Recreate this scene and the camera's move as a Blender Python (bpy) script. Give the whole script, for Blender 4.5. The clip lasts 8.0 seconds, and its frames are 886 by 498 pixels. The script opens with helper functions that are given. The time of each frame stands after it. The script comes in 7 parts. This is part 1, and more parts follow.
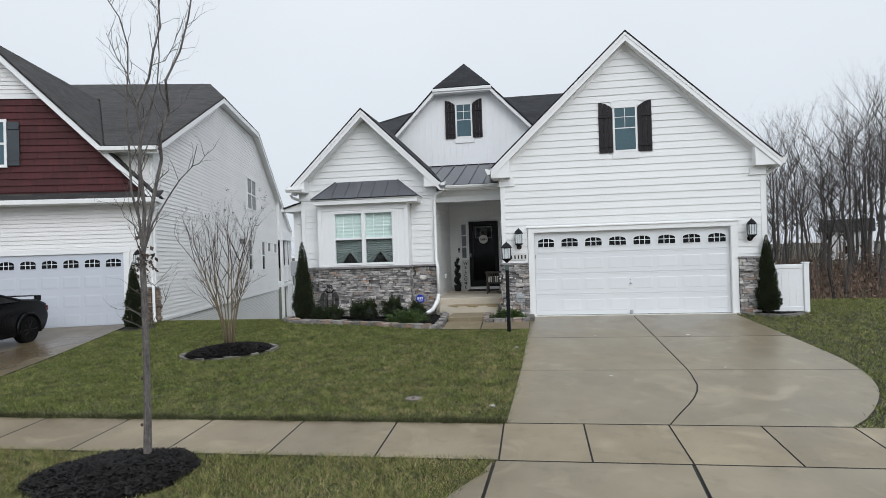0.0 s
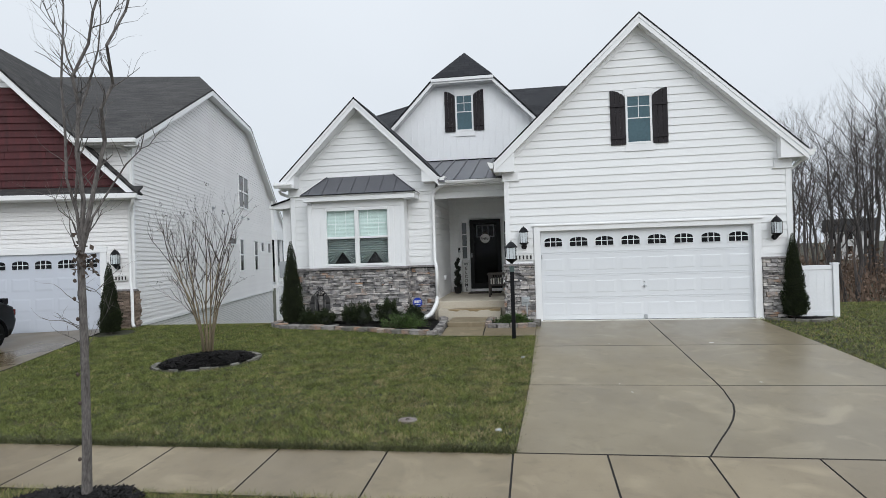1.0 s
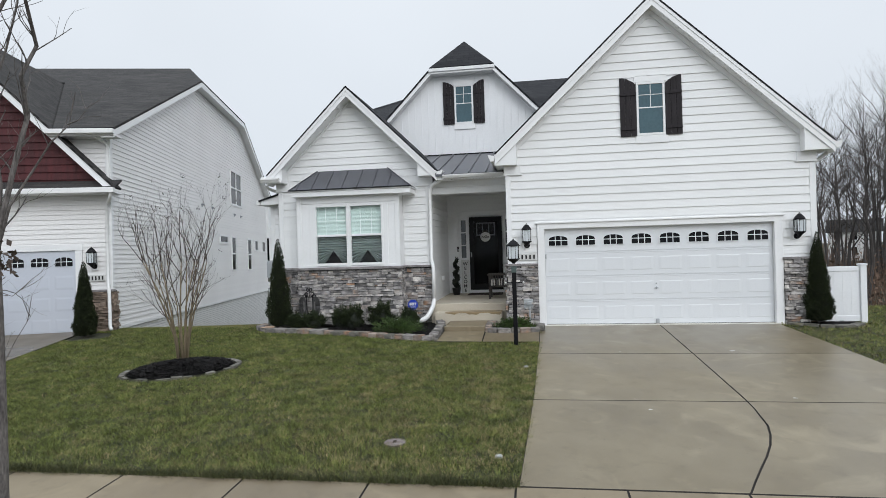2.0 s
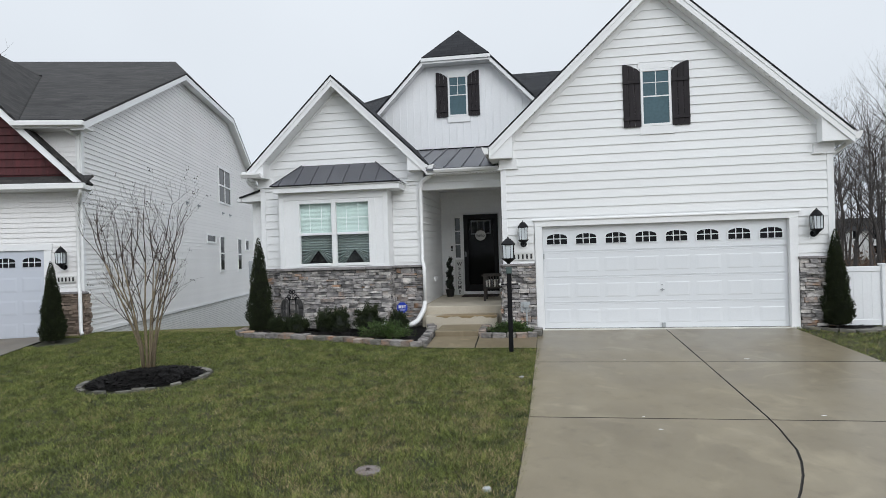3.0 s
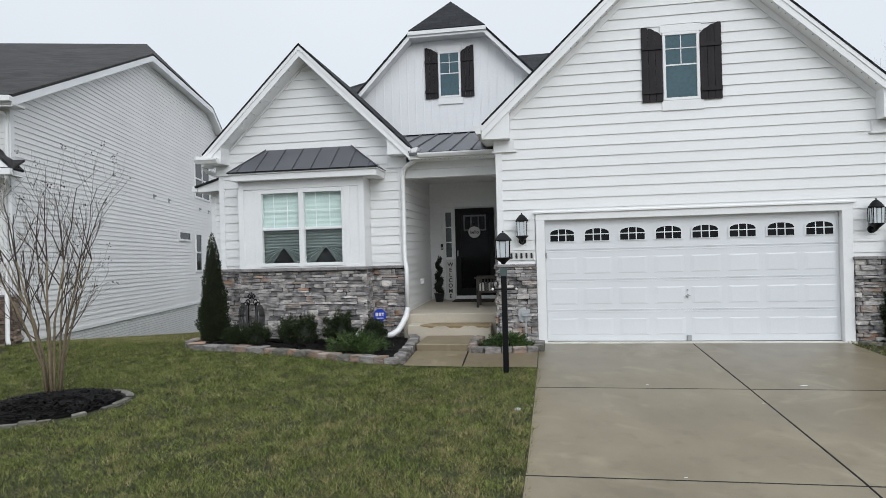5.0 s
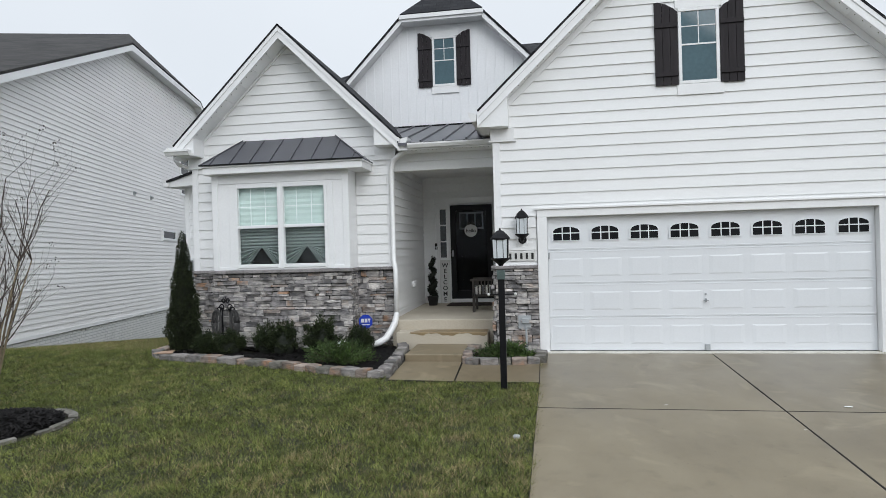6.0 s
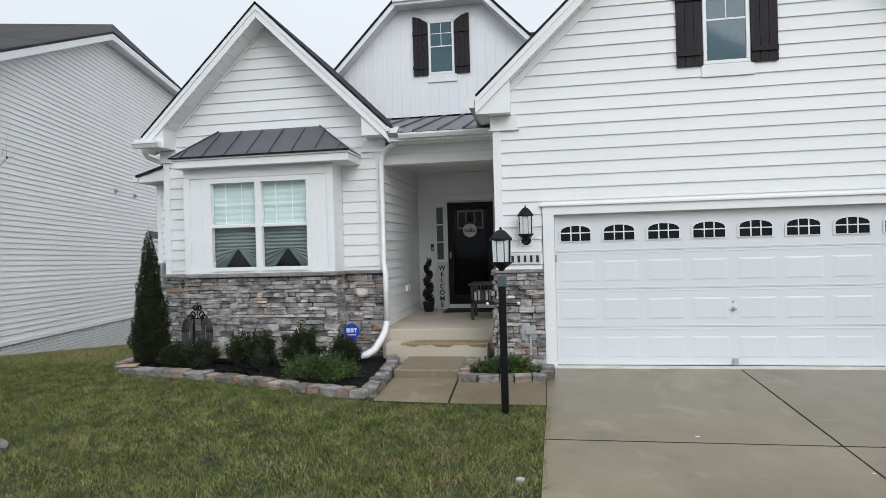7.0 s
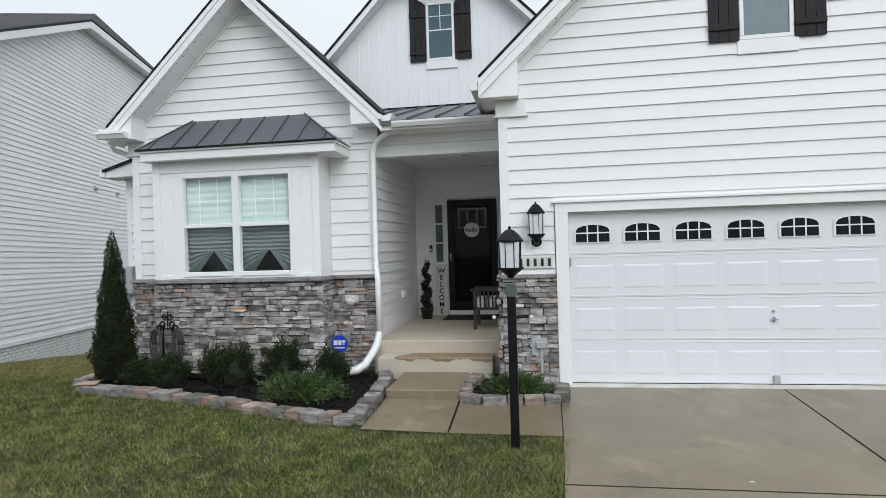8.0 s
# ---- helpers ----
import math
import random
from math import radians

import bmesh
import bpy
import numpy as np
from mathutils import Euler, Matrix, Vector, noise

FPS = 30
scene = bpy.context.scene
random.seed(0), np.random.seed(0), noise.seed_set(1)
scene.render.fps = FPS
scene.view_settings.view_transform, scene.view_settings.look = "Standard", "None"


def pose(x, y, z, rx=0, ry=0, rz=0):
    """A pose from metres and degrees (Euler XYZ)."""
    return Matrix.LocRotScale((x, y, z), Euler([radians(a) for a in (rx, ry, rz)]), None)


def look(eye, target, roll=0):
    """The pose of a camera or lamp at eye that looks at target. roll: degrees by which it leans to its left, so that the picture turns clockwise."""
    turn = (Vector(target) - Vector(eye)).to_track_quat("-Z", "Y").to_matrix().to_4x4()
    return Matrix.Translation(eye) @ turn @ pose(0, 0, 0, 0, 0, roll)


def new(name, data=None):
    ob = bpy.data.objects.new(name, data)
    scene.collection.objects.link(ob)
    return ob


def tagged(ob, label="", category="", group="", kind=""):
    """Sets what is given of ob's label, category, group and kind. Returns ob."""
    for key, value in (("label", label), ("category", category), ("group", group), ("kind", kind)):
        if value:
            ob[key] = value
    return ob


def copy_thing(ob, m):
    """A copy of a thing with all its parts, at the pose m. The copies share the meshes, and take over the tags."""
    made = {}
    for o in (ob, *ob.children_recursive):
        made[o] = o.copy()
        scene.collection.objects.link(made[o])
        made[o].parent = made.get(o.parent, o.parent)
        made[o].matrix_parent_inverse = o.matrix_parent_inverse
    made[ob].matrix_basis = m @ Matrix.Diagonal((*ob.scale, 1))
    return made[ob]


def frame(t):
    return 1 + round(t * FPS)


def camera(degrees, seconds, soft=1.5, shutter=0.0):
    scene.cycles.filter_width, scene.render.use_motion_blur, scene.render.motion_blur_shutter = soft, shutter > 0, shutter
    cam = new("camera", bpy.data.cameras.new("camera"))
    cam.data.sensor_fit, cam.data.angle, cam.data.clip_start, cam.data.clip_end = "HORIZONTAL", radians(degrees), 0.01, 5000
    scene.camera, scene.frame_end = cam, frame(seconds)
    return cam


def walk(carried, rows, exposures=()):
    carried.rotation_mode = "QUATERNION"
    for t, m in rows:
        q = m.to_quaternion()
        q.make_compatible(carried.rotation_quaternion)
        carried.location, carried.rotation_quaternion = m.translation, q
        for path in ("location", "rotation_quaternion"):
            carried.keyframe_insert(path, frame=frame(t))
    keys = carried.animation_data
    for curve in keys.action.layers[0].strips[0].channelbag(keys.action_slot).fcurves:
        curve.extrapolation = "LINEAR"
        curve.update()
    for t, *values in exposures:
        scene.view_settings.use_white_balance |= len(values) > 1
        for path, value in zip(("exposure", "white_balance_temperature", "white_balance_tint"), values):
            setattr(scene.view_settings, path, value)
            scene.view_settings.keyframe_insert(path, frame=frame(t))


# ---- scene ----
cam = camera(73.7, 8.0, soft=0.75)
PATH = [
    (0, (-0.014, -15.513, 1.879), (-0.318, -13.536, 1.873), -1.9),
    (0.5, (-0.082, -14.961, 1.865), (-0.386, -12.984, 1.858), -1.9),
    (1, (-0.17, -14.411, 1.867), (-0.473, -12.434, 1.861), -1.9),
    (1.5, (-0.24, -13.919, 1.846), (-0.541, -11.942, 1.841), -1.8),
    (1.7, (-0.237, -13.73, 1.843), (-0.543, -11.753, 1.837), -1.7),
    (3, (-0.171, -12.571, 1.819), (-0.477, -10.594, 1.811), -1.8),
    (3.5, (-0.164, -12.107, 1.807), (-0.472, -10.131, 1.798), -1.7),
    (4, (-0.154, -11.6, 1.781), (-0.465, -9.624, 1.773), -1.7),
    (4.5, (-0.155, -11.1, 1.753), (-0.466, -9.124, 1.749), -1.6),
    (6, (-0.174, -9.588, 1.731), (-0.487, -7.613, 1.726), -1.6),
    (6.5, (-0.196, -9.075, 1.746), (-0.511, -7.1, 1.739), -1.6),
    (7, (-0.217, -8.556, 1.752), (-0.538, -6.582, 1.747), -1.6),
    (7.5, (-0.295, -8.059, 1.766), (-0.615, -6.085, 1.76), -1.7),
    (8, (-0.358, -7.553, 1.786), (-0.681, -5.579, 1.779), -1.7),
]
walk(cam, [(t, look(eye, target, roll)) for t, eye, target, roll in PATH], [(0.0, -0.03), (3.5, -0.04), (4.5, -0.04), (6.5, 0.0), (8.0, 0.05)])

# ---- world, sun, exposure ----
world = bpy.data.worlds.new("overcast_sky")
scene.world = world
world.use_nodes = True
wn, wl = world.node_tree.nodes, world.node_tree.links
wn.clear()
sky = wn.new("ShaderNodeTexSky")
sky.sky_type, sky.sun_disc = "NISHITA", False
sky.sun_elevation, sky.sun_rotation = radians(33), radians(150)
sky.air_density, sky.dust_density = 1.5, 4.0
tc, sep = wn.new("ShaderNodeTexCoord"), wn.new("ShaderNodeSeparateXYZ")
ramp = wn.new("ShaderNodeValToRGB")
ramp.color_ramp.elements[0].position, ramp.color_ramp.elements[0].color = 0.0, (0.73, 0.79, 0.87, 1)
ramp.color_ramp.elements[1].position, ramp.color_ramp.elements[1].color = 1.0, (1.72, 1.87, 2.05, 1)
e = ramp.color_ramp.elements.new(0.42)
e.color = (0.86, 0.915, 0.98, 1)
cloud = wn.new("ShaderNodeTexNoise")
cloud.inputs["Scale"].default_value, cloud.inputs["Detail"].default_value = 2.2, 4
cmap = wn.new("ShaderNodeMapRange")
cmap.inputs["To Min"].default_value, cmap.inputs["To Max"].default_value = 0.93, 1.07
cmul = wn.new("ShaderNodeMixRGB")
cmul.blend_type, cmul.inputs[0].default_value = "MULTIPLY", 1.0
smix = wn.new("ShaderNodeMixRGB")
smix.inputs[0].default_value = 0.93
sstr = wn.new("ShaderNodeMixRGB")
sstr.blend_type, sstr.inputs[0].default_value, sstr.inputs[2].default_value = "MULTIPLY", 1.0, (0.1, 0.1, 0.1, 1)
bg, wout = wn.new("ShaderNodeBackground"), wn.new("ShaderNodeOutputWorld")
wl.new(tc.outputs["Generated"], sep.inputs[0])
wl.new(sep.outputs["Z"], ramp.inputs[0])
wl.new(tc.outputs["Generated"], cloud.inputs["Vector"])
wl.new(cloud.outputs[0], cmap.inputs[0])
wl.new(ramp.outputs[0], cmul.inputs[1])
wl.new(cmap.outputs[0], cmul.inputs[2])
wl.new(sky.outputs[0], sstr.inputs[1])
wl.new(sstr.outputs[0], smix.inputs[1])
wl.new(cmul.outputs[0], smix.inputs[2])
wl.new(smix.outputs[0], bg.inputs[0])
bg.inputs[1].default_value = 1.0
wl.new(bg.outputs[0], wout.inputs[0])
sun = new("sun", bpy.data.lights.new("sun", "SUN"))
sun.data.energy, sun.data.angle, sun.data.color = 1.2, radians(40), (0.96, 0.99, 1.03)
sun.matrix_world = look((7, -12, 9), (0, 0, 0))


# ---- materials ----
def material(name, base, rough=0.6, vary=0.1, scale=6.0, fine=60.0, bump=0.0, metal=0.0, dark=None, rand=0.0, island=0.0, spec=0.5, stretch=(1, 1, 1), bumpscale=None, coat=0.0, lo=0.6, hi=1.4):
    """A surface with variation at two scales, fine relief and a chance tone for each piece."""
    m = bpy.data.materials.new(name)
    m.use_nodes = True
    n, l = m.node_tree.nodes, m.node_tree.links
    b = n["Principled BSDF"]
    b.inputs["Roughness"].default_value, b.inputs["Metallic"].default_value = rough, metal
    b.inputs["Specular IOR Level"].default_value = spec
    b.inputs["Coat Weight"].default_value = coat
    co, mp = n.new("ShaderNodeTexCoord"), n.new("ShaderNodeMapping")
    mp.inputs["Scale"].default_value = stretch
    l.new(co.outputs["Object"], mp.inputs[0])
    big, small = n.new("ShaderNodeTexNoise"), n.new("ShaderNodeTexNoise")
    big.inputs["Scale"].default_value, big.inputs["Detail"].default_value = scale, 5
    small.inputs["Scale"].default_value, small.inputs["Detail"].default_value = fine, 4
    l.new(mp.outputs[0], big.inputs["Vector"])
    l.new(mp.outputs[0], small.inputs["Vector"])
    add = n.new("ShaderNodeMath")
    add.operation = "ADD"
    l.new(big.outputs[0], add.inputs[0])
    l.new(small.outputs[0], add.inputs[1])
    rng = n.new("ShaderNodeMapRange")
    rng.inputs["From Min"].default_value, rng.inputs["From Max"].default_value = lo, hi
    l.new(add.outputs[0], rng.inputs[0])
    mix = n.new("ShaderNodeMixRGB")
    dk = dark or [c * (1 - 2 * vary) for c in base]
    lt = [min(1.0, c * (1 + vary)) for c in base]
    mix.inputs[1].default_value, mix.inputs[2].default_value = (*dk, 1), (*lt, 1)
    l.new(rng.outputs[0], mix.inputs[0])
    out = mix.outputs[0]
    for amount, node, socket in ((rand, "ShaderNodeObjectInfo", "Random"), (island, "ShaderNodeNewGeometry", "Random Per Island")):
        if amount:
            src, r2, mul = n.new(node), n.new("ShaderNodeMapRange"), n.new("ShaderNodeMixRGB")
            r2.inputs["To Min"].default_value, r2.inputs["To Max"].default_value = 1 - amount, 1 + amount
            l.new(src.outputs[socket], r2.inputs[0])
            mul.blend_type, mul.inputs[0].default_value = "MULTIPLY", 1.0
            l.new(out, mul.inputs[1])
            l.new(r2.outputs[0], mul.inputs[2])
            out = mul.outputs[0]
    l.new(out, b.inputs["Base Color"])
    if bump:
        bp = n.new("ShaderNodeBump")
        bp.inputs["Strength"].default_value, bp.inputs["Distance"].default_value = bump, 0.01
        src = small
        if bumpscale:
            src = n.new("ShaderNodeTexNoise")
            src.inputs["Scale"].default_value, src.inputs["Detail"].default_value = bumpscale, 5
            l.new(mp.outputs[0], src.inputs["Vector"])
        l.new(src.outputs[0], bp.inputs["Height"])
        l.new(bp.outputs[0], b.inputs["Normal"])
    return m


def glass_material(name, tint, rough=0.03):
    m = bpy.data.materials.new(name)
    m.use_nodes = True
    b = m.node_tree.nodes["Principled BSDF"]
    b.inputs["Base Color"].default_value, b.inputs["Roughness"].default_value = (*tint, 1), rough
    b.inputs["Transmission Weight"].default_value, b.inputs["IOR"].default_value = 1.0, 1.28
    return m


def shingle_material(name, base, row=0.14):
    """Asphalt shingles: courses along the roof's own x with chance-toned tabs."""
    m = material(name, base, 0.9, 0.22, 1.2, 90, bump=0.5, spec=0.2)
    n, l = m.node_tree.nodes, m.node_tree.links
    b = n["Principled BSDF"]
    src = b.inputs["Base Color"].links[0].from_socket
    co, br, mul = n.new("ShaderNodeTexCoord"), n.new("ShaderNodeTexBrick"), n.new("ShaderNodeMixRGB")
    br.inputs["Scale"].default_value = 1.0
    br.inputs["Brick Width"].default_value, br.inputs["Row Height"].default_value = 0.33, row
    br.inputs["Mortar Size"].default_value, br.inputs["Mortar Smooth"].default_value = 0.008, 0.4
    br.inputs["Color1"].default_value, br.inputs["Color2"].default_value = (0.72, 0.72, 0.74, 1), (1.22, 1.2, 1.16, 1)
    br.inputs["Mortar"].default_value = (0.45, 0.45, 0.46, 1)
    l.new(co.outputs["UV"], br.inputs["Vector"])
    mul.blend_type, mul.inputs[0].default_value = "MULTIPLY", 1.0
    l.new(src, mul.inputs[1])
    l.new(br.outputs[0], mul.inputs[2])
    l.new(mul.outputs[0], b.inputs["Base Color"])
    return m


def blend_noise(n, l, vec, scale, detail, lo, hi, stretch=None, rough=0.55):
    """Noise stretched to 0..1 between lo and hi."""
    t, r = n.new("ShaderNodeTexNoise"), n.new("ShaderNodeMapRange")
    t.inputs["Scale"].default_value, t.inputs["Detail"].default_value, t.inputs["Roughness"].default_value = scale, detail, rough
    if stretch:
        mp = n.new("ShaderNodeMapping")
        mp.inputs["Scale"].default_value = stretch
        l.new(vec, mp.inputs[0])
        vec = mp.outputs[0]
    l.new(vec, t.inputs["Vector"])
    r.inputs["From Min"].default_value, r.inputs["From Max"].default_value = lo, hi
    l.new(t.outputs[0], r.inputs[0])
    return r.outputs[0]


def layer(n, l, under, over, fac, mode="MIX"):
    mx = n.new("ShaderNodeMixRGB")
    mx.blend_type = mode
    for sock, val in ((mx.inputs[1], under), (mx.inputs[2], over), (mx.inputs[0], fac)):
        if isinstance(val, tuple):
            sock.default_value = (*val, 1)
        elif isinstance(val, float):
            sock.default_value = val
        else:
            l.new(val, sock)
    return mx.outputs[0]


def stone_material(name, light, dark, tint, tint_lo, rand):
    """Split stone: cloudy light and dark tones, rusty flushes, streaks along the bed and a rough face."""
    m = bpy.data.materials.new(name)
    m.use_nodes = True
    n, l = m.node_tree.nodes, m.node_tree.links
    b = n["Principled BSDF"]
    b.inputs["Roughness"].default_value, b.inputs["Specular IOR Level"].default_value = 0.85, 0.3
    shift, wide = n.new("ShaderNodeVectorMath"), n.new("ShaderNodeVectorMath")
    wide.operation, shift.operation = "SCALE", "ADD"
    wide.inputs[0].default_value = (17.0, 5.0, 29.0)
    l.new(n.new("ShaderNodeObjectInfo").outputs["Random"], wide.inputs["Scale"])
    l.new(n.new("ShaderNodeNewGeometry").outputs["Position"], shift.inputs[0])
    l.new(wide.outputs[0], shift.inputs[1])
    pos = shift.outputs[0]
    cloud = blend_noise(n, l, pos, 5.0, 6, 0.36, 0.64, (1, 1, 1.6))
    col = layer(n, l, dark, light, cloud)
    col = layer(n, l, col, tint, blend_noise(n, l, pos, 5.0, 4, tint_lo, tint_lo + 0.16))
    col = layer(n, l, col, (0.06, 0.06, 0.065), blend_noise(n, l, pos, 3.1, 5, 0.58, 0.78))
    streak = blend_noise(n, l, pos, 22.0, 5, 0.25, 0.75, (0.6, 0.6, 3.0))
    col = layer(n, l, layer(n, l, col, (0.66, 0.66, 0.67), 1.0, "MULTIPLY"), col, streak)
    r2 = n.new("ShaderNodeMapRange")
    r2.inputs["To Min"].default_value, r2.inputs["To Max"].default_value = 1 - rand, 1 + rand
    l.new(n.new("ShaderNodeObjectInfo").outputs["Random"], r2.inputs[0])
    col = layer(n, l, col, r2.outputs[0], 1.0, "MULTIPLY")
    l.new(col, b.inputs["Base Color"])
    bp = n.new("ShaderNodeBump")
    bp.inputs["Strength"].default_value, bp.inputs["Distance"].default_value = 1.0, 0.02
    l.new(blend_noise(n, l, pos, 17.0, 6, 0.2, 0.8, (0.7, 0.7, 2.0), 0.65), bp.inputs["Height"])
    l.new(bp.outputs[0], b.inputs["Normal"])
    return m


def concrete_material(name, base, wet, rough_lo, rough_hi, rand=0.05):
    """Damp concrete: broad soft stains, darker wet patches with more sheen, faint grain."""
    m = bpy.data.materials.new(name)
    m.use_nodes = True
    n, l = m.node_tree.nodes, m.node_tree.links
    b = n["Principled BSDF"]
    pos = n.new("ShaderNodeNewGeometry").outputs["Position"]
    damp = blend_noise(n, l, pos, 0.42, 3, 0.36, 0.64, (1, 0.8, 1))
    col = layer(n, l, base, wet, damp)
    soft = blend_noise(n, l, pos, 1.7, 6, 0.3, 0.7, (1.0, 0.7, 1))
    col = layer(n, l, layer(n, l, col, (0.74, 0.72, 0.69), 1.0, "MULTIPLY"), col, soft)
    spot = blend_noise(n, l, pos, 4.3, 4, 0.55, 0.95)
    col = layer(n, l, col, layer(n, l, col, (0.62, 0.60, 0.58), 1.0, "MULTIPLY"), spot)
    swirl = n.new("ShaderNodeTexNoise")
    swirl.inputs["Scale"].default_value, swirl.inputs["Detail"].default_value, swirl.inputs["Distortion"].default_value = 1.3, 7, 1.6
    l.new(pos, swirl.inputs["Vector"])
    pale = n.new("ShaderNodeMapRange")
    pale.inputs["From Min"].default_value, pale.inputs["From Max"].default_value, pale.inputs["To Max"].default_value = 0.56, 0.74, 0.5
    l.new(swirl.outputs[0], pale.inputs[0])
    col = layer(n, l, col, tuple(min(1.0, c * 1.35) for c in base), pale.outputs[0])
    speck = blend_noise(n, l, pos, 38.0, 2, 0.70, 0.78)
    col = layer(n, l, col, layer(n, l, col, (0.6, 0.58, 0.56), 1.0, "MULTIPLY"), speck)
    grain = blend_noise(n, l, pos, 90.0, 2, 0.2, 0.8)
    col = layer(n, l, layer(n, l, col, (0.93, 0.93, 0.93), 1.0, "MULTIPLY"), col, grain)
    r2, r3 = n.new("ShaderNodeMapRange"), n.new("ShaderNodeMapRange")
    r2.inputs["To Min"].default_value, r2.inputs["To Max"].default_value = 1 - rand, 1 + rand
    l.new(n.new("ShaderNodeObjectInfo").outputs["Random"], r2.inputs[0])
    col = layer(n, l, col, r2.outputs[0], 1.0, "MULTIPLY")
    l.new(col, b.inputs["Base Color"])
    r3.inputs["To Min"].default_value, r3.inputs["To Max"].default_value = rough_hi, rough_lo
    l.new(damp, r3.inputs[0])
    l.new(r3.outputs[0], b.inputs["Roughness"])
    bp = n.new("ShaderNodeBump")
    bp.inputs["Strength"].default_value, bp.inputs["Distance"].default_value = 0.05, 0.004
    l.new(grain, bp.inputs["Height"])
    l.new(bp.outputs[0], b.inputs["Normal"])
    return m


M = {}
M["siding"] = material("white_fibre_cement", (0.80, 0.805, 0.80), 0.55, 0.025, 0.8, 25, bump=0.08, rand=0.018, stretch=(1, 1, 3))
M["vinyl"] = material("white_vinyl", (0.86, 0.865, 0.865), 0.45, 0.03, 0.7, 20, bump=0.04, rand=0.015)
M["vinyl_cream"] = material("cream_vinyl", (0.80, 0.79, 0.78), 0.45, 0.04, 0.5, 18, bump=0.04, rand=0.02)
M["trim"] = material("white_trim_paint", (0.82, 0.825, 0.825), 0.42, 0.025, 1.5, 30, bump=0.03)
M["soffit"] = material("soffit_vinyl", (0.88, 0.885, 0.89), 0.5, 0.03, 2, 40)
M["batten"] = material("board_and_batten", (0.83, 0.84, 0.85), 0.5, 0.03, 1.2, 25, bump=0.04, rand=0.015)
M["door_white"] = material("garage_door_steel", (0.715, 0.735, 0.755), 0.32, 0.02, 1.0, 40, bump=0.03, rand=0.01)
M["shingle"] = shingle_material("charcoal_shingle", (0.032, 0.033, 0.037))
M["shingle_grey"] = shingle_material("grey_shingle", (0.055, 0.053, 0.052))
M["metal_roof"] = material("bronze_standing_seam", (0.115, 0.117, 0.13), 0.38, 0.08, 1.5, 40, metal=0.3)
M["dark_metal"] = material("dark_bronze_metal", (0.006, 0.006, 0.0075), 0.5, 0.2, 8, 60, spec=0.18)
M["green_metal"] = material("weathered_lamp_collar", (0.07, 0.10, 0.095), 0.55, 0.2, 12, 60)
M["shutter"] = material("dark_stained_shutter", (0.024, 0.020, 0.0225), 0.65, 0.3, 3, 45, bump=0.2, stretch=(6, 6, 0.6), rand=0.1, spec=0.25)
M["frost"] = material("frosted_lamp_glass", (0.62, 0.66, 0.68), 0.25, 0.05, 9, 40)
M["glass"] = glass_material("window_glass", (0.93, 0.97, 0.96))
M["dark_pane"] = material("dark_reflecting_pane", (0.004, 0.005, 0.006), 0.05, 0.1, 3, 20, spec=0.22)
M["blue_pane"] = material("bluish_reflecting_pane", (0.062, 0.118, 0.142), 0.05, 0.12, 1.6, 20, spec=0.45)
M["storm_glass"] = glass_material("storm_door_glass", (0.36, 0.38, 0.39))
M["storm_glass"].node_tree.nodes["Principled BSDF"].inputs["IOR"].default_value = 1.18
M["blind"] = material("pale_green_blind", (0.56, 0.66, 0.63), 0.7, 0.06, 3, 40)
M["blind_dark"] = material("grey_swag_curtain", (0.165, 0.195, 0.19), 0.8, 0.1, 4, 40)
M["room_dark"] = material("unlit_room_dark", (0.02, 0.02, 0.022), 0.9, 0.2, 3, 20)
M["stone"] = stone_material("grey_ledge_stone", (0.70, 0.66, 0.62), (0.235, 0.225, 0.22), (0.52, 0.42, 0.35), 0.62, 0.36)
M["stone_tan"] = stone_material("rust_ledge_stone", (0.60, 0.53, 0.48), (0.27, 0.24, 0.22), (0.50, 0.31, 0.20), 0.50, 0.2)
M["stone_dark"] = stone_material("charcoal_ledge_stone", (0.50, 0.475, 0.46), (0.14, 0.137, 0.14), (0.42, 0.35, 0.30), 0.62, 0.25)
M["mortar"] = material("dark_mortar", (0.03, 0.029, 0.029), 0.95, 0.2, 10, 60, bump=0.4)
M["cap_stone"] = material("grey_cap_stone", (0.27, 0.255, 0.25), 0.85, 0.22, 9, 50, bump=0.7, dark=(0.14, 0.13, 0.13), rand=0.15)
M["tan_stone_n"] = material("brown_ledge_stone", (0.28, 0.21, 0.16), 0.85, 0.3, 7, 38, bump=0.9, dark=(0.10, 0.08, 0.065), rand=0.35)
M["shake"] = material("barn_red_shake", (0.072, 0.012, 0.014), 0.75, 0.3, 2.5, 30, bump=0.5, rand=0.18, stretch=(4, 4, 0.7))
M["brick_white"] = material("painted_brick", (0.72, 0.72, 0.71), 0.75, 0.08, 3, 30, bump=0.3)
M["black_door"] = material("black_storm_door", (0.005, 0.005, 0.0055), 0.45, 0.2, 4, 40, spec=0.2)
M["porch"] = material("pale_concrete", (0.50, 0.455, 0.375), 0.8, 0.10, 1.6, 60, bump=0.25, dark=(0.38, 0.33, 0.255))
M["wet_stain"] = concrete_material("brown_water_stain", (0.29, 0.215, 0.115), (0.23, 0.165, 0.085), 0.3, 0.5)
M["red_card"] = material("fallen_cardboard", (0.40, 0.27, 0.19), 0.8, 0.15, 9, 50)
M["mat"] = material("dark_door_mat", (0.035, 0.022, 0.016), 0.95, 0.3, 20, 120, bump=0.6)
M["wicker"] = material("dark_bench_wood", (0.045, 0.036, 0.030), 0.6, 0.3, 8, 60)
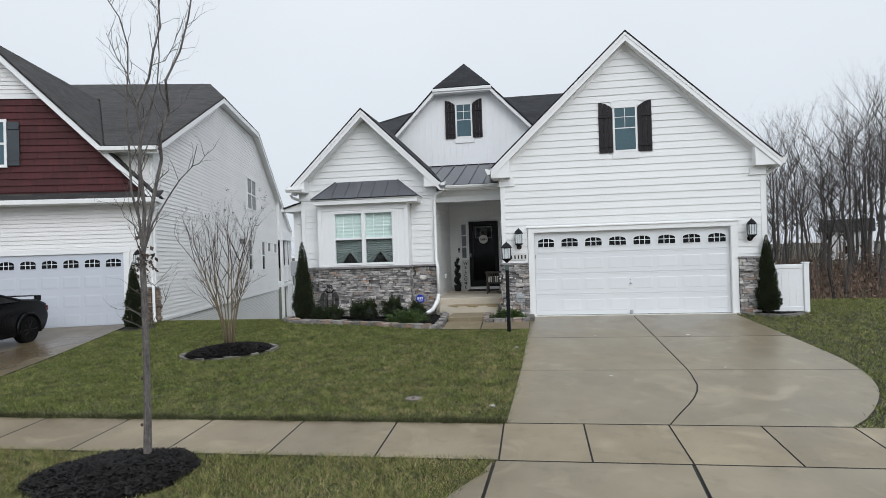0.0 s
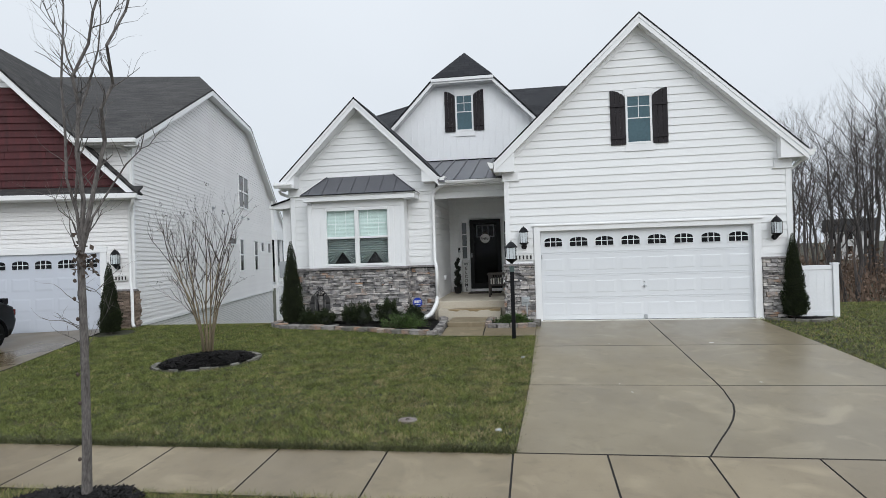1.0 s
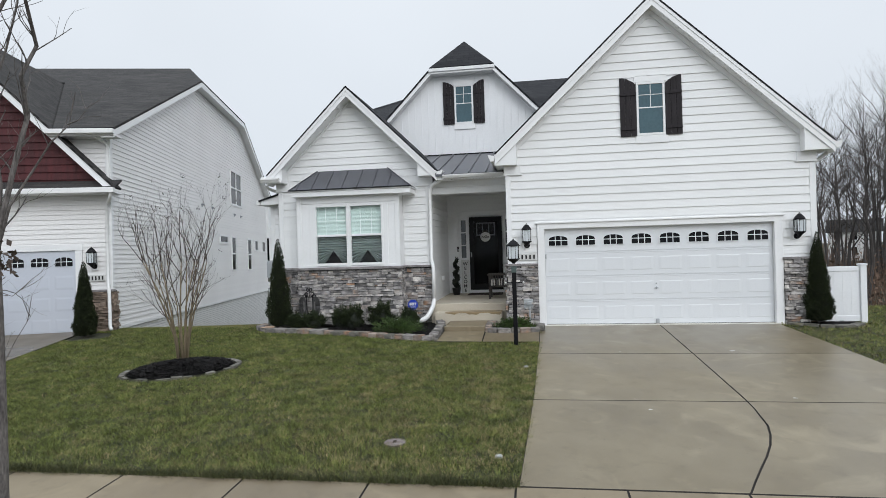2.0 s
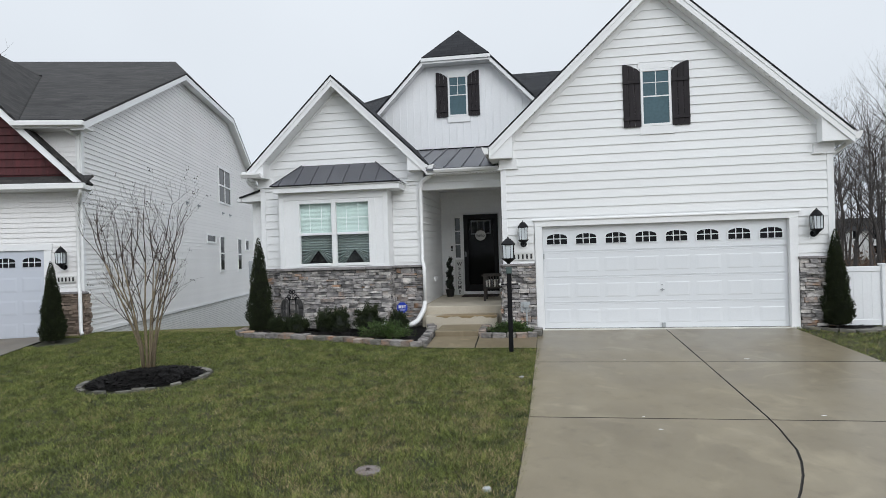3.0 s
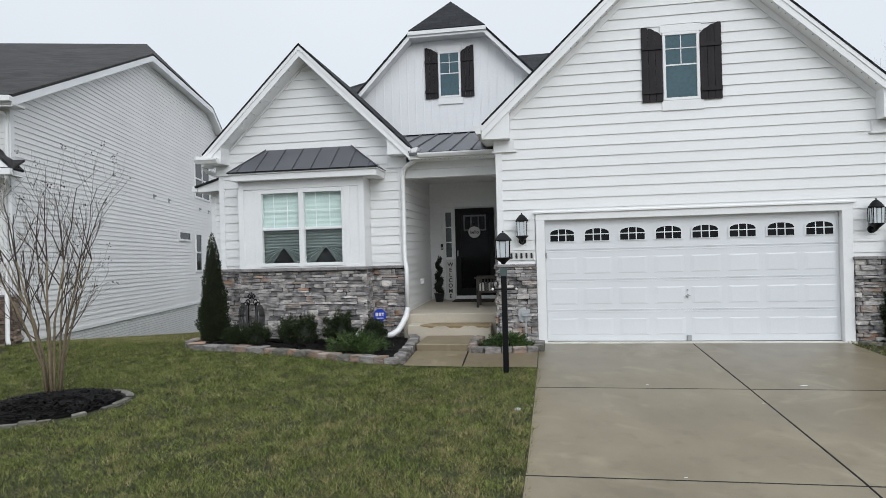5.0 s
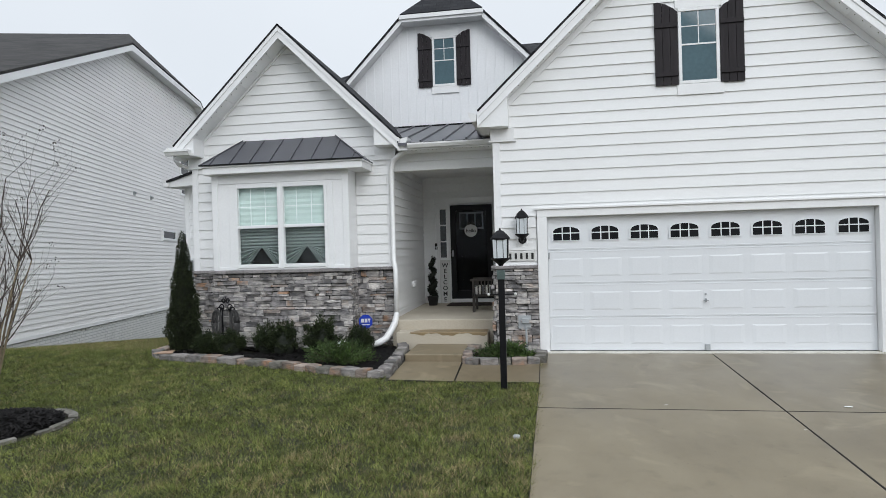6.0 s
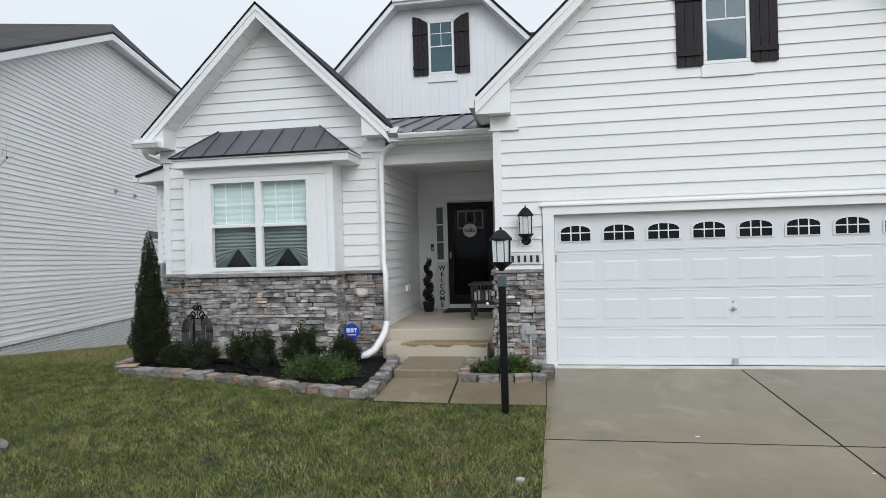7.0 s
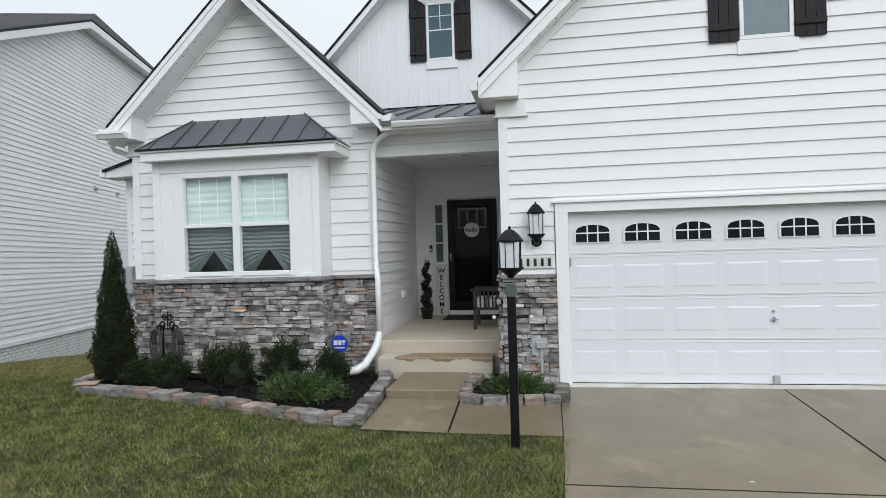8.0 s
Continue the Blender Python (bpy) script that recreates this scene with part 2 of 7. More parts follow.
M["cushion"] = material("striped_cushion_white", (0.78, 0.76, 0.71), 0.9, 0.08, 6, 60)
M["cushion_grey"] = material("striped_cushion_grey", (0.13, 0.13, 0.13), 0.9, 0.1, 6, 60)
M["pillow"] = material("grey_pillow", (0.30, 0.32, 0.33), 0.9, 0.1, 6, 60)
M["sign_white"] = material("white_sign_board", (0.62, 0.62, 0.60), 0.7, 0.06, 5, 50)
M["sign_black"] = material("black_sign_paint", (0.012, 0.012, 0.012), 0.6, 0.1, 5, 50)
M["sign_blue"] = material("blue_yard_sign", (0.012, 0.045, 0.42), 0.35, 0.08, 5, 50)
M["grey_box"] = material("grey_meter_box", (0.36, 0.38, 0.39), 0.5, 0.06, 4, 40)
M["downspout"] = material("white_aluminium", (0.80, 0.80, 0.79), 0.35, 0.04, 3, 40)
# dark colour for the shade inside the soffit vents
M["vent_shade"] = material("soffit_vent_shade", (0.10, 0.10, 0.105), 0.8, 0.1, 5, 40)
M["side_pane"] = material("grey_sidelight_glass", (0.085, 0.095, 0.10), 0.08, 0.2, 3, 20)
M["old_iron"] = material("rusty_grey_lid", (0.17, 0.155, 0.15), 0.7, 0.3, 14, 70, dark=(0.08, 0.045, 0.03), bump=0.4)
M["pvc"] = material("white_pvc_fence", (0.82, 0.83, 0.84), 0.35, 0.03, 1.5, 30)


# ---- building helpers ----
def box(bm, x0, x1, y0, y1, z0, z1, bev=0.0):
    g = bmesh.ops.create_cube(bm, size=1.0, matrix=Matrix.LocRotScale(((x0 + x1) / 2, (y0 + y1) / 2, (z0 + z1) / 2), None, (abs(x1 - x0), abs(y1 - y0), abs(z1 - z0))))
    if bev:
        es = list({e for v in g["verts"] for e in v.link_edges})
        bmesh.ops.bevel(bm, geom=es, offset=bev, segments=1, affect="EDGES", profile=0.7)
    return g["verts"]


def prism(bm, pts, to3, d0, d1):
    """A flat outline (s, z) made thick from d0 to d1; to3(s, d, z) places it."""
    a = [bm.verts.new(to3(s, d0, z)) for s, z in pts]
    b = [bm.verts.new(to3(s, d1, z)) for s, z in pts]
    n = len(pts)
    fs = [bm.faces.new(a), bm.faces.new(b[::-1])]
    for i in range(n):
        fs.append(bm.faces.new((a[i], b[i], b[(i + 1) % n], a[(i + 1) % n])))
    bmesh.ops.recalc_face_normals(bm, faces=fs)


def tube(bm, pts, r, seg=8):
    """A round pipe through the points; r is one radius or one for each point."""
    pts = [Vector(p) for p in pts]
    rs = [r] * len(pts) if isinstance(r, (int, float)) else r
    rings, u = [], None
    for i, p in enumerate(pts):
        d = (pts[min(i + 1, len(pts) - 1)] - pts[max(i - 1, 0)]).normalized()
        u = d.orthogonal().normalized() if u is None else (u - d * u.dot(d)).normalized()
        w = d.cross(u)
        rings.append([bm.verts.new(p + rs[i] * (math.cos(2 * math.pi * k / seg) * u + math.sin(2 * math.pi * k / seg) * w)) for k in range(seg)])
    for a, b in zip(rings, rings[1:]):
        for k in range(seg):
            bm.faces.new((a[k], a[(k + 1) % seg], b[(k + 1) % seg], b[k]))
    bm.faces.new(rings[0][::-1]), bm.faces.new(rings[-1])


def lathe(bm, profile, seg=16, centre=(0, 0), square=False):
    """A turned form from (radius, z); with square=True it has four sides."""
    seg = 4 if square else seg
    off = math.pi / 4 if square else 0
    k2 = math.sqrt(2) if square else 1
    rings = [[bm.verts.new((centre[0] + r * k2 * math.cos(off + 2 * math.pi * k / seg), centre[1] + r * k2 * math.sin(off + 2 * math.pi * k / seg), z)) for k in range(seg)] for r, z in profile]
    for a, b in zip(rings, rings[1:]):
        for k in range(seg):
            bm.faces.new((a[k], a[(k + 1) % seg], b[(k + 1) % seg], b[k]))
    bm.faces.new(rings[0][::-1]), bm.faces.new(rings[-1])


def part(name, bm, mat, parent=None, label="", smooth=False, loc=None):
    me = bpy.data.meshes.new(name)
    bm.to_mesh(me)
    bm.free()
    me.materials.append(mat)
    if smooth:
        me.polygons.foreach_set("use_smooth", [True] * len(me.polygons))
    ob = new(name, me)
    ob.parent = parent
    if loc:
        ob.location = loc
    if label:
        tagged(ob, label)
    return ob


def boxes(name, mat, parent, *bs, bev=0.0, label="", loc=None):
    bm = bmesh.new()
    for b in bs:
        box(bm, *b, bev=bev)
    return part(name, bm, mat, parent, label, loc=loc)


def thing(name, label, category, loc=(0, 0, 0), rz=0.0, group="", kind=""):
    ob = new(name)
    ob.matrix_basis = pose(*loc, 0, 0, rz)
    ob.empty_display_size = 0.2
    return tagged(ob, label, category, group, kind)


def plane_xz(y):
    """Wall facing -y: s is x, d goes outward."""
    return lambda s, d, z: (s, y - d, z)


def plane_yz(x, side):
    """Wall along y facing side*x: s is y."""
    return lambda s, d, z: (x + side * d, s, z)


def span(poly, z):
    """The reach in s of a convex outline at height z."""
    xs = []
    n = len(poly)
    for i in range(n):
        (s0, z0), (s1, z1) = poly[i], poly[(i + 1) % n]
        if abs(z0 - z1) > 1e-9 and min(z0, z1) - 1e-6 <= z <= max(z0, z1) + 1e-6:
            xs.append(s0 + (s1 - s0) * (z - z0) / (z1 - z0))
    return (min(xs), max(xs)) if len(xs) > 1 else None


def siding(parent, poly, to3, mat, step, start=None, holes=(), name="board", proud=0.018):
    """Lapped boards, each an object, over a convex outline, cut round the holes (s0, s1, z0, z1)."""
    zmin, zmax = min(p[1] for p in poly), max(p[1] for p in poly)
    z = zmin if start is None else start - step * math.ceil((start - zmin) / step)
    while z < zmax - 0.03:
        za, zb = max(z, zmin), min(z + step, zmax - 0.01)
        cuts = sorted({za, zb, *[c for h in holes for c in h[2:4] if za + 0.01 < c < zb - 0.01]})
        for ca, cb in zip(cuts, cuts[1:]):
            lo, hi = span(poly, ca), span(poly, cb)
            if not lo or not hi:
                continue
            inner = [(max(lo[0], hi[0]) - 0.25, min(lo[1], hi[1]) + 0.25)]
            for h in holes:
                if h[2] < (ca + cb) / 2 < h[3]:
                    inner = [q for a, b in inner for q in ((a, min(b, h[0])), (max(a, h[1]), b)) if q[1] - q[0] > 0.01]
            for a, b in inner:
                a0, b0 = max(a, lo[0]), min(b, lo[1])
                a1, b1 = max(a, hi[0]), min(b, hi[1])
                if b0 - a0 < 0.02 or b1 - a1 < 0.005:
                    continue
                ft, fb = (z + step - ca) / step, (z + step - cb) / step
                bm = bmesh.new()
                vs = [bm.verts.new(to3(*q)) for q in ((a0, 0, ca), (b0, 0, ca), (b1, 0, cb), (a1, 0, cb), (a0, 0.004 + proud * ft, ca), (b0, 0.004 + proud * ft, ca), (b1, 0.004 + proud * fb, cb), (a1, 0.004 + proud * fb, cb))]
                for f in ((3, 2, 1, 0), (4, 5, 6, 7), (0, 1, 5, 4), (1, 2, 6, 5), (2, 3, 7, 6), (3, 0, 4, 7)):
                    bm.faces.new([vs[i] for i in f])
                bmesh.ops.recalc_face_normals(bm, faces=bm.faces[:])
                part(name, bm, mat, parent)
        z += step


def roof_slab(name, corners, thick, mat, parent, label=""):
    """A flat roof plane through corners (first two along its eave), with shingle courses laid out from the eave."""
    bm = bmesh.new()
    c = [Vector(p) for p in corners]
    nrm = (c[1] - c[0]).cross(c[2] - c[1]).normalized()
    if nrm.z < 0:
        nrm = -nrm
    top = [bm.verts.new(p) for p in c]
    bot = [bm.verts.new(p - nrm * thick) for p in c]
    fs = [bm.faces.new(top), bm.faces.new(bot[::-1])]
    for i in range(len(c)):
        fs.append(bm.faces.new((top[i], bot[i], bot[(i + 1) % len(c)], top[(i + 1) % len(c)])))
    bmesh.ops.recalc_face_normals(bm, faces=fs)
    uv = bm.loops.layers.uv.new("UVMap")
    u = (c[1] - c[0]).normalized()
    v = nrm.cross(u)
    for f in bm.faces:
        for lp in f.loops:
            q = lp.vert.co - c[0]
            lp[uv].uv = (q.dot(u), q.dot(v))
    return part(name, bm, mat, parent, label)


ROUND = []
for k in range(8):
    rnd = random.Random(200 + k)
    bm = bmesh.new()
    bmesh.ops.create_cube(bm, size=1.0)
    bmesh.ops.bevel(bm, geom=bm.edges[:], offset=0.13, segments=2, profile=0.6, affect="EDGES")
    for v in bm.verts:
        v.co += Vector([rnd.uniform(-0.03, 0.03) for _ in range(3)])
    warp = [rnd.uniform(-0.06, 0.06) for _ in range(6)]
    for v in bm.verts:
        x, y, z = v.co
        v.co += Vector((warp[0] * y + warp[1] * z, warp[2] * x, warp[3] * x * y * 2 + warp[4] * x + warp[5] * x * x))
    me = bpy.data.meshes.new("edging_stone")
    bm.to_mesh(me)
    bm.free()
    ROUND.append(me)
UNIT = []
for k in range(14):
    rnd = random.Random(k)
    bm = bmesh.new()
    bmesh.ops.create_cube(bm, size=1.0)
    bmesh.ops.bevel(bm, geom=bm.edges[:], offset=0.09, segments=1, affect="EDGES")
    for v in bm.verts:
        v.co += Vector((rnd.uniform(-0.045, 0.045), rnd.uniform(-0.2, 0.2), rnd.uniform(-0.11, 0.11)))
    me = bpy.data.meshes.new("stone")
    bm.to_mesh(me)
    bm.free()
    UNIT.append(me)


def unit_stone(k, mat):
    me = UNIT[k % len(UNIT)].copy()
    me.materials.append(mat)
    return me


STONES = {key: [unit_stone(k, M[key]) for k in range(14)] for key in ("stone", "stone_tan", "stone_dark", "tan_stone_n")}


def ledge_stone(parent, s0, s1, z0, z1, to3, seed, keys=("stone", "stone", "stone", "stone", "stone", "stone_tan", "stone_dark", "stone_dark", "stone_dark"), along_y=False, depth=0.06):
    """Dry-stacked veneer: each stone an object of its own on shared meshes."""
    rnd = random.Random(seed)
    z = z0
    while z < z1 - 0.015:
        h = min(rnd.choice((0.05, 0.06, 0.075, 0.09, 0.11)), z1 - z)
        s = s0 - rnd.uniform(0, 0.1)
        while s < s1 - 0.01:
            w = rnd.choice((rnd.uniform(0.07, 0.16), rnd.uniform(0.14, 0.26), rnd.uniform(0.2, 0.34)))
            a, b = max(s, s0), min(s + w, s1)
            if s1 - b < 0.05:
                b = s1
            if b - a > 0.03:
                hh = [(z, h)]
                if h > 0.085 and rnd.random() < 0.4:
                    k = rnd.uniform(0.38, 0.62)
                    hh = [(z, h * k), (z + h * k, h * (1 - k))]
                for zz, hz in hh:
                    ob = new("stone", rnd.choice(STONES[rnd.choice(keys)]))
                    ob.parent = parent
                    d = rnd.uniform(-0.018, 0.04)
                    ob.location = to3((a + b) / 2, d, zz + hz / 2)
                    size = (b - a - 0.006, depth, hz - 0.006)
                    ob.scale = (size[1], size[0], size[2]) if along_y else size
            s = b if b == s1 else s + w
        z += h


# ---- the house ----
house = thing("house", "white lap-sided suburban house with stone base and steep gables", "house")
LEDGE = 1.36
SZ0 = 2.372
COURSE = 0.1792

# garage wing
GX0, GX1, GPK, GPZ, GS = -0.81, 5.60, 2.39, 7.13, 0.945


def groof(x):
    return GPZ - abs(x - GPK) * GS


gw = boxes("garage_wing_wall", M["siding"], house, (GX0, -0.17, 0.0, 0.2, -0.4, 3.7), (4.95, GX1, 0.0, 0.2, -0.4, 3.7), (-0.17, 4.95, 0.0, 0.2, 2.2, 3.7),
           (GX0, GX0 + 0.2, 0.2, 9.0, -0.4, 3.7), (GX1 - 0.2, GX1, 0.2, 9.0, -0.4, 3.7), label="white lap-sided garage wing wall")
bm = bmesh.new()
gable = [(GX0, 3.7), (GX1, 3.7), (GX1, groof(GX1) - 0.3), (GPK, GPZ - 0.32), (GX0, groof(GX0) - 0.3)]
prism(bm, gable, plane_xz(0.2), 0, 0.2)
part("gable_wall", bm, M["siding"], house)
out = [(GX0 + 0.09, LEDGE + 0.05), (GX1 - 0.09, LEDGE + 0.05), (GX1 - 0.09, groof(GX1) - 0.25), (GPK, GPZ - 0.33), (GX0 + 0.09, groof(GX0) - 0.25)]
siding(gw, out, plane_xz(0.0), M["siding"], COURSE, SZ0, [(-0.17, 4.96, -1, 2.30), (2.05, 2.70, 3.96, 5.44)])
# corner boards, door casing, head board
boxes("corner_board", M["trim"], house, (GX0 - 0.005, GX0 + 0.09, -0.026, 0.0, LEDGE + 0.05, 3.66), (GX0 - 0.026, GX0, -0.026, 0.09, LEDGE + 0.05, 3.66), bev=0.003)
boxes("corner_board", M["trim"], house, (GX1 - 0.09, GX1 + 0.005, -0.026, 0.0, LEDGE + 0.05, 3.66), (GX1, GX1 + 0.026, -0.026, 0.09, LEDGE + 0.05, 3.66), bev=0.003)
boxes("door_casing", M["trim"], house, (-0.16, -0.002, -0.045, 0.12, -0.02, 2.17), (4.79, 4.95, -0.045, 0.12, -0.02, 2.17), (-0.16, 4.95, -0.045, 0.12, 2.17, 2.29), (-0.20, 4.99, -0.075, 0.0, 2.29, 2.325), bev=0.004, label="white garage door casing")
# stone base
for a, b, sd in ((GX0 - 0.03, -0.162, 3), (4.952, GX1 + 0.03, 5)):
    core = boxes("stone_base", M["mortar"], house, (a + 0.01, b, -0.035, 0.0, -0.3, LEDGE), label="grey ledge stone veneer on the house base")
    ledge_stone(core, a, b, -0.12, LEDGE, plane_xz(-0.045), sd)
    x = a - 0.02
    while x < b - 0.01:
        x2 = min(x + 0.34, b)
        boxes("stone_cap", M["cap_stone"], core, (x, x2 - 0.004, -0.11, 0.0, LEDGE, LEDGE + 0.05), bev=0.008)
        x = x2
core = boxes("stone_base", M["mortar"], house, (GX0 - 0.03, GX0, 0.0, 0.9, -0.3, LEDGE))
ledge_stone(core, -0.05, 0.9, -0.1, LEDGE, plane_yz(GX0 - 0.04, -1), 9, along_y=True)
boxes("stone_cap", M["cap_stone"], house, (GX0 - 0.1, GX0, 0.0, 0.95, LEDGE, LEDGE + 0.05), bev=0.008)


def gable_roof(x0, x1, pk, pz, slope, yf, yb, wall_y, box_in, box_z, mat, fr):
    """Two roof planes, rake boards, soffits, boxed eave returns and frieze boards of a front gable."""
    for sgn, xe in ((-1, x0), (1, x1)):
        ze = pz - abs(xe - pk) * slope
        roof_slab("roof", [(xe, yf, ze), (xe, yb, ze), (pk, yb, pz), (pk, yf, pz)], 0.034, mat, house, "dark charcoal asphalt shingle roof")
        bm = bmesh.new()
        for off0, off1, d0, d1 in ((0.03, 0.13, 0.0, 0.030), (0.128, 0.26, 0.0, 0.018)):
            prism(bm, [(xe, ze - off0), (pk, pz - off0), (pk, pz - off1), (xe, ze - off1)], plane_xz(yf + 0.035), d0, d1)
        part("rake_board", bm, M["trim"], house)
        bm = bmesh.new()
        prism(bm, [(xe, ze - 0.235), (pk, pz - 0.235), (pk, pz - 0.255), (xe, ze - 0.255)], plane_xz(yf + 0.035), -(wall_y - yf - 0.035), 0.0)
        sf = part("soffit", bm, M["soffit"], house)
        n = int(abs(xe - pk) / 0.24)
        for i in range(1, n):
            bx = pk + (xe - pk) * i / n
            bz = pz - abs(bx - pk) * slope - 0.262
            boxes("soffit_joint", M["soffit"], sf, (bx - 0.006, bx + 0.006, yf + 0.06, wall_y - 0.02, bz, bz + 0.008))
        # vents as small solid blocks, the holes' darkness in their colour
        bm = bmesh.new()
        m = int(abs(xe - pk) / 0.10)
        for i in range(2, m - 1):
            bx = pk + (xe - pk) * (i + 0.5) / m
            bz = pz - abs(bx - pk) * slope - 0.2555
            box(bm, bx - 0.006, bx + 0.006, yf + 0.075, yf + 0.085, bz - 0.008, bz + 0.008)
        tagged(part("vent_slots", bm, M["vent_shade"], sf), kind="stuff")
        # frieze on the wall below the soffit
        bm = bmesh.new()
        prism(bm, [(xe * 0.93 + pk * 0.07, pz - abs(xe - pk) * 0.93 * slope - 0.2), (pk, pz - 0.2), (pk, pz - fr), (xe * 0.93 + pk * 0.07, pz - abs(xe - pk) * 0.93 * slope - fr)], plane_xz(wall_y), 0.0, 0.03)
        part("frieze_board", bm, M["trim"], house)
        # boxed return
        bi = pk + sgn * box_in
        bm = bmesh.new()
        zi = pz - box_in * slope - 0.2
        prism(bm, [(bi, box_z), (xe, box_z), (xe, ze - 0.1), (bi, zi)], plane_xz(yf + 0.05), -(wall_y - yf - 0.05), 0.005)
        part("eave_return", bm, M["trim"], house, "boxed white eave return")
        ra, rb = sorted((bi - sgn * 0.08, bi + sgn * 0.3))
        boxes("return_trim", M["trim"], house, (ra, rb, wall_y - 0.05, wall_y + 0.02, box_z - 0.19, box_z - 0.002), (ra - 0.03, rb + 0.03, wall_y - 0.055, wall_y + 0.02, box_z - 0.215, box_z - 0.188), bev=0.004)
        # gutter along the eave
        bm = bmesh.new()
        gx = xe + sgn * 0.01
        prof = [(0.0, -0.17), (0.08, -0.17), (0.125, -0.08), (0.14, -0.02), (0.12, -0.02), (0.0, -0.05)]
        prism(bm, [(gx + sgn * s, ze + z) for s, z in prof], plane_xz(yf + 0.03), -(yb - yf - 0.03), 0.0)
        part("gutter", bm, M["downspout"], house)
        boxes("eave_fascia", M["trim"], house, (min(xe, xe - sgn * 0.03), max(xe, xe - sgn * 0.03), yf + 0.06, yb, ze - 0.2, ze - 0.03))
        boxes("eave_soffit", M["soffit"], house, (min(xe, bi), max(xe, bi), wall_y, yb, box_z, box_z + 0.03))


gable_roof(-1.05, 5.91, GPK, GPZ, GS, -0.29, 9.5, 0.0, 2.955, 3.615, M["shingle"], 0.38)


def gable_window(parent, cx, y, z0, z1, w, shutter_w, name="window"):
    win = boxes(name, M["trim"], parent, (cx - w / 2, cx + w / 2, y - 0.03, y, z0, z0 + 0.05), (cx - w / 2, cx + w / 2, y - 0.03, y, z1 - 0.05, z1), (cx - w / 2, cx - w / 2 + 0.05, y - 0.03, y, z0 + 0.05, z1 - 0.05), (cx + w / 2 - 0.05, cx + w / 2, y - 0.03, y, z0 + 0.05, z1 - 0.05), bev=0.005, label="white vinyl sash window with grilles in its upper half")
    boxes("pane", M["blue_pane"], win, (cx - w / 2 + 0.045, cx + w / 2 - 0.045, y - 0.012, y + 0.002, z0 + 0.045, z1 - 0.045))
    zm = z0 + (z1 - z0) * 0.52
    zq = (zm + z1) / 2
    boxes("grille", M["trim"], win, (cx - 0.007, cx + 0.007, y - 0.02, y - 0.011, zm, z1 - 0.05), (cx - w / 2 + 0.05, cx + w / 2 - 0.05, y - 0.02, y - 0.0115, zm - 0.012, zm + 0.012), (cx - w / 2 + 0.05, cx + w / 2 - 0.05, y - 0.02, y - 0.0115, zq - 0.007, zq + 0.007))
    boxes("head_trim", M["trim"], parent, (cx - w / 2 - 0.04, cx + w / 2 + 0.04, y - 0.024, y, z1 + 0.002, z1 + 0.13), bev=0.004)
    boxes("sill_trim", M["trim"], parent, (cx - w / 2 - 0.03, cx + w / 2 + 0.05, y - 0.03, y, z0 - 0.17, z0 - 0.002), bev=0.004)
    for sgn in (-1, 1):
        xi = cx + sgn * (w / 2 + 0.01)
        sh = None
        zt, zb = z1 + 0.11, z0 - 0.01
        nb = 3
        for i in range(nb):
            a, b = xi + sgn * shutter_w * i / nb, xi + sgn * (shutter_w * (i + 1) / nb - 0.006)
            h0, h1 = [zt - 0.16 * (1 - (k / nb)) ** 2 for k in (i, i + 1)]
            bm = bmesh.new()
            prism(bm, [(a, zb), (b, zb), (b, h1), ((a + b) / 2, (h0 + h1) / 2 + 0.012), (a, h0)], plane_xz(y), 0.018, 0.042)
            ob = part("shutter" if sh is None else "shutter_board", bm, M["shutter"], parent if sh is None else sh, "dark brown board-and-batten shutter with arched top" if sh is None else "")
            sh = sh or ob
        for zc in (zb + 0.17, zt - 0.36):
            boxes("batten", M["shutter"], sh, (min(xi, xi + sgn * shutter_w), max(xi, xi + sgn * (shutter_w - 0.006)), y - 0.062, y - 0.04, zc - 0.035, zc + 0.035), bev=0.003)


gable_window(house, 2.36, 0.0, 4.14, 5.30, 0.60, 0.342)

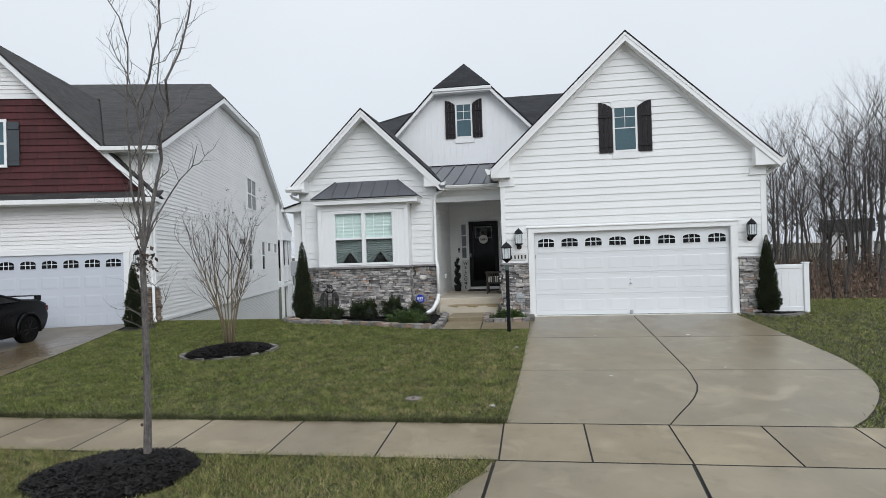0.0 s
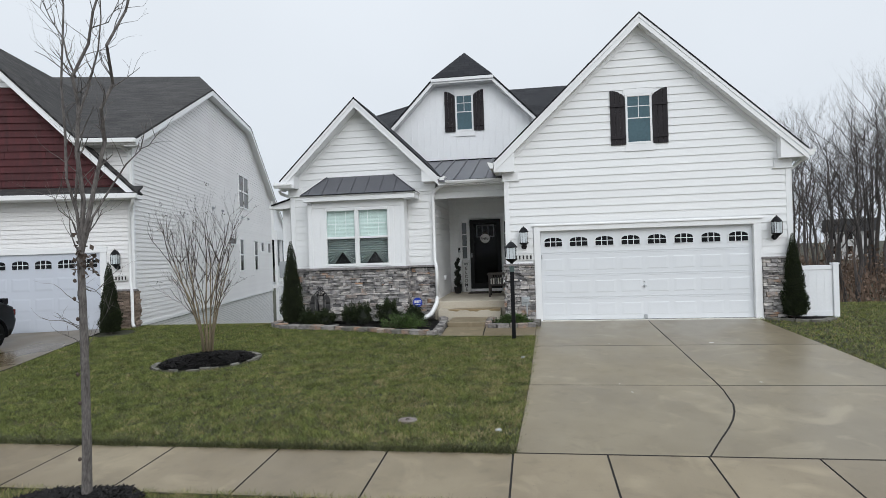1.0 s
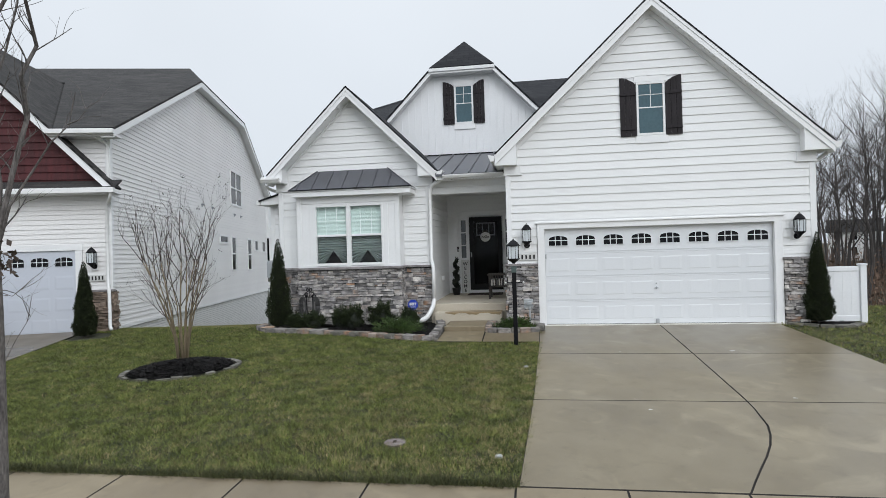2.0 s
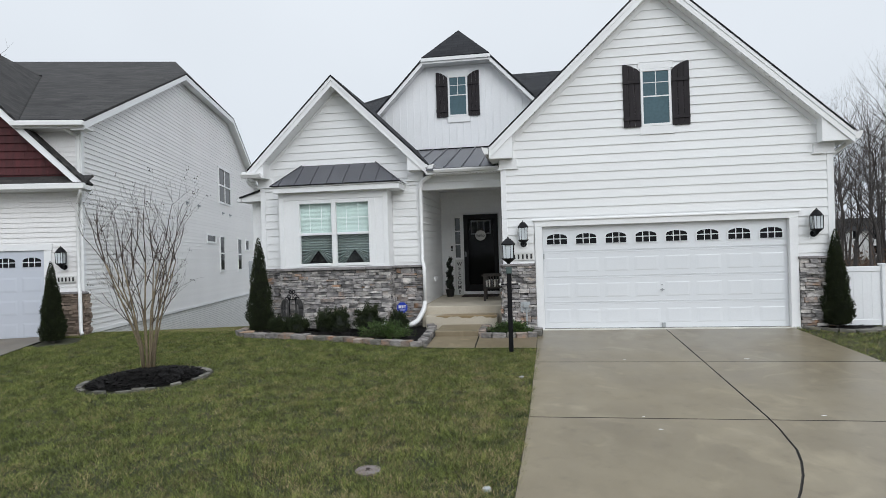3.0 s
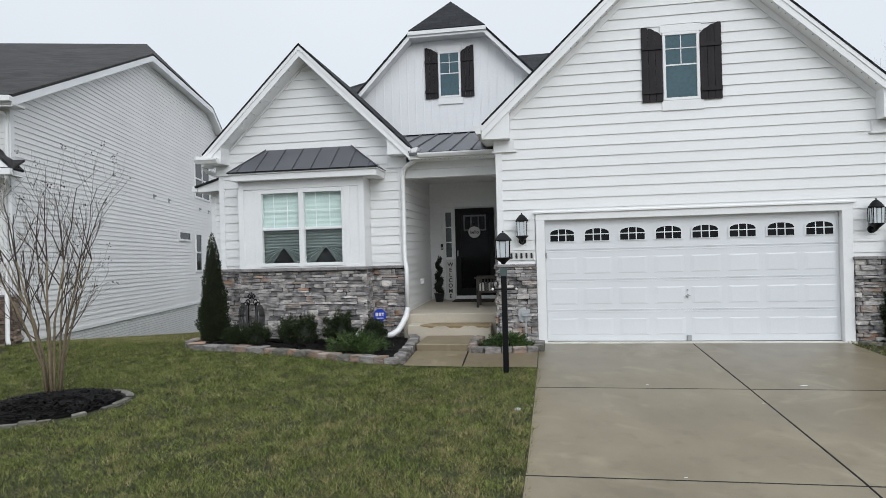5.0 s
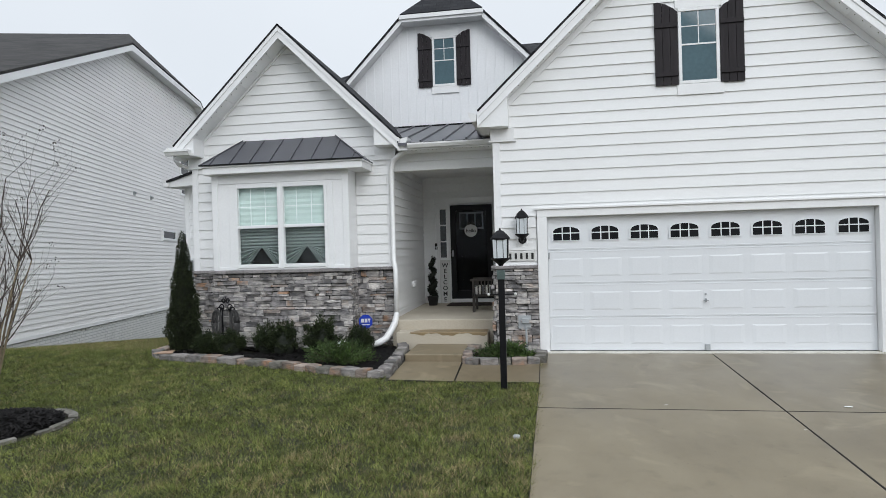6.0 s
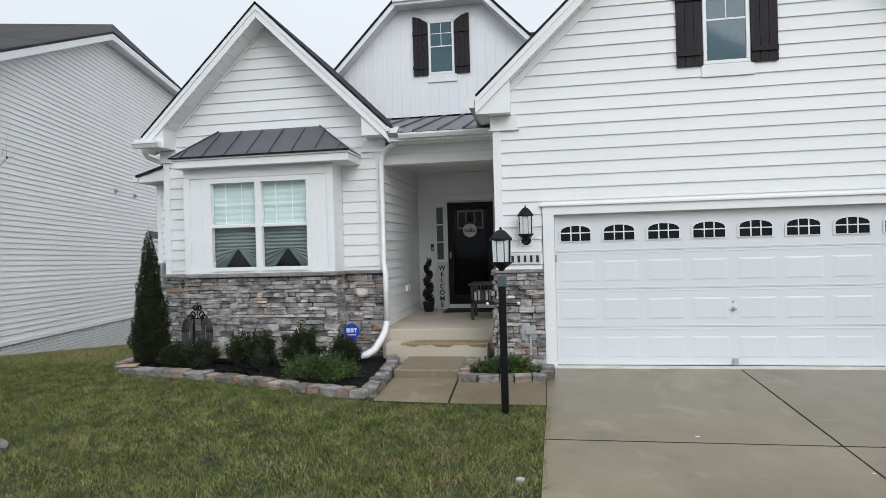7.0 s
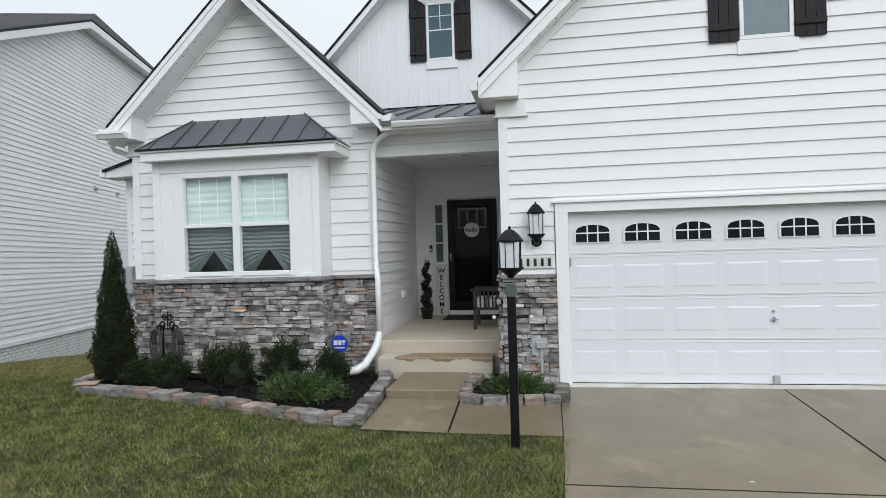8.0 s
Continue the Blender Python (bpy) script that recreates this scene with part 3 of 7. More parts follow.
# garage door
door = boxes("garage_door", M["door_white"], house, (0.0, 4.79, 0.085, 0.13, 0.025, 2.17), label="white sectional garage door with arched lights")
SEC = 2.15 / 4
for r in range(4):
    zb = 0.02 + r * SEC
    boxes("door_section", M["door_white"], door, (0.005, 4.785, 0.07, 0.086, zb + 0.0025, zb + SEC - 0.0015), bev=0.0015)
    for zr in (0.018, SEC - 0.032):
        boxes("section_rib", M["door_white"], door, (0.01, 4.78, 0.0665, 0.0705, zb + zr, zb + zr + 0.012), bev=0.0015)
    for c in range(8):
        cx = 4.79 * (c + 0.5) / 8
        if r < 3:
            bm = bmesh.new()
            x0, x1, z0, z1 = cx - 0.25, cx + 0.25, zb + 0.115, zb + SEC - 0.13
            o = [bm.verts.new((x, 0.0705, z)) for x, z in ((x0, z0), (x1, z0), (x1, z1), (x0, z1))]
            g = [bm.verts.new((x, 0.079, z)) for x, z in ((x0 + 0.012, z0 + 0.012), (x1 - 0.012, z0 + 0.012), (x1 - 0.012, z1 - 0.012), (x0 + 0.012, z1 - 0.012))]
            i = [bm.verts.new((x, 0.0648, z)) for x, z in ((x0 + 0.06, z0 + 0.022), (x1 - 0.06, z0 + 0.022), (x1 - 0.06, z1 - 0.022), (x0 + 0.06, z1 - 0.022))]
            o = [bm.verts.new((v.co.x, 0.0695, v.co.z)) for v in o]
            for ring, nxt in ((o, i),):
                for k in range(4):
                    bm.faces.new((ring[k], ring[(k + 1) % 4], nxt[(k + 1) % 4], nxt[k]))
            bm.faces.new(i)
            bmesh.ops.delete(bm, geom=[v for v in bm.verts if not v.link_faces], context="VERTS")
            part("raised_panel", bm, M["door_white"], door)
        else:
            z0, z1, w = zb + 0.16, zb + 0.375, 0.205
            arch = [(cx - w, z0), (cx + w, z0), (cx + w, z1 - 0.07)] + [(cx + w * math.cos(a), z1 - 0.07 + 0.07 * math.sin(a)) for a in (0.5, 0.95, 1.4, 1.74, 2.19, 2.64)] + [(cx - w, z1 - 0.07)]
            bm = bmesh.new()
            big = [(cx + (s - cx) * 1.14, z0 + (z - z0) * 1.13 - 0.014) for s, z in arch]
            prism(bm, big, plane_xz(0.07), 0.0, 0.014)
            fr = part("light_frame", bm, M["door_white"], door)
            bm = bmesh.new()
            prism(bm, arch, plane_xz(0.07), 0.012, 0.017)
            part("pane", bm, M["dark_pane"], door)
            boxes("muntin", M["door_white"], door, (cx - 0.072, cx - 0.056, 0.048, 0.0535, z0, z1 - 0.008), (cx + 0.056, cx + 0.072, 0.048, 0.0535, z0, z1 - 0.008), (cx - w, cx + w, 0.0485, 0.0532, z0 + 0.105, z0 + 0.121))
boxes("lock_handle", M["grey_box"], door, (2.345, 2.425, 0.03, 0.045, 0.795, 0.812), (2.376, 2.394, 0.03, 0.07, 0.775, 0.835), (2.372, 2.398, 0.052, 0.07, 0.89, 0.916), bev=0.004, label="grey metal lock handle")
boxes("lift_handle", M["grey_box"], door, (2.36, 2.43, 0.035, 0.07, 0.03, 0.13), bev=0.006)
boxes("bottom_seal", M["sign_black"], door, (0.0, 4.79, 0.07, 0.12, 0.005, 0.028))
boxes("door_hinge", M["grey_box"], door, (0.006, 0.03, 0.03, 0.068, 1.5, 1.6))

# left wing
LY, LX0, LX1 = 0.91, -6.65, -2.75
LPK, LPZ, LS = -4.69, 5.86, 0.985


def lroof(x):
    return LPZ - abs(x - LPK) * LS


lw = boxes("left_wing_wall", M["siding"], house, (LX0, LX1, LY, LY + 0.2, -0.4, 3.6), (LX0, LX0 + 0.15, LY + 0.2, 9, -0.4, 3.6), (LX1 - 0.15, LX1, LY + 0.2, 3.8, -0.4, 3.6), label="white lap-sided wing wall")
bm = bmesh.new()
prism(bm, [(LX0, 3.6), (LX1, 3.6), (LX1, lroof(LX1) - 0.25), (LPK, LPZ - 0.28), (LX0, lroof(LX0) - 0.25)], plane_xz(LY + 0.2), 0, 0.2)
part("gable_wall", bm, M["siding"], house)
siding(lw, [(LX0 + 0.09, LEDGE + 0.05), (LX1 - 0.09, LEDGE + 0.05), (LX1 - 0.09, lroof(LX1) - 0.2), (LPK, LPZ - 0.28), (LX0 + 0.09, lroof(LX0) - 0.2)], plane_xz(LY), M["siding"], COURSE, SZ0, [(-6.02, -3.42, 0, 3.2)])
boxes("corner_board", M["trim"], house, (LX0 - 0.026, LX0 + 0.09, LY - 0.026, LY + 0.09, LEDGE + 0.05, 3.6), bev=0.003)
boxes("corner_board", M["trim"], house, (LX1 - 0.09, LX1 + 0.026, LY - 0.026, LY + 0.09, LEDGE + 0.05, 3.6), bev=0.003)
# gutter return across the front of the low eave
bm = bmesh.new()
prism(bm, [(0.0, 3.575), (0.07, 3.575), (0.10, 3.63), (0.115, 3.64), (0.115, 3.675), (0.0, 3.665)], lambda s, d, z: (d, 0.545 - s, z), -6.95, -6.47)
part("gutter_return", bm, M["downspout"], house)
gable_roof(-6.82, -2.50, LPK, LPZ, LS, 0.50, 6.0, LY, 1.73, 3.57, M["shingle"], 0.31)
siding(lw, [(LY + 0.09, 0.5), (3.79, 0.5), (3.79, 3.4), (LY + 0.09, 3.4)], plane_yz(LX1, 1), M["vinyl"], 0.16, 0.62, name="vinyl_course", proud=0.02)
boxes("skirt_trim", M["trim"], house, (LX1, LX1 + 0.02, LY, 3.8, 0.46, 0.56))

# stone base of the wing and bay
BX0, BX1, BY = -6.0, -3.43, 0.45
core = boxes("stone_base", M["mortar"], house, (LX0 - 0.02, LX1 + 0.02, LY - 0.03, LY, -0.3, LEDGE), (BX0 + 0.01, BX1 - 0.01, BY + 0.02, LY, -0.3, LEDGE), label="grey and rust ledge stone veneer on the house base")
ledge_stone(core, LX0 - 0.03, BX0, -0.08, LEDGE, plane_xz(LY - 0.04), 11)
ledge_stone(core, BX1, LX1 + 0.03, -0.08, LEDGE, plane_xz(LY - 0.04), 12)
ledge_stone(core, BX0 - 0.03, BX1 + 0.03, -0.08, LEDGE, plane_xz(BY + 0.01), 13)
ledge_stone(core, BY, LY, -0.08, LEDGE, plane_yz(BX1 - 0.01, 1), 14, along_y=True)
ledge_stone(core, BY, LY, -0.08, LEDGE, plane_yz(BX0 + 0.01, -1), 15, along_y=True)
for a, b, y0, y1 in ((LX0 - 0.06, BX0 - 0.06, LY - 0.12, LY), (BX1 + 0.06, LX1 + 0.06, LY - 0.12, LY), (BX0 - 0.08, BX1 + 0.08, BY - 0.09, LY)):
    x = a
    while x < b - 0.01:
        x2 = b if b - x < 0.5 else x + random.uniform(0.3, 0.42)
        boxes("stone_cap", M["cap_stone"], core, (x, x2 - 0.005, y0, y1, LEDGE, LEDGE + 0.055), bev=0.008)
        x = x2
# bay: panelled white box with a twin window
bay = boxes("bay_wall", M["trim"], house, (BX0, -5.57, BY, LY, LEDGE + 0.055, 3.2), (-3.82, BX1, BY, LY, LEDGE + 0.055, 3.2), (-5.57, -3.82, BY, LY, 2.95, 3.2), (-5.57, -3.82, BY, LY, LEDGE + 0.055, 1.49), label="white panelled bay")
boxes("panel_trim", M["trim"], bay, (BX0 - 0.012, BX0 + 0.1, BY - 0.022, BY + 0.1, LEDGE + 0.06, 3.18), (BX1 - 0.1, BX1 + 0.012, BY - 0.022, BY + 0.1, LEDGE + 0.06, 3.18), (-5.68, -5.57, BY - 0.022, BY, LEDGE + 0.06, 2.97), (-3.82, -3.71, BY - 0.022, BY, LEDGE + 0.06, 2.97), (BX0 + 0.1, BX1 - 0.1, BY - 0.018, BY, 2.99, 3.18), (BX0 + 0.1, BX1 - 0.1, BY - 0.018, BY, LEDGE + 0.06, LEDGE + 0.12), bev=0.004)
for a, b in ((-5.57, -4.695), (-4.695, -3.82)):
    w = boxes("window", M["trim"], house, (a, a + 0.055, BY - 0.03, BY + 0.06, 1.44, 2.97), (b - 0.055, b, BY - 0.03, BY + 0.06, 1.44, 2.97), (a + 0.055, b - 0.055, BY - 0.03, BY + 0.06, 2.90, 2.97), (a + 0.055, b - 0.055, BY - 0.04, BY + 0.06, 1.455, 1.52), (a + 0.05, b - 0.05, BY - 0.012, BY + 0.06, 2.17, 2.225), bev=0.005, label="white double-hung window with a pleated blind and swag curtain")
    for z0, z1, dy in ((1.51, 2.175, 0.03), (2.22, 2.905, 0.008)):
        p = boxes("pane", M["glass"], w, (a + 0.05, b - 0.05, BY + dy, BY + dy + 0.005, z0, z1))
        p.visible_shadow = False
    bm = bmesh.new()
    box(bm, (a + b) / 2 - 0.15, (a + b) / 2 - 0.14, BY + 0.016, BY + 0.022, 2.22, 2.9)
    box(bm, (a + b) / 2 + 0.13, (a + b) / 2 + 0.14, BY + 0.016, BY + 0.022, 2.22, 2.9)
    box(bm, a + 0.05, b - 0.05, BY + 0.0165, BY + 0.0215, 2.555, 2.567)
    part("grille", bm, M["trim"], w)
    # pleated blind over the upper half, swagged curtain below
    bm = bmesh.new()
    rows = [(2.93 - 0.05 * i, BY + 0.10 + (0.007 if i % 2 else 0)) for i in range(16)]
    vs = [[bm.verts.new((x, y, z)) for x in (a + 0.02, b - 0.02)] for z, y in rows]
    for p, q in zip(vs, vs[1:]):
        bm.faces.new((p[0], p[1], q[1], q[0]))
    part("blind", bm, M["blind"], w)
    cxm = (a + b) / 2
    bm = bmesh.new()
    rows = [(2.18 - 0.030 * i, BY + 0.115 + (0.020 if i % 2 else 0)) for i in range(13)]
    vs = [[bm.verts.new((x, y, z)) for x in (a + 0.02, b - 0.02)] for z, y in rows]
    for p, q in zip(vs, vs[1:]):
        bm.faces.new((p[0], p[1], q[1], q[0]))
    zh = rows[-1][0]
    for sg, xs in ((-1, a + 0.02), (1, b - 0.02)):
        foot = cxm + sg * 0.25
        aim = [(foot + (xs - foot) * i / 5, 1.49) for i in range(6)] + [(xs, 1.49 + (zh - 1.49) * i / 7) for i in range(1, 8)]
        hub = bm.verts.new((cxm, BY + 0.115, zh + 0.01))
        rim = [bm.verts.new((x, BY + 0.105 + (0.05 if i % 2 else 0), z)) for i, (x, z) in enumerate(aim)]
        for p, q in zip(rim, rim[1:]):
            bm.faces.new((hub, p, q))
    part("curtain", bm, M["blind_dark"], w)
boxes("drip_edge", M["dark_metal"], house, (-6.13, -3.07, 0.205, 0.24, 3.306, 3.327))
# near-black sheet added behind the curtains; the unlit room's darkness is its colour
boxes("bay_room", M["room_dark"], house, (-5.7, -3.7, LY - 0.12, LY - 0.08, 1.4, 3.0))
# bay roof: standing seam with hipped ends
boxes("bay_fascia", M["trim"], house, (-6.08, -3.11, 0.26, LY, 3.155, 3.275), (-6.10, -3.09, 0.235, LY, 3.275, 3.305), bev=0.005)
bm = bmesh.new()
E0 = [(-6.12, 0.22, 3.31), (-3.08, 0.22, 3.31), (-3.08, LY, 3.31), (-6.12, LY, 3.31)]
T0 = [(-5.61, LY - 0.01, 3.85), (-3.79, LY - 0.01, 3.85)]
vv = [bm.verts.new(p) for p in E0 + T0]
for f in ((0, 1, 5, 4), (0, 4, 3), (1, 2, 5), (3, 4, 5, 2), (0, 3, 2, 1)):
    bm.faces.new([vv[i] for i in f])
bmesh.ops.recalc_face_normals(bm, faces=bm.faces[:])
mr = part("bay_roof", bm, M["metal_roof"], house, "dark bronze standing seam metal roof over the bay")


def seam(parent, p, q, nv, h=0.022, w=0.008):
    p, q = Vector(p), Vector(q)
    sd = (q - p).cross(nv).normalized() * w
    bm = bmesh.new()
    vs = [bm.verts.new(c) for c in (p - sd, p + sd, q + sd, q - sd, p - sd + nv * h, p + sd + nv * h, q + sd + nv * h, q - sd + nv * h)]
    for f in ((3, 2, 1, 0), (4, 5, 6, 7), (0, 1, 5, 4), (1, 2, 6, 5), (2, 3, 7, 6), (3, 0, 4, 7)):
        bm.faces.new([vs[i] for i in f])
    part("seam", bm, M["metal_roof"], parent)


nv = Vector((0, -0.613, 0.79))
for k in range(8):
    x = -6.12 + 3.04 * (k + 0.5) / 8
    f = 0.95
    if x < -5.61:
        f = 0.97 * (x + 6.12) / 0.51
    if x > -3.79:
        f = 0.97 * (-3.08 - x) / 0.71
    seam(mr, (x, 0.22, 3.31), (x, 0.22 + (LY - 0.23) * f, 3.31 + 0.54 * f), nv)
seam(mr, E0[0], T0[0], nv, 0.02)
seam(mr, E0[1], T0[1], nv, 0.02)

# entry: porch roof, beam, back wall
PZ, PYB = 0.47, 3.8
bw = boxes("porch_wall", M["vinyl"], house, (LX1, GX0, PYB, PYB + 0.15, -0.3, 4.4), label="white vinyl-sided entry wall")
siding(bw, [(LX1, PZ), (GX0, PZ), (GX0, 3.33), (LX1, 3.33)], plane_xz(PYB), M["vinyl"], 0.16, 0.62, [(-2.45, -0.82, 0, 2.74)], name="vinyl_course", proud=0.02)
boxes("porch_ceiling", M["soffit"], house, (LX1, GX0, 1.1, PYB, 3.33, 3.4), label="white panelled porch ceiling")
boxes("porch_beam", M["trim"], house, (LX1, GX0, 0.98, 1.2, 3.145, 3.39), (LX1, GX0, 0.96, 1.22, 3.31, 3.47), bev=0.005, label="white entry beam")
boxes("porch_soffit", M["soffit"], house, (LX1 + 0.2, GX0, 0.55, 0.97, 3.455, 3.48))
bm = bmesh.new()
prism(bm, [(0.0, 3.482), (0.07, 3.482), (0.095, 3.525), (0.10, 3.535), (0.10, 3.56), (0.0, 3.545)], lambda s, d, z: (d, 0.56 - s, z), LX1 + 0.40, GX0 - 0.1)
part("gutter", bm, M["downspout"], house)
boxes("eave_fascia", M["trim"], house, (LX1 + 0.2, GX0, 0.56, 0.6, 3.46, 3.55))
boxes("drip_edge", M["dark_metal"], house, (LX1 + 0.43, GX0 - 0.1, 0.485, 0.50, 3.548, 3.572))
ER, DR = (0.50, 3.575), (4.05, 4.58)
bm = bmesh.new()
prism(bm, [(-2.52, ER[0]), (GX0 + 0.2, ER[0]), (GX0 + 0.2, DR[0]), (-3.5, DR[0]), (-2.72, 1.25)], lambda s, d, y: (s, y, ER[1] - d + (y - ER[0]) * (DR[1] - ER[1]) / (DR[0] - ER[0])), 0.0, 0.05)
pr = part("porch_roof", bm, M["metal_roof"], house, "dark standing seam metal roof over the entry")
nv2 = Vector((0, -0.272, 0.962))
for k in range(5):
    x = -2.52 + 0.4 * k
    seam(pr, (x, ER[0], ER[1]), (x, DR[0], DR[1]), nv2, 0.034, 0.012)
seam(pr, (-2.92, 2.1, 4.028), (-2.92, DR[0], DR[1]), nv2, 0.034, 0.012)
seam(pr, (-3.32, 3.6, 4.453), (-3.32, DR[0], DR[1]), nv2, 0.034, 0.012)
boxes("flashing", M["dark_metal"], house, (-3.45, GX0, 3.995, 4.03, 4.55, 4.60))
# row of dark blocks for porch soffit vents; hole shade is coloured in
bm = bmesh.new()
x = LX1 + 0.3
while x < GX0 - 0.05:
    box(bm, x - 0.01, x + 0.01, 0.63, 0.642, 3.4535, 3.47)
    x += 0.075
tagged(part("vent_slots", bm, M["vent_shade"], house), kind="stuff")

# dormer with a clipped gable
DY, DC = 4.05, -2.19
dz0, dzc = 4.5, 6.97
dslope = 1.03
hw = 0.93
dorm = [(DC - 2.4, dz0), (DC + 2.4, dz0), (DC + 2.4, dzc - (2.4 - hw) * dslope), (DC + hw, dzc), (DC - hw, dzc), (DC - 2.4, dzc - (2.4 - hw) * dslope)]
bm = bmesh.new()
prism(bm, dorm, plane_xz(DY + 0.15), 0, 0.15)
dw = part("dormer_wall", bm, M["batten"], house, "white board-and-batten dormer wall")
x = DC - 2.3
while x < DC + 2.35:
    zt = dzc - max(0, abs(x - DC) - hw) * dslope - 0.02
    if abs(x - DC) > 0.34:
        boxes("board_batten", M["batten"], dw, (x - 0.016, x + 0.016, DY - 0.012, DY, dz0, zt), bev=0.003)
    else:
        boxes("board_batten", M["batten"], dw, (x - 0.016, x + 0.016, DY - 0.012, DY, dz0, 5.30), bev=0.003)
    x += 0.205
gable_window(house, DC + 0.01, DY, 5.49, 6.64, 0.56, 0.33)
yo = DY - 0.30
for sgn in (-1, 1):
    xe, ze = DC + sgn * 2.42, dzc + 0.15 - (2.42 - hw) * dslope
    xk, zk = DC + sgn * hw, dzc + 0.15
    pkz = zk + 1.03
    roof_slab("roof", [(xe, yo, ze), (xe, 8.5, ze), (DC, 8.5, pkz), (DC, yo + 0.95, pkz), (xk, yo, zk)], 0.05, M["shingle"], house)
    bm = bmesh.new()
    prism(bm, [(xe, ze - 0.045), (xk, zk - 0.045), (xk, zk - 0.2), (xe, ze - 0.2)], plane_xz(yo + 0.03), -0.02, 0.02)
    part("rake_board", bm, M["trim"], house)
    bm = bmesh.new()
    prism(bm, [(xe, ze - 0.18), (xk, zk - 0.18), (xk, zk - 0.2), (xe, ze - 0.2)], plane_xz(yo + 0.03), -0.27, 0.0)
    part("soffit", bm, M["soffit"], house)
zk = dzc + 0.15
pkz = zk + 1.03
roof_slab("roof", [(DC - hw - 0.02, yo - 0.03, zk), (DC + hw + 0.02, yo - 0.03, zk), (DC, yo + 0.95, pkz + 0.005)], 0.05, M["shingle"], house, "charcoal shingle clipped gable")
boxes("clip_fascia", M["trim"], house, (DC - hw, DC + hw, yo - 0.01, yo + 0.02, zk - 0.18, zk - 0.045), (DC - hw - 0.04, DC + hw + 0.04, yo - 0.05, yo - 0.012, zk - 0.12, zk - 0.03))
boxes("soffit", M["soffit"], house, (DC - hw, DC + hw, yo + 0.02, DY, zk - 0.19, zk - 0.17))
# main roof behind
roof_slab("roof", [(-6.9, 4.06, 5.0), (5.9, 4.06, 5.0), (5.9, 8.8, 7.92), (-3.4, 8.8, 7.92), (-6.7, 8.1, 6.95)], 0.05, M["shingle"], house)
roof_slab("roof", [(5.9, 15.5, 3.7), (-6.9, 15.5, 3.7), (-3.4, 8.8, 7.92), (5.9, 8.8, 7.92)], 0.05, M["shingle"], house)
# rear body of the house, a little wider than the wing
SX, SY = -7.05, 1.27
sb = boxes("rear_wall", M["vinyl"], house, (SX, SX + 0.15, SY, 15.0, -0.9, 3.3), (SX + 0.15, LX0, SY, SY + 0.15, -0.5, 3.3), (GX1 - 0.3, GX1 - 0.1, 9.0, 15.0, -2.5, 3.6), (SX, GX1, 14.85, 15.0, -2.5, 3.7), label="white vinyl-sided rear wall")
siding(sb, [(SX + 0.06, 0.1), (LX0, 0.1), (LX0, 3.2), (SX + 0.06, 3.2)], plane_xz(SY), M["vinyl"], 0.13, 0.1, name="vinyl_course", proud=0.02)
siding(sb, [(SY + 0.06, -0.3), (12.0, -0.3), (12.0, 3.2), (SY + 0.06, 3.2)], plane_yz(SX, -1), M["vinyl"], 0.13, 0.1, name="vinyl_course", proud=0.02)
boxes("corner_board", M["trim"], house, (SX - 0.02, SX + 0.07, SY - 0.02, SY + 0.08, -0.3, 3.2))
bm = bmesh.new()
prism(bm, [(-7.21, 3.06), (-7.0, 3.06), (-6.6, 3.08), (-6.6, 3.34), (-7.21, 3.17)], plane_xz(0.97), -0.3, 0.0)
part("eave_return", bm, M["trim"], house, "boxed white eave return")
roof_slab("roof", [(-7.26, 0.93, 3.18), (-7.26, 12.0, 3.18), (-6.5, 12.0, 3.40), (-6.5, 0.93, 3.40)], 0.04, M["shingle"], house)
boxes("gutter", M["downspout"], house, (-7.33, -7.22, 0.95, 12.0, 3.06, 3.17), bev=0.01)


# ---- ground ----
def smooth(a, b, t):
    t = min(1.0, max(0.0, (t - a) / (b - a)))
    return t * t * (3 - 2 * t)


def gz(x, y):
    """The height of the ground: the lots fall gently to the street, and drop away behind the houses."""
    if y < 0:
        z = 0.046 * max(y, -10.2)
    else:
        left = -0.125 * y * smooth(-6.0, -7.2, x)
        right = -0.16 * max(0.0, y - 3.0) * smooth(5.0, 7.5, x)
        z = max(-2.6, left) + max(-3.2, right) + (-0.1 * max(0, y - 16) if -6 <= x <= 5 else 0)
        z = max(z, -3.2)
    if y < -10.6:
        z -= 0.16 * smooth(-10.9, -11.0, y)
    return z


M["lawn_soil"] = material("lawn_thatch", (0.024, 0.024, 0.010), 0.95, 0.3, 1.3, 35, bump=0.8, dark=(0.020, 0.022, 0.008), bumpscale=60)
M["concrete"] = concrete_material("wet_broom_concrete", (0.232, 0.194, 0.129), (0.180, 0.147, 0.094), 0.28, 0.46)
M["walk_concrete"] = concrete_material("sidewalk_concrete", (0.250, 0.204, 0.132), (0.190, 0.150, 0.094), 0.34, 0.55, 0.07)
M["drive_wet"] = concrete_material("soaked_brown_concrete", (0.150, 0.116, 0.070), (0.105, 0.080, 0.048), 0.2, 0.4)
M["joint"] = material("dark_joint_filler", (0.022, 0.019, 0.016), 0.9, 0.2, 10, 60)
M["sill"] = material("weathered_white_sill", (0.62, 0.60, 0.55), 0.8, 0.15, 3, 40, bump=0.3, dark=(0.36, 0.33, 0.27))
# neighbour's white door with the overhang's bluish shade put into its colour
M["door_shaded"] = material("shaded_garage_door_steel", (0.54, 0.57, 0.63), 0.35, 0.03, 1.0, 40, bump=0.03)
M["asphalt"] = material("asphalt_road", (0.055, 0.055, 0.056), 0.85, 0.2, 2, 120, bump=0.6)
M["mulch"] = material("black_mulch", (0.006, 0.0055, 0.005), 0.95, 0.35, 8, 60, bump=0.8, spec=0.2)
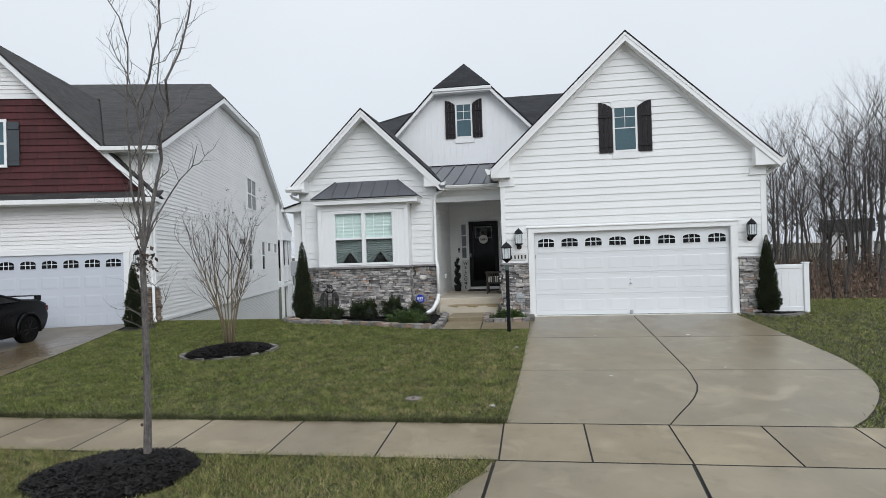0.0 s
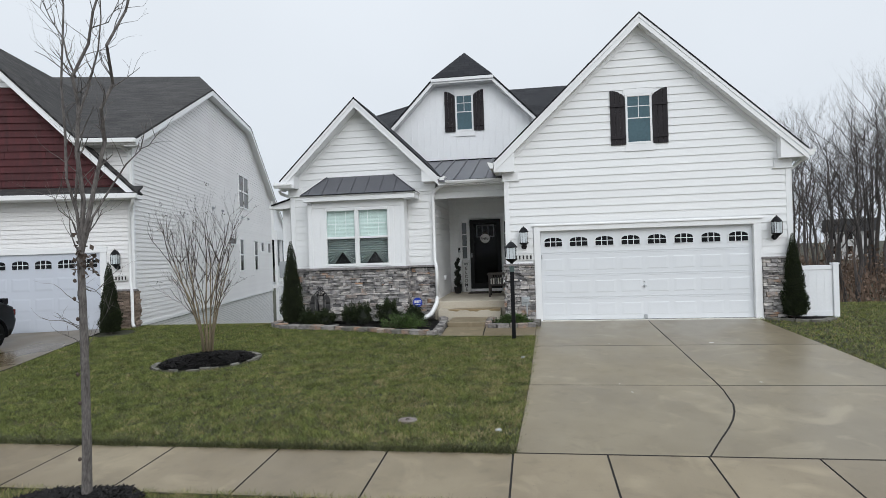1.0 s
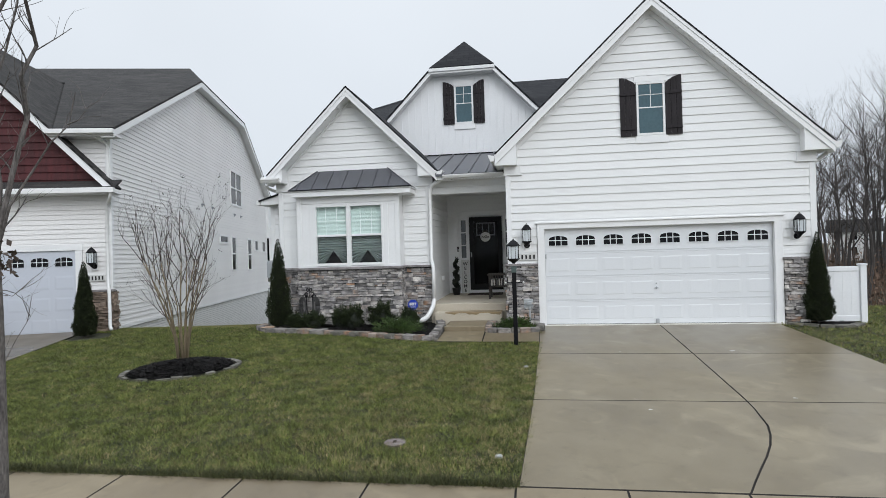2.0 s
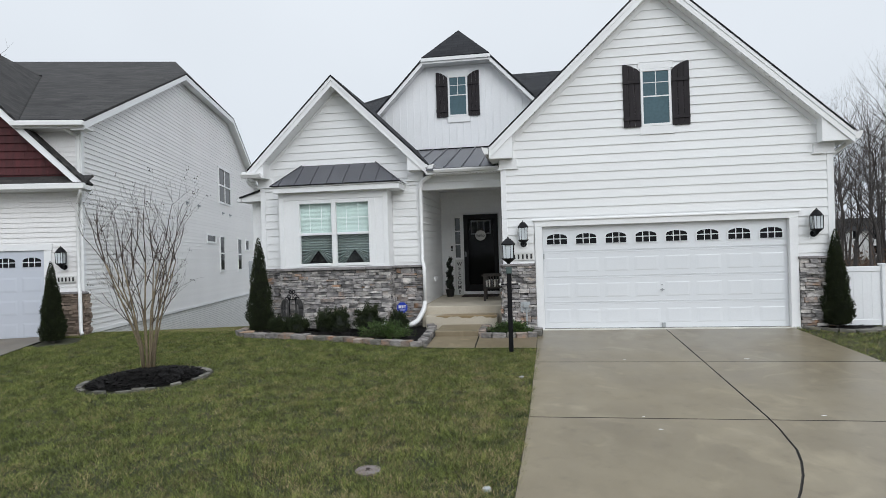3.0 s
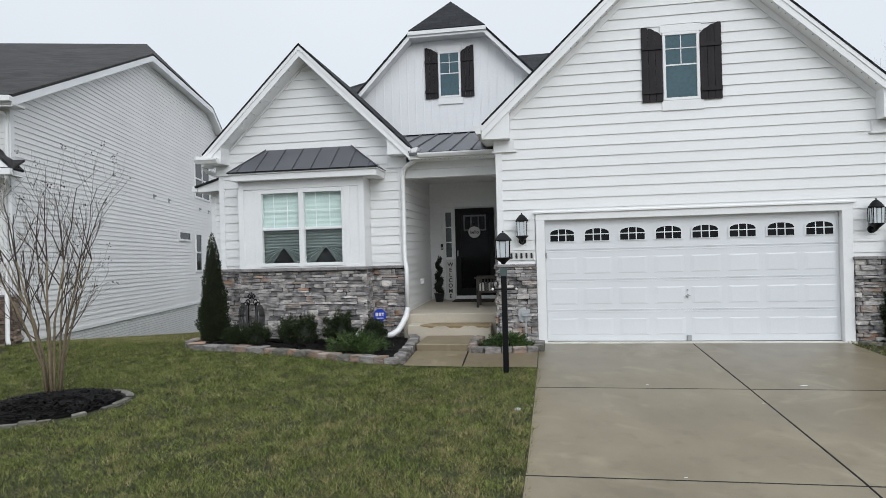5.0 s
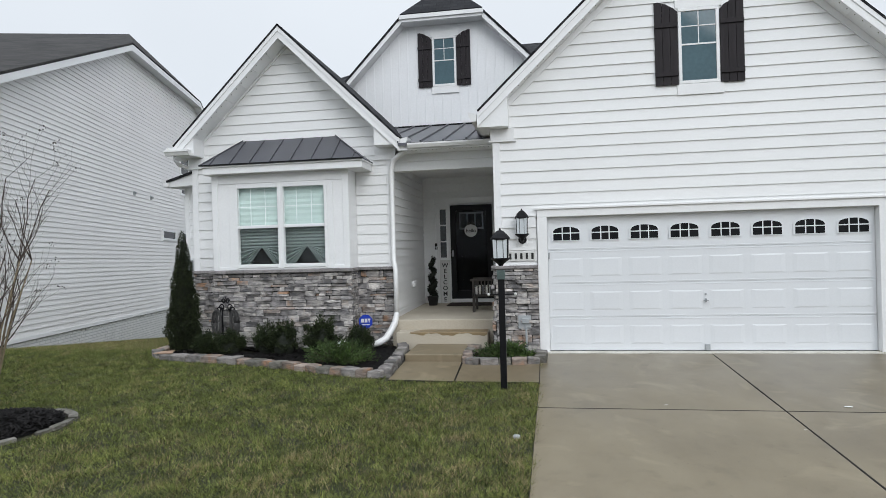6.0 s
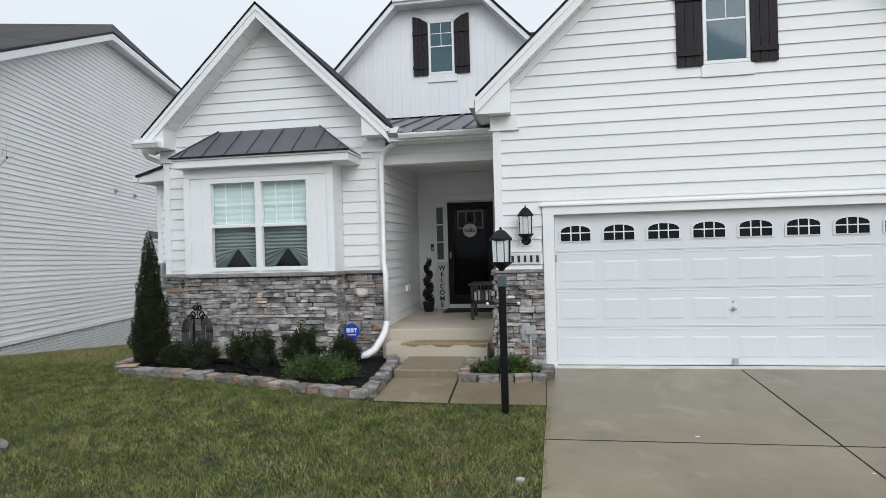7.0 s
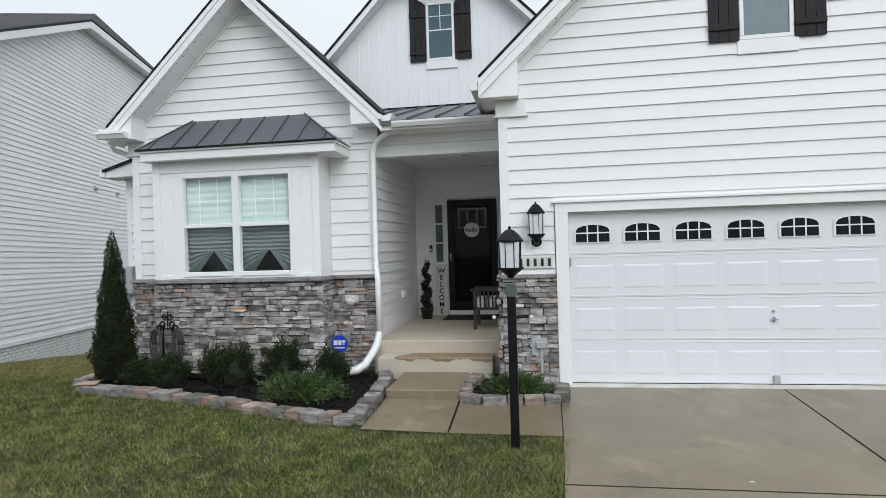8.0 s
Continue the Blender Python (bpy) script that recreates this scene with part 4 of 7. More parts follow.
M["mulch_chip"] = material("black_mulch_chip", (0.011, 0.0095, 0.009), 0.85, 0.3, 8, 60, island=0.8, spec=0.25)
M["edge_stone"] = stone_material("tumbled_edging_stone", (0.38, 0.350, 0.325), (0.15, 0.143, 0.136), (0.36, 0.27, 0.21), 0.62, 0.2)
M["edge_red"] = stone_material("tumbled_tan_edging_stone", (0.40, 0.33, 0.28), (0.20, 0.165, 0.14), (0.42, 0.25, 0.16), 0.50, 0.2)

bm = bmesh.new()
xs = [-400, -200, -110, -70, -45, -30, -24, -20, -17] + [-15 + 0.75 * i for i in range(44)] + [19, 22, 26, 32, 45, 70, 110, 200, 400]
ys = [-120, -60, -35, -25, -20, -16, -13.5, -12, -11.2, -11.0, -10.9, -10.6, -10.2] + [-9.75 + 0.5 * i for i in range(40)] + [11, 12.5, 14, 16, 18, 21, 25, 30, 38, 50, 70, 110, 200, 400]
grid = [[bm.verts.new((x, y, gz(x, y))) for x in xs] for y in ys]
for r0, r1 in zip(grid, grid[1:]):
    for i in range(len(xs) - 1):
        bm.faces.new((r0[i], r0[i + 1], r1[i + 1], r1[i]))
ground = part("ground", bm, M["lawn_soil"], None, smooth=True)
tagged(ground, "winter lawn ground falling gently to the street", "ground", kind="structure")

bm = bmesh.new()
box(bm, -80, 80, -19.5, -11.02, -0.9, -0.612)
tagged(part("road", bm, M["asphalt"]), "asphalt street along the front lots", "road", kind="structure")
bm = bmesh.new()
x = -30.0
while x < 30:
    if not -1.6 < x < 5.0:
        box(bm, x, x + 2.98, -11.02, -10.87, -0.75, -0.462, 0.02)
    x += 3.0
tagged(part("kerb", bm, M["walk_concrete"]), "concrete kerb beside the street", "kerb", kind="structure")


def slab(name, pts, mat, parent, lift=0.022, base=0.06):
    """A concrete slab on the slope: outline in plan with an arris, its top a little above the ground."""
    bm = bmesh.new()
    c = Vector((sum(p[0] for p in pts) / len(pts), sum(p[1] for p in pts) / len(pts), 0))
    top = []
    mid = []
    low = []
    for px, py in pts:
        d = (Vector((px, py, 0)) - c)
        q = c + d * (1 - 0.010 / max(0.2, d.length))
        top.append(bm.verts.new((q.x, q.y, gz(q.x, q.y) + lift)))
        mid.append(bm.verts.new((px, py, gz(px, py) + lift - 0.007)))
        low.append(bm.verts.new((px, py, gz(px, py) - base)))
    n = len(pts)
    bm.faces.new(top)
    for a, b in ((top, mid), (mid, low)):
        for i in range(n):
            bm.faces.new((a[i], b[i], b[(i + 1) % n], a[(i + 1) % n]))
    bmesh.ops.recalc_face_normals(bm, faces=bm.faces[:])
    ob = part(name, bm, mat, parent)
    ob.data.materials.append(M["joint"])
    for f in ob.data.polygons:
        if abs(f.normal.z) < 0.9:
            f.material_index = 1
    return ob


def lerp_rows(rows, y):
    for (y0, x0), (y1, x1) in zip(rows, rows[1:]):
        if y1 <= y <= y0:
            return x0 + (x1 - x0) * (y - y0) / (y1 - y0)
    return rows[-1][1] if y < rows[-1][0] else rows[0][1]


D_LEFT = [(0.0, -0.16), (-1.8, -0.19), (-5.4, -0.30), (-8.08, -0.43), (-9.24, -0.50), (-9.6, -0.62), (-10.1, -0.88), (-10.9, -1.5)]
D_MID = [(0.0, 2.40), (-2.7, 2.395), (-5.4, 2.38), (-5.75, 2.365), (-6.05, 2.33), (-6.35, 2.30), (-6.65, 2.22), (-6.95, 2.11), (-7.25, 1.97), (-7.55, 1.81), (-7.8, 1.68), (-8.08, 1.54), (-9.24, 1.51), (-10.9, 1.40)]
D_RIGHT = [(0.0, 4.80), (-1.5, 4.88), (-2.9, 4.95), (-4.2, 5.01), (-4.8, 5.01), (-5.2, 4.98), (-5.6, 4.92), (-6.0, 4.83), (-6.4, 4.70), (-6.75, 4.54), (-7.1, 4.34), (-7.45, 4.11), (-7.8, 3.84), (-8.08, 3.56), (-9.24, 3.62), (-10.9, 4.6)]
drive = thing("driveway", "wet tan broom-finished concrete driveway with curving saw joint", "driveway", kind="structure")


def strip(parent, ya, yb, lf, rf, gl, gr, mat):
    """One slab of the drive between heights ya > yb and two edge lines."""
    cuts = sorted({ya - 0.004, yb + 0.004, *[r[0] for rows in (lf, rf) for r in rows if yb + 0.05 < r[0] < ya - 0.05]}, reverse=True)
    pts = [(lerp_rows(rf, y) - gr, y) for y in cuts] + [(lerp_rows(lf, y) + gl, y) for y in reversed(cuts)]
    slab("slab", pts, mat, parent)


for ya, yb in ((-0.13, -2.83), (-2.83, -5.5), (-5.5, -8.08)):
    strip(drive, ya, yb, D_LEFT, D_MID, 0.0, 0.003, M["concrete"])
    strip(drive, ya, yb, D_MID, D_RIGHT, 0.003, 0.0, M["concrete"])
A_LEFT = [(-9.24, -0.50), (-10.9, -0.60)]
strip(drive, -9.24, -10.87, A_LEFT, D_MID, 0.012, 0.012, M["concrete"])
slab("slab", [(-0.515, -9.25), (-0.607, -10.87), (-1.48, -10.87), (-0.90, -10.1), (-0.63, -9.6)], M["concrete"], drive)
strip(drive, -9.24, -10.87, D_MID, D_RIGHT, 0.012, 0.0, M["concrete"])
bm = bmesh.new()
cuts = [-0.02 - i * 0.4 for i in range(28)]
vs = [[bm.verts.new((x, y, gz(x, y) + 0.009)) for x in (lerp_rows(D_LEFT, y) + 0.02, lerp_rows(D_RIGHT, y) - 0.02)] for y in cuts]
for a, b in zip(vs, vs[1:]):
    bm.faces.new((a[0], a[1], b[1], b[0]))
part("joint_filler", bm, M["joint"], drive)
boxes("garage_sill", M["sill"], drive, (-0.155, 4.945, -0.125, 0.06, -0.1, 0.022), bev=0.006, label="white weathered sill strip")

walkway = thing("sidewalk", "tan concrete sidewalk of square slabs", "sidewalk", kind="structure")
edges = [-0.455, -1.825, -3.085, -4.37, -5.60, -6.9, -8.2, -9.5, -10.8, -12.1, -13.4, -14.7]
for a, b in zip(edges[1:], edges):
    slab("slab", [(a + 0.003, -9.22), (b - 0.003, -9.22), (b - 0.003, -8.09), (a + 0.003, -8.09)], M["walk_concrete"], walkway)
redges = [-0.455, 0.52, 1.52, 2.56, 3.56, 4.9, 6.2, 7.5, 8.8, 10.1]
for a, b in zip(redges, redges[1:]):
    slab("slab", [(a + 0.004, -9.231), (b - 0.004, -9.231), (b - 0.004, -8.09), (a + 0.004, -8.09)], M["walk_concrete"], walkway)
bm = bmesh.new()
box(bm, -14.7, 10.1, -9.2, -8.1, -0.5, -0.42)
bmesh.ops.rotate(bm, verts=bm.verts[:], cent=(0, -8.65, -0.42), matrix=Matrix.Rotation(math.atan(0.046), 3, "X"))
bmesh.ops.translate(bm, verts=bm.verts[:], vec=(0, 0, 0.42 - 0.398 + 0.008))
part("joint_filler", bm, M["joint"], walkway)

# front walk, step and porch slab
fw = thing("front_walk", "damp concrete front walk with one low step", "walkway", kind="structure")
slab("slab", [(-2.24, -1.72), (-1.315, -1.78), (-1.345, -0.5), (-2.24, -0.5)], M["walk_concrete"], fw)
slab("slab", [(-1.303, -1.78), (-0.185, -1.8), (-0.17, -0.76), (-1.325, -0.76)], M["walk_concrete"], fw)
boxes("step", M["walk_concrete"], fw, (-2.23, -1.335, -0.69, 0.298, -0.2, 0.10), bev=0.012, label="damp concrete step")
porch = thing("porch", "pale concrete entry porch with one step", "porch", kind="structure")
boxes("porch_slab", M["porch"], porch, (LX1 + 0.003, GX0 - 0.045, 0.66, PYB - 0.004, -0.2, 0.468), bev=0.012)
pst = boxes("step", M["porch"], porch, (-2.60, -1.02, 0.30, 0.657, -0.2, 0.292), bev=0.012)
# brown rain stain over the tread and down the riser
bm = bmesh.new()
cols = []
for i in range(29):
    x = -2.36 + 1.33 * i / 28
    run = min(1.0, i / 5) * (0.022 + 0.022 * math.sin(i * 0.55) + 0.010 * math.sin(i * 1.7))
    back = 0.655 - (0.32 * max(0.0, 1 - i / 4))
    cols.append([bm.verts.new(q) for q in ((x, back, 0.2945), (x, 0.312, 0.2945), (x, 0.2975, 0.281), (x, 0.2975, 0.279 - max(0.0, run)))])
for a, b in zip(cols, cols[1:]):
    for k in range(3):
        bm.faces.new((a[k], a[k + 1], b[k + 1], b[k]))
part("water_stain", bm, M["wet_stain"], pst, "brown wet stain")


# ---- neighbouring house ----
NPOS, NROT = (-10.71, -0.1, 0), 14.4


def by_neighbour(u, v, z):
    """A place given along and behind the front of the neighbouring house."""
    a = math.radians(NROT)
    return (NPOS[0] + u * math.cos(a) - v * math.sin(a), NPOS[1] + u * math.sin(a) + v * math.cos(a), z)


neigh = thing("neighbour_house", "cream vinyl-sided two-storey house with barn-red shake gable and grey shingle roof", "house", NPOS, NROT)
neigh.matrix_basis = pose(*NPOS, -1.1, 0, NROT)


def side(s, d, z):
    return (d, s, z)


nwall = None
bm = bmesh.new()
NP = [(0.0, 0.03), (19.5, 0.03), (19.5, 5.38), (13.45, 8.17), (6.85, 8.22), (0.0, 5.06)]
prism(bm, NP, side, -0.2, 0.0)
nwall = part("side_wall", bm, M["vinyl_cream"], neigh, "cream vinyl-sided side wall")
siding(nwall, [(0.10, 0.09), (19.4, 0.09), (19.4, 5.36), (13.45, 8.13), (6.85, 8.18), (0.10, 5.06)], side, M["vinyl_cream"], 0.122, 0.09, [(11.58, 13.64, 4.22, 5.88), (9.68, 11.04, 2.43, 2.87), (11.54, 12.42, 1.24, 2.87), (14.6, 15.54, 1.22, 2.87), (16.22, 17.12, 2.2, 2.86), (18.05, 19.1, 2.15, 2.86)], name="vinyl_course", proud=0.017)
boxes("corner_board", M["trim"], neigh, (-0.10, 0.03, -0.03, 0.10, -0.05, 5.0))
boxes("corner_board", M["trim"], neigh, (-0.05, 0.03, 19.4, 19.53, 0, 5.2))
boxes("skirt_trim", M["trim"], neigh, (0.0, 0.035, 0.1, 19.4, 0.0, 0.09))
# painted brick foundation; joint shadows are put into the greyer mortar colour
M["mortar_shade"] = material("shaded_painted_mortar", (0.47, 0.475, 0.48), 0.9, 0.1, 5, 40)
fb = boxes("foundation", M["mortar_shade"], neigh, (-0.2, -0.012, 0.05, 19.45, -3.4, 0.04), label="white-painted brick foundation")
bm = bmesh.new()
rnd = random.Random(4)
for r in range(36):
    z = -0.01 - 0.075 * (r + 1)
    y = 0.05 - (0.1 if r % 2 else 0)
    while y < 19.4:
        a, b = max(y, 0.05), min(y + 0.205, 19.43)
        if b - a > 0.03 and z < 0.02 and z > -0.35 - 0.125 * a:
            d = rnd.uniform(-0.004, 0.002)
            vs = [bm.verts.new(p) for p in ((d, a, z), (d, b - 0.01, z), (d, b - 0.01, z + 0.058), (d, a, z + 0.058))]
            bm.faces.new(vs)
            ws = [bm.verts.new(p) for p in ((-0.011, a, z), (-0.011, b - 0.01, z), (-0.011, b - 0.01, z + 0.058), (-0.011, a, z + 0.058))]
            for k in range(4):
                bm.faces.new((vs[k], vs[(k + 1) % 4], ws[(k + 1) % 4], ws[k]))
        y += 0.215
tagged(part("painted_brick", bm, M["brick_white"], fb), kind="stuff")


def side_window(v0, v1, z0, z1, cols=1, bars=True):
    w = boxes("window", M["trim"], neigh, (0.0, 0.05, v0, v0 + 0.07, z0, z1), (0.0, 0.05, v1 - 0.07, v1, z0, z1), (0.0, 0.05, v0 + 0.07, v1 - 0.07, z0, z0 + 0.08), (0.0, 0.05, v0 + 0.07, v1 - 0.07, z1 - 0.08, z1), label="white-framed sash window in the side wall")
    boxes("pane", M["dark_pane"], w, (0.0, 0.012, v0 + 0.06, v1 - 0.06, z0 + 0.07, z1 - 0.07))
    bs = []
    if z1 - z0 > 1:
        zm = (z0 + z1) / 2
        bs.append((0.0, 0.04, v0 + 0.07, v1 - 0.07, zm - 0.03, zm + 0.03))
    for c in range(1, cols):
        vc = v0 + (v1 - v0) * c / cols
        bs.append((0.0, 0.042, vc - 0.03, vc + 0.03, z0 + 0.08, z1 - 0.08))
    if bs:
        boxes("sash", M["trim"], w, *bs)


side_window(11.6, 13.62, 4.24, 5.86, 2)
side_window(9.7, 11.02, 2.45, 2.85, 1)
side_window(11.56, 12.4, 1.26, 2.85)
side_window(14.62, 15.52, 1.24, 2.85)
side_window(16.24, 17.1, 2.22, 2.84)
side_window(18.07, 19.08, 2.17, 2.84)
# vents on the wall
for v, z in ((7.45, 3.82), (8.77, 3.82), (12.2, 3.8), (13.4, 3.8)):
    vn = boxes("wall_vent", M["grey_box"], neigh, (0.0, 0.03, v - 0.07, v + 0.07, z - 0.05, z + 0.09), (0.0, 0.09, v - 0.05, v + 0.05, z, z + 0.06), bev=0.004)

# main roof with a clipped end
EV, EZ = -0.43, 5.01
RV, RZ, RU = 10.12, 9.88, -1.13
A1 = (0.3, 6.85, 8.37)
B1 = (0.3, 13.45, 8.34)
roof_slab("roof", [(-1.1, EV, EZ), (0.3, EV, EZ), A1, (RU, RV, RZ), (-14, RV, RZ), (-14, 6.5, 8.21), (-4.3, 6.5, 8.21)], 0.06, M["shingle_grey"], neigh, "weathered grey asphalt shingle roof")
roof_slab("roof", [(0.3, 23.4, 3.73), (-14, 23.4, 3.73), (-14, RV, RZ), (RU, RV, RZ), B1], 0.06, M["shingle_grey"], neigh)
roof_slab("roof", [A1, B1, (RU, RV, RZ)], 0.06, M["shingle_grey"], neigh)
bm = bmesh.new()
for p, q in (((0.3, EV, EZ), A1), (A1, B1), (B1, (0.3, 23.4, 3.73))):
    prism(bm, [(p[1], p[2] - 0.05), (q[1], q[2] - 0.05), (q[1], q[2] - 0.24), (p[1], p[2] - 0.24)], side, 0.27, 0.295)
part("rake_board", bm, M["trim"], neigh)
bm = bmesh.new()
for p, q in (((0.3, EV, EZ), A1), (A1, B1), (B1, (0.3, 23.4, 3.73))):
    prism(bm, [(p[1], p[2] - 0.22), (q[1], q[2] - 0.22), (q[1], q[2] - 0.245), (p[1], p[2] - 0.245)], side, 0.0, 0.28)
part("soffit", bm, M["soffit"], neigh)
boxes("gutter", M["downspout"], neigh, (-1.25, 0.32, EV - 0.12, EV, EZ - 0.16, EZ - 0.045), (-1.25, 0.3, EV - 0.01, 0.02, EZ - 0.2, EZ - 0.15), bev=0.01)
# upper front wall
nf = boxes("front_wall", M["vinyl_cream"], neigh, (-14, 0.0, 0.0, 0.2, -0.3, 5.0), label="cream vinyl-sided front wall")
siding(nf, [(-2.2, 3.5), (-0.1, 3.5), (-0.1, 4.98), (-2.2, 4.98)], plane_xz(0.0), M["vinyl_cream"], 0.118, 0.09, name="vinyl_course", proud=0.02)
siding(nf, [(-7.2, 0.0), (-0.1, 0.0), (-0.1, 3.45), (-7.2, 3.45)], plane_xz(0.0), M["vinyl_cream"], 0.118, 0.09, [(-5.53, -0.70, -1, 2.17), (-0.62, 0.1, 0, 1.02)], name="vinyl_course", proud=0.02)
# red gable over the garage
GP, GZ = -4.3, 8.13


def ng(u):
    return GZ - abs(u - GP)


rg = None
bm = bmesh.new()
prism(bm, [(GP - 4.2, 3.7), (GP + 4.2, 3.7), (GP, 7.9)], plane_xz(0.0), 0.0, 0.03)
rg = part("red_gable", bm, M["shake"], neigh, "barn-red shake gable")
rnd = random.Random(8)
z = 3.8
while z < 6.38:
    u = GP - 2.2 - rnd.random() * 0.2
    hi = GP + (GZ - z - 0.28 - 0.02)
    while u < hi:
        w = rnd.uniform(0.5, 1.2)
        b = min(u + w, hi)
        if b - u > 0.05:
            bm = bmesh.new()
            vs = [(u, z, 0.062), (b - 0.004, z, 0.062), (b - 0.004 - (0.0 if b < hi else min(0.19, b - u - 0.02)), z + 0.19, 0.034), (u, z + 0.19, 0.034)]
            fr = [bm.verts.new((s, -d, zz)) for s, zz, d in vs]
            bk = [bm.verts.new((s, -0.03, zz)) for s, zz, d in vs]
            bm.faces.new(fr)
            for k in range(4):
                bm.faces.new((fr[k], fr[(k + 1) % 4], bk[(k + 1) % 4], bk[k]))
            bmesh.ops.recalc_face_normals(bm, faces=bm.faces[:])
            part("shake", bm, M["shake"], rg)
        u = b
    z += 0.188
siding(rg, [(GP - 1.3, 6.58), (GP + 1.3, 6.58), (GP + 0.1, 7.8), (GP - 0.1, 7.8)], plane_xz(-0.03), M["vinyl_cream"], 0.118, 0.09, name="vinyl_course", proud=0.02)
boxes("band_board", M["trim"], neigh, (GP - 1.42, GP + 1.42, -0.07, 0.0, 6.43, 6.56))
for sgn in (-1, 1):
    bm = bmesh.new()
    prism(bm, [(GP, GZ - 0.05), (GP + sgn * 4.5, GZ - 4.55), (GP + sgn * 4.5, GZ - 4.77), (GP, GZ - 0.27)], plane_xz(-0.33), 0.0, 0.03)
    part("rake_board", bm, M["trim"], neigh)
    bm = bmesh.new()
    prism(bm, [(GP, GZ - 0.25), (GP + sgn * 4.5, GZ - 4.75), (GP + sgn * 4.5, GZ - 4.78), (GP, GZ - 0.28)], plane_xz(-0.33), -0.33, 0.0)
    part("soffit", bm, M["soffit"], neigh)
    k = GP + sgn * 3.15
    roof_slab("roof", [(k, -0.38, GZ - 3.15), (k, 6.6, GZ - 3.15), (GP, 6.6, GZ), (GP, -0.38, GZ)], 0.05, M["shingle_grey"], neigh)
    k2 = GP + sgn * 4.58
    roof_slab("roof", [(k2, -0.38, GZ - 4.58), (k2, 0.0, GZ - 4.58), (k, 0.0, GZ - 3.15), (k, -0.38, GZ - 3.15)], 0.05, M["shingle_grey"], neigh)
nw = boxes("window", M["trim"], neigh, (-4.755, -4.685, -0.11, -0.06, 4.5, 5.85), (-3.915, -3.845, -0.11, -0.06, 4.5, 5.85), (-4.685, -3.915, -0.11, -0.06, 4.5, 4.58), (-4.685, -3.915, -0.11, -0.06, 5.77, 5.85), (-4.685, -3.915, -0.10, -0.06, 5.14, 5.2), label="white sash window in the red gable")
boxes("pane", M["blue_pane"], nw, (-4.695, -3.905, -0.08, -0.06, 4.55, 5.8))
M["slate_shutter"] = material("slate_blue_shutter", (0.05, 0.062, 0.07), 0.55, 0.2, 3, 40, bump=0.2)
for a in (-3.84, -5.115):
    sh = boxes("shutter", M["slate_shutter"], neigh, (a, a + 0.32, -0.10, -0.064, 4.55, 5.78), bev=0.004, label="slate-grey board shutter")
    for zc in (4.72, 5.6):
        boxes("batten", M["slate_shutter"], sh, (a, a + 0.32, -0.122, -0.098, zc - 0.04, zc + 0.04), bev=0.003)
# pent strip and gutter under the red gable
roof_slab("pent_roof", [(GP - 5, -0.42, 3.54), (0.28, -0.42, 3.54), (0.28, 0.0, 3.78), (GP - 5, 0.0, 3.78)], 0.04, M["shingle_grey"], neigh)
boxes("gutter", M["downspout"], neigh, (GP - 5, 0.30, -0.54, -0.42, 3.40, 3.53), bev=0.01)
boxes("soffit", M["soffit"], neigh, (GP - 5, 0.28, -0.42, 0.0, 3.40, 3.43))
# garage door of the neighbour
boxes("door_casing", M["trim"], neigh, (-0.84, -0.68, -0.06, 0.0, -0.1, 2.05), (-5.56, -5.40, -0.06, 0.0, -0.1, 2.05), (-5.58, -0.66, -0.065, 0.0, 2.03, 2.18))
nd = boxes("garage_door", M["door_shaded"], neigh, (-5.40, -0.84, -0.02, 0.0, -0.12, 2.04), label="white sectional garage door with arched lights")
for r in range(4):
    zb = -0.11 + r * 0.535
    for c in range(8):
        cx = -0.84 - 4.56 * (c + 0.5) / 8
        if r < 3:
            bm = bmesh.new()
            x0, x1, z0, z1 = cx - 0.235, cx + 0.235, zb + 0.1, zb + 0.45
            o = [bm.verts.new((x, -0.021, z)) for x, z in ((x0, z0), (x1, z0), (x1, z1), (x0, z1))]
            i = [bm.verts.new((x, -0.026, z)) for x, z in ((x0 + 0.05, z0 + 0.05), (x1 - 0.05, z0 + 0.05), (x1 - 0.05, z1 - 0.05), (x0 + 0.05, z1 - 0.05))]
            for k in range(4):
                bm.faces.new((o[k], o[(k + 1) % 4], i[(k + 1) % 4], i[k]))
            bm.faces.new(i)
            part("raised_panel", bm, M["door_shaded"], nd)
        else:
            z0, z1, w = zb + 0.15, zb + 0.37, 0.2
            arch = [(cx - w, z0), (cx + w, z0), (cx + w, z1 - 0.07)] + [(cx + w * math.cos(a), z1 - 0.07 + 0.07 * math.sin(a)) for a in (0.5, 0.95, 1.4, 1.74, 2.19, 2.64)] + [(cx - w, z1 - 0.07)]
            bm = bmesh.new()
            prism(bm, arch, plane_xz(-0.02), 0.0, 0.012)
            part("pane", bm, M["dark_pane"], nd)
            boxes("muntin", M["door_white"], nd, (cx - 0.072, cx - 0.056, -0.038, -0.033, z0, z1 - 0.008), (cx + 0.056, cx + 0.072, -0.038, -0.033, z0, z1 - 0.008), (cx - w, cx + w, -0.0375, -0.0335, z0 + 0.1, z0 + 0.116))
nst = boxes("stone_base", M["mortar"], neigh, (-0.64, 0.04, -0.05, 0.0, -0.3, 1.0), (0.0, 0.04, -0.05, 0.16, -0.3, 1.0), label="brown ledge stone pier")
ledge_stone(nst, -0.66, 0.05, -0.15, 0.98, plane_xz(-0.06), 21, ("tan_stone_n",))
ledge_stone(nst, -0.06, 0.17, -0.15, 0.98, plane_yz(0.045, 1), 22, ("tan_stone_n",), along_y=True)
boxes("stone_cap", M["cap_stone"], neigh, (-0.68, 0.09, -0.11, 0.0, 0.98, 1.03), bev=0.006)
bm = bmesh.new()
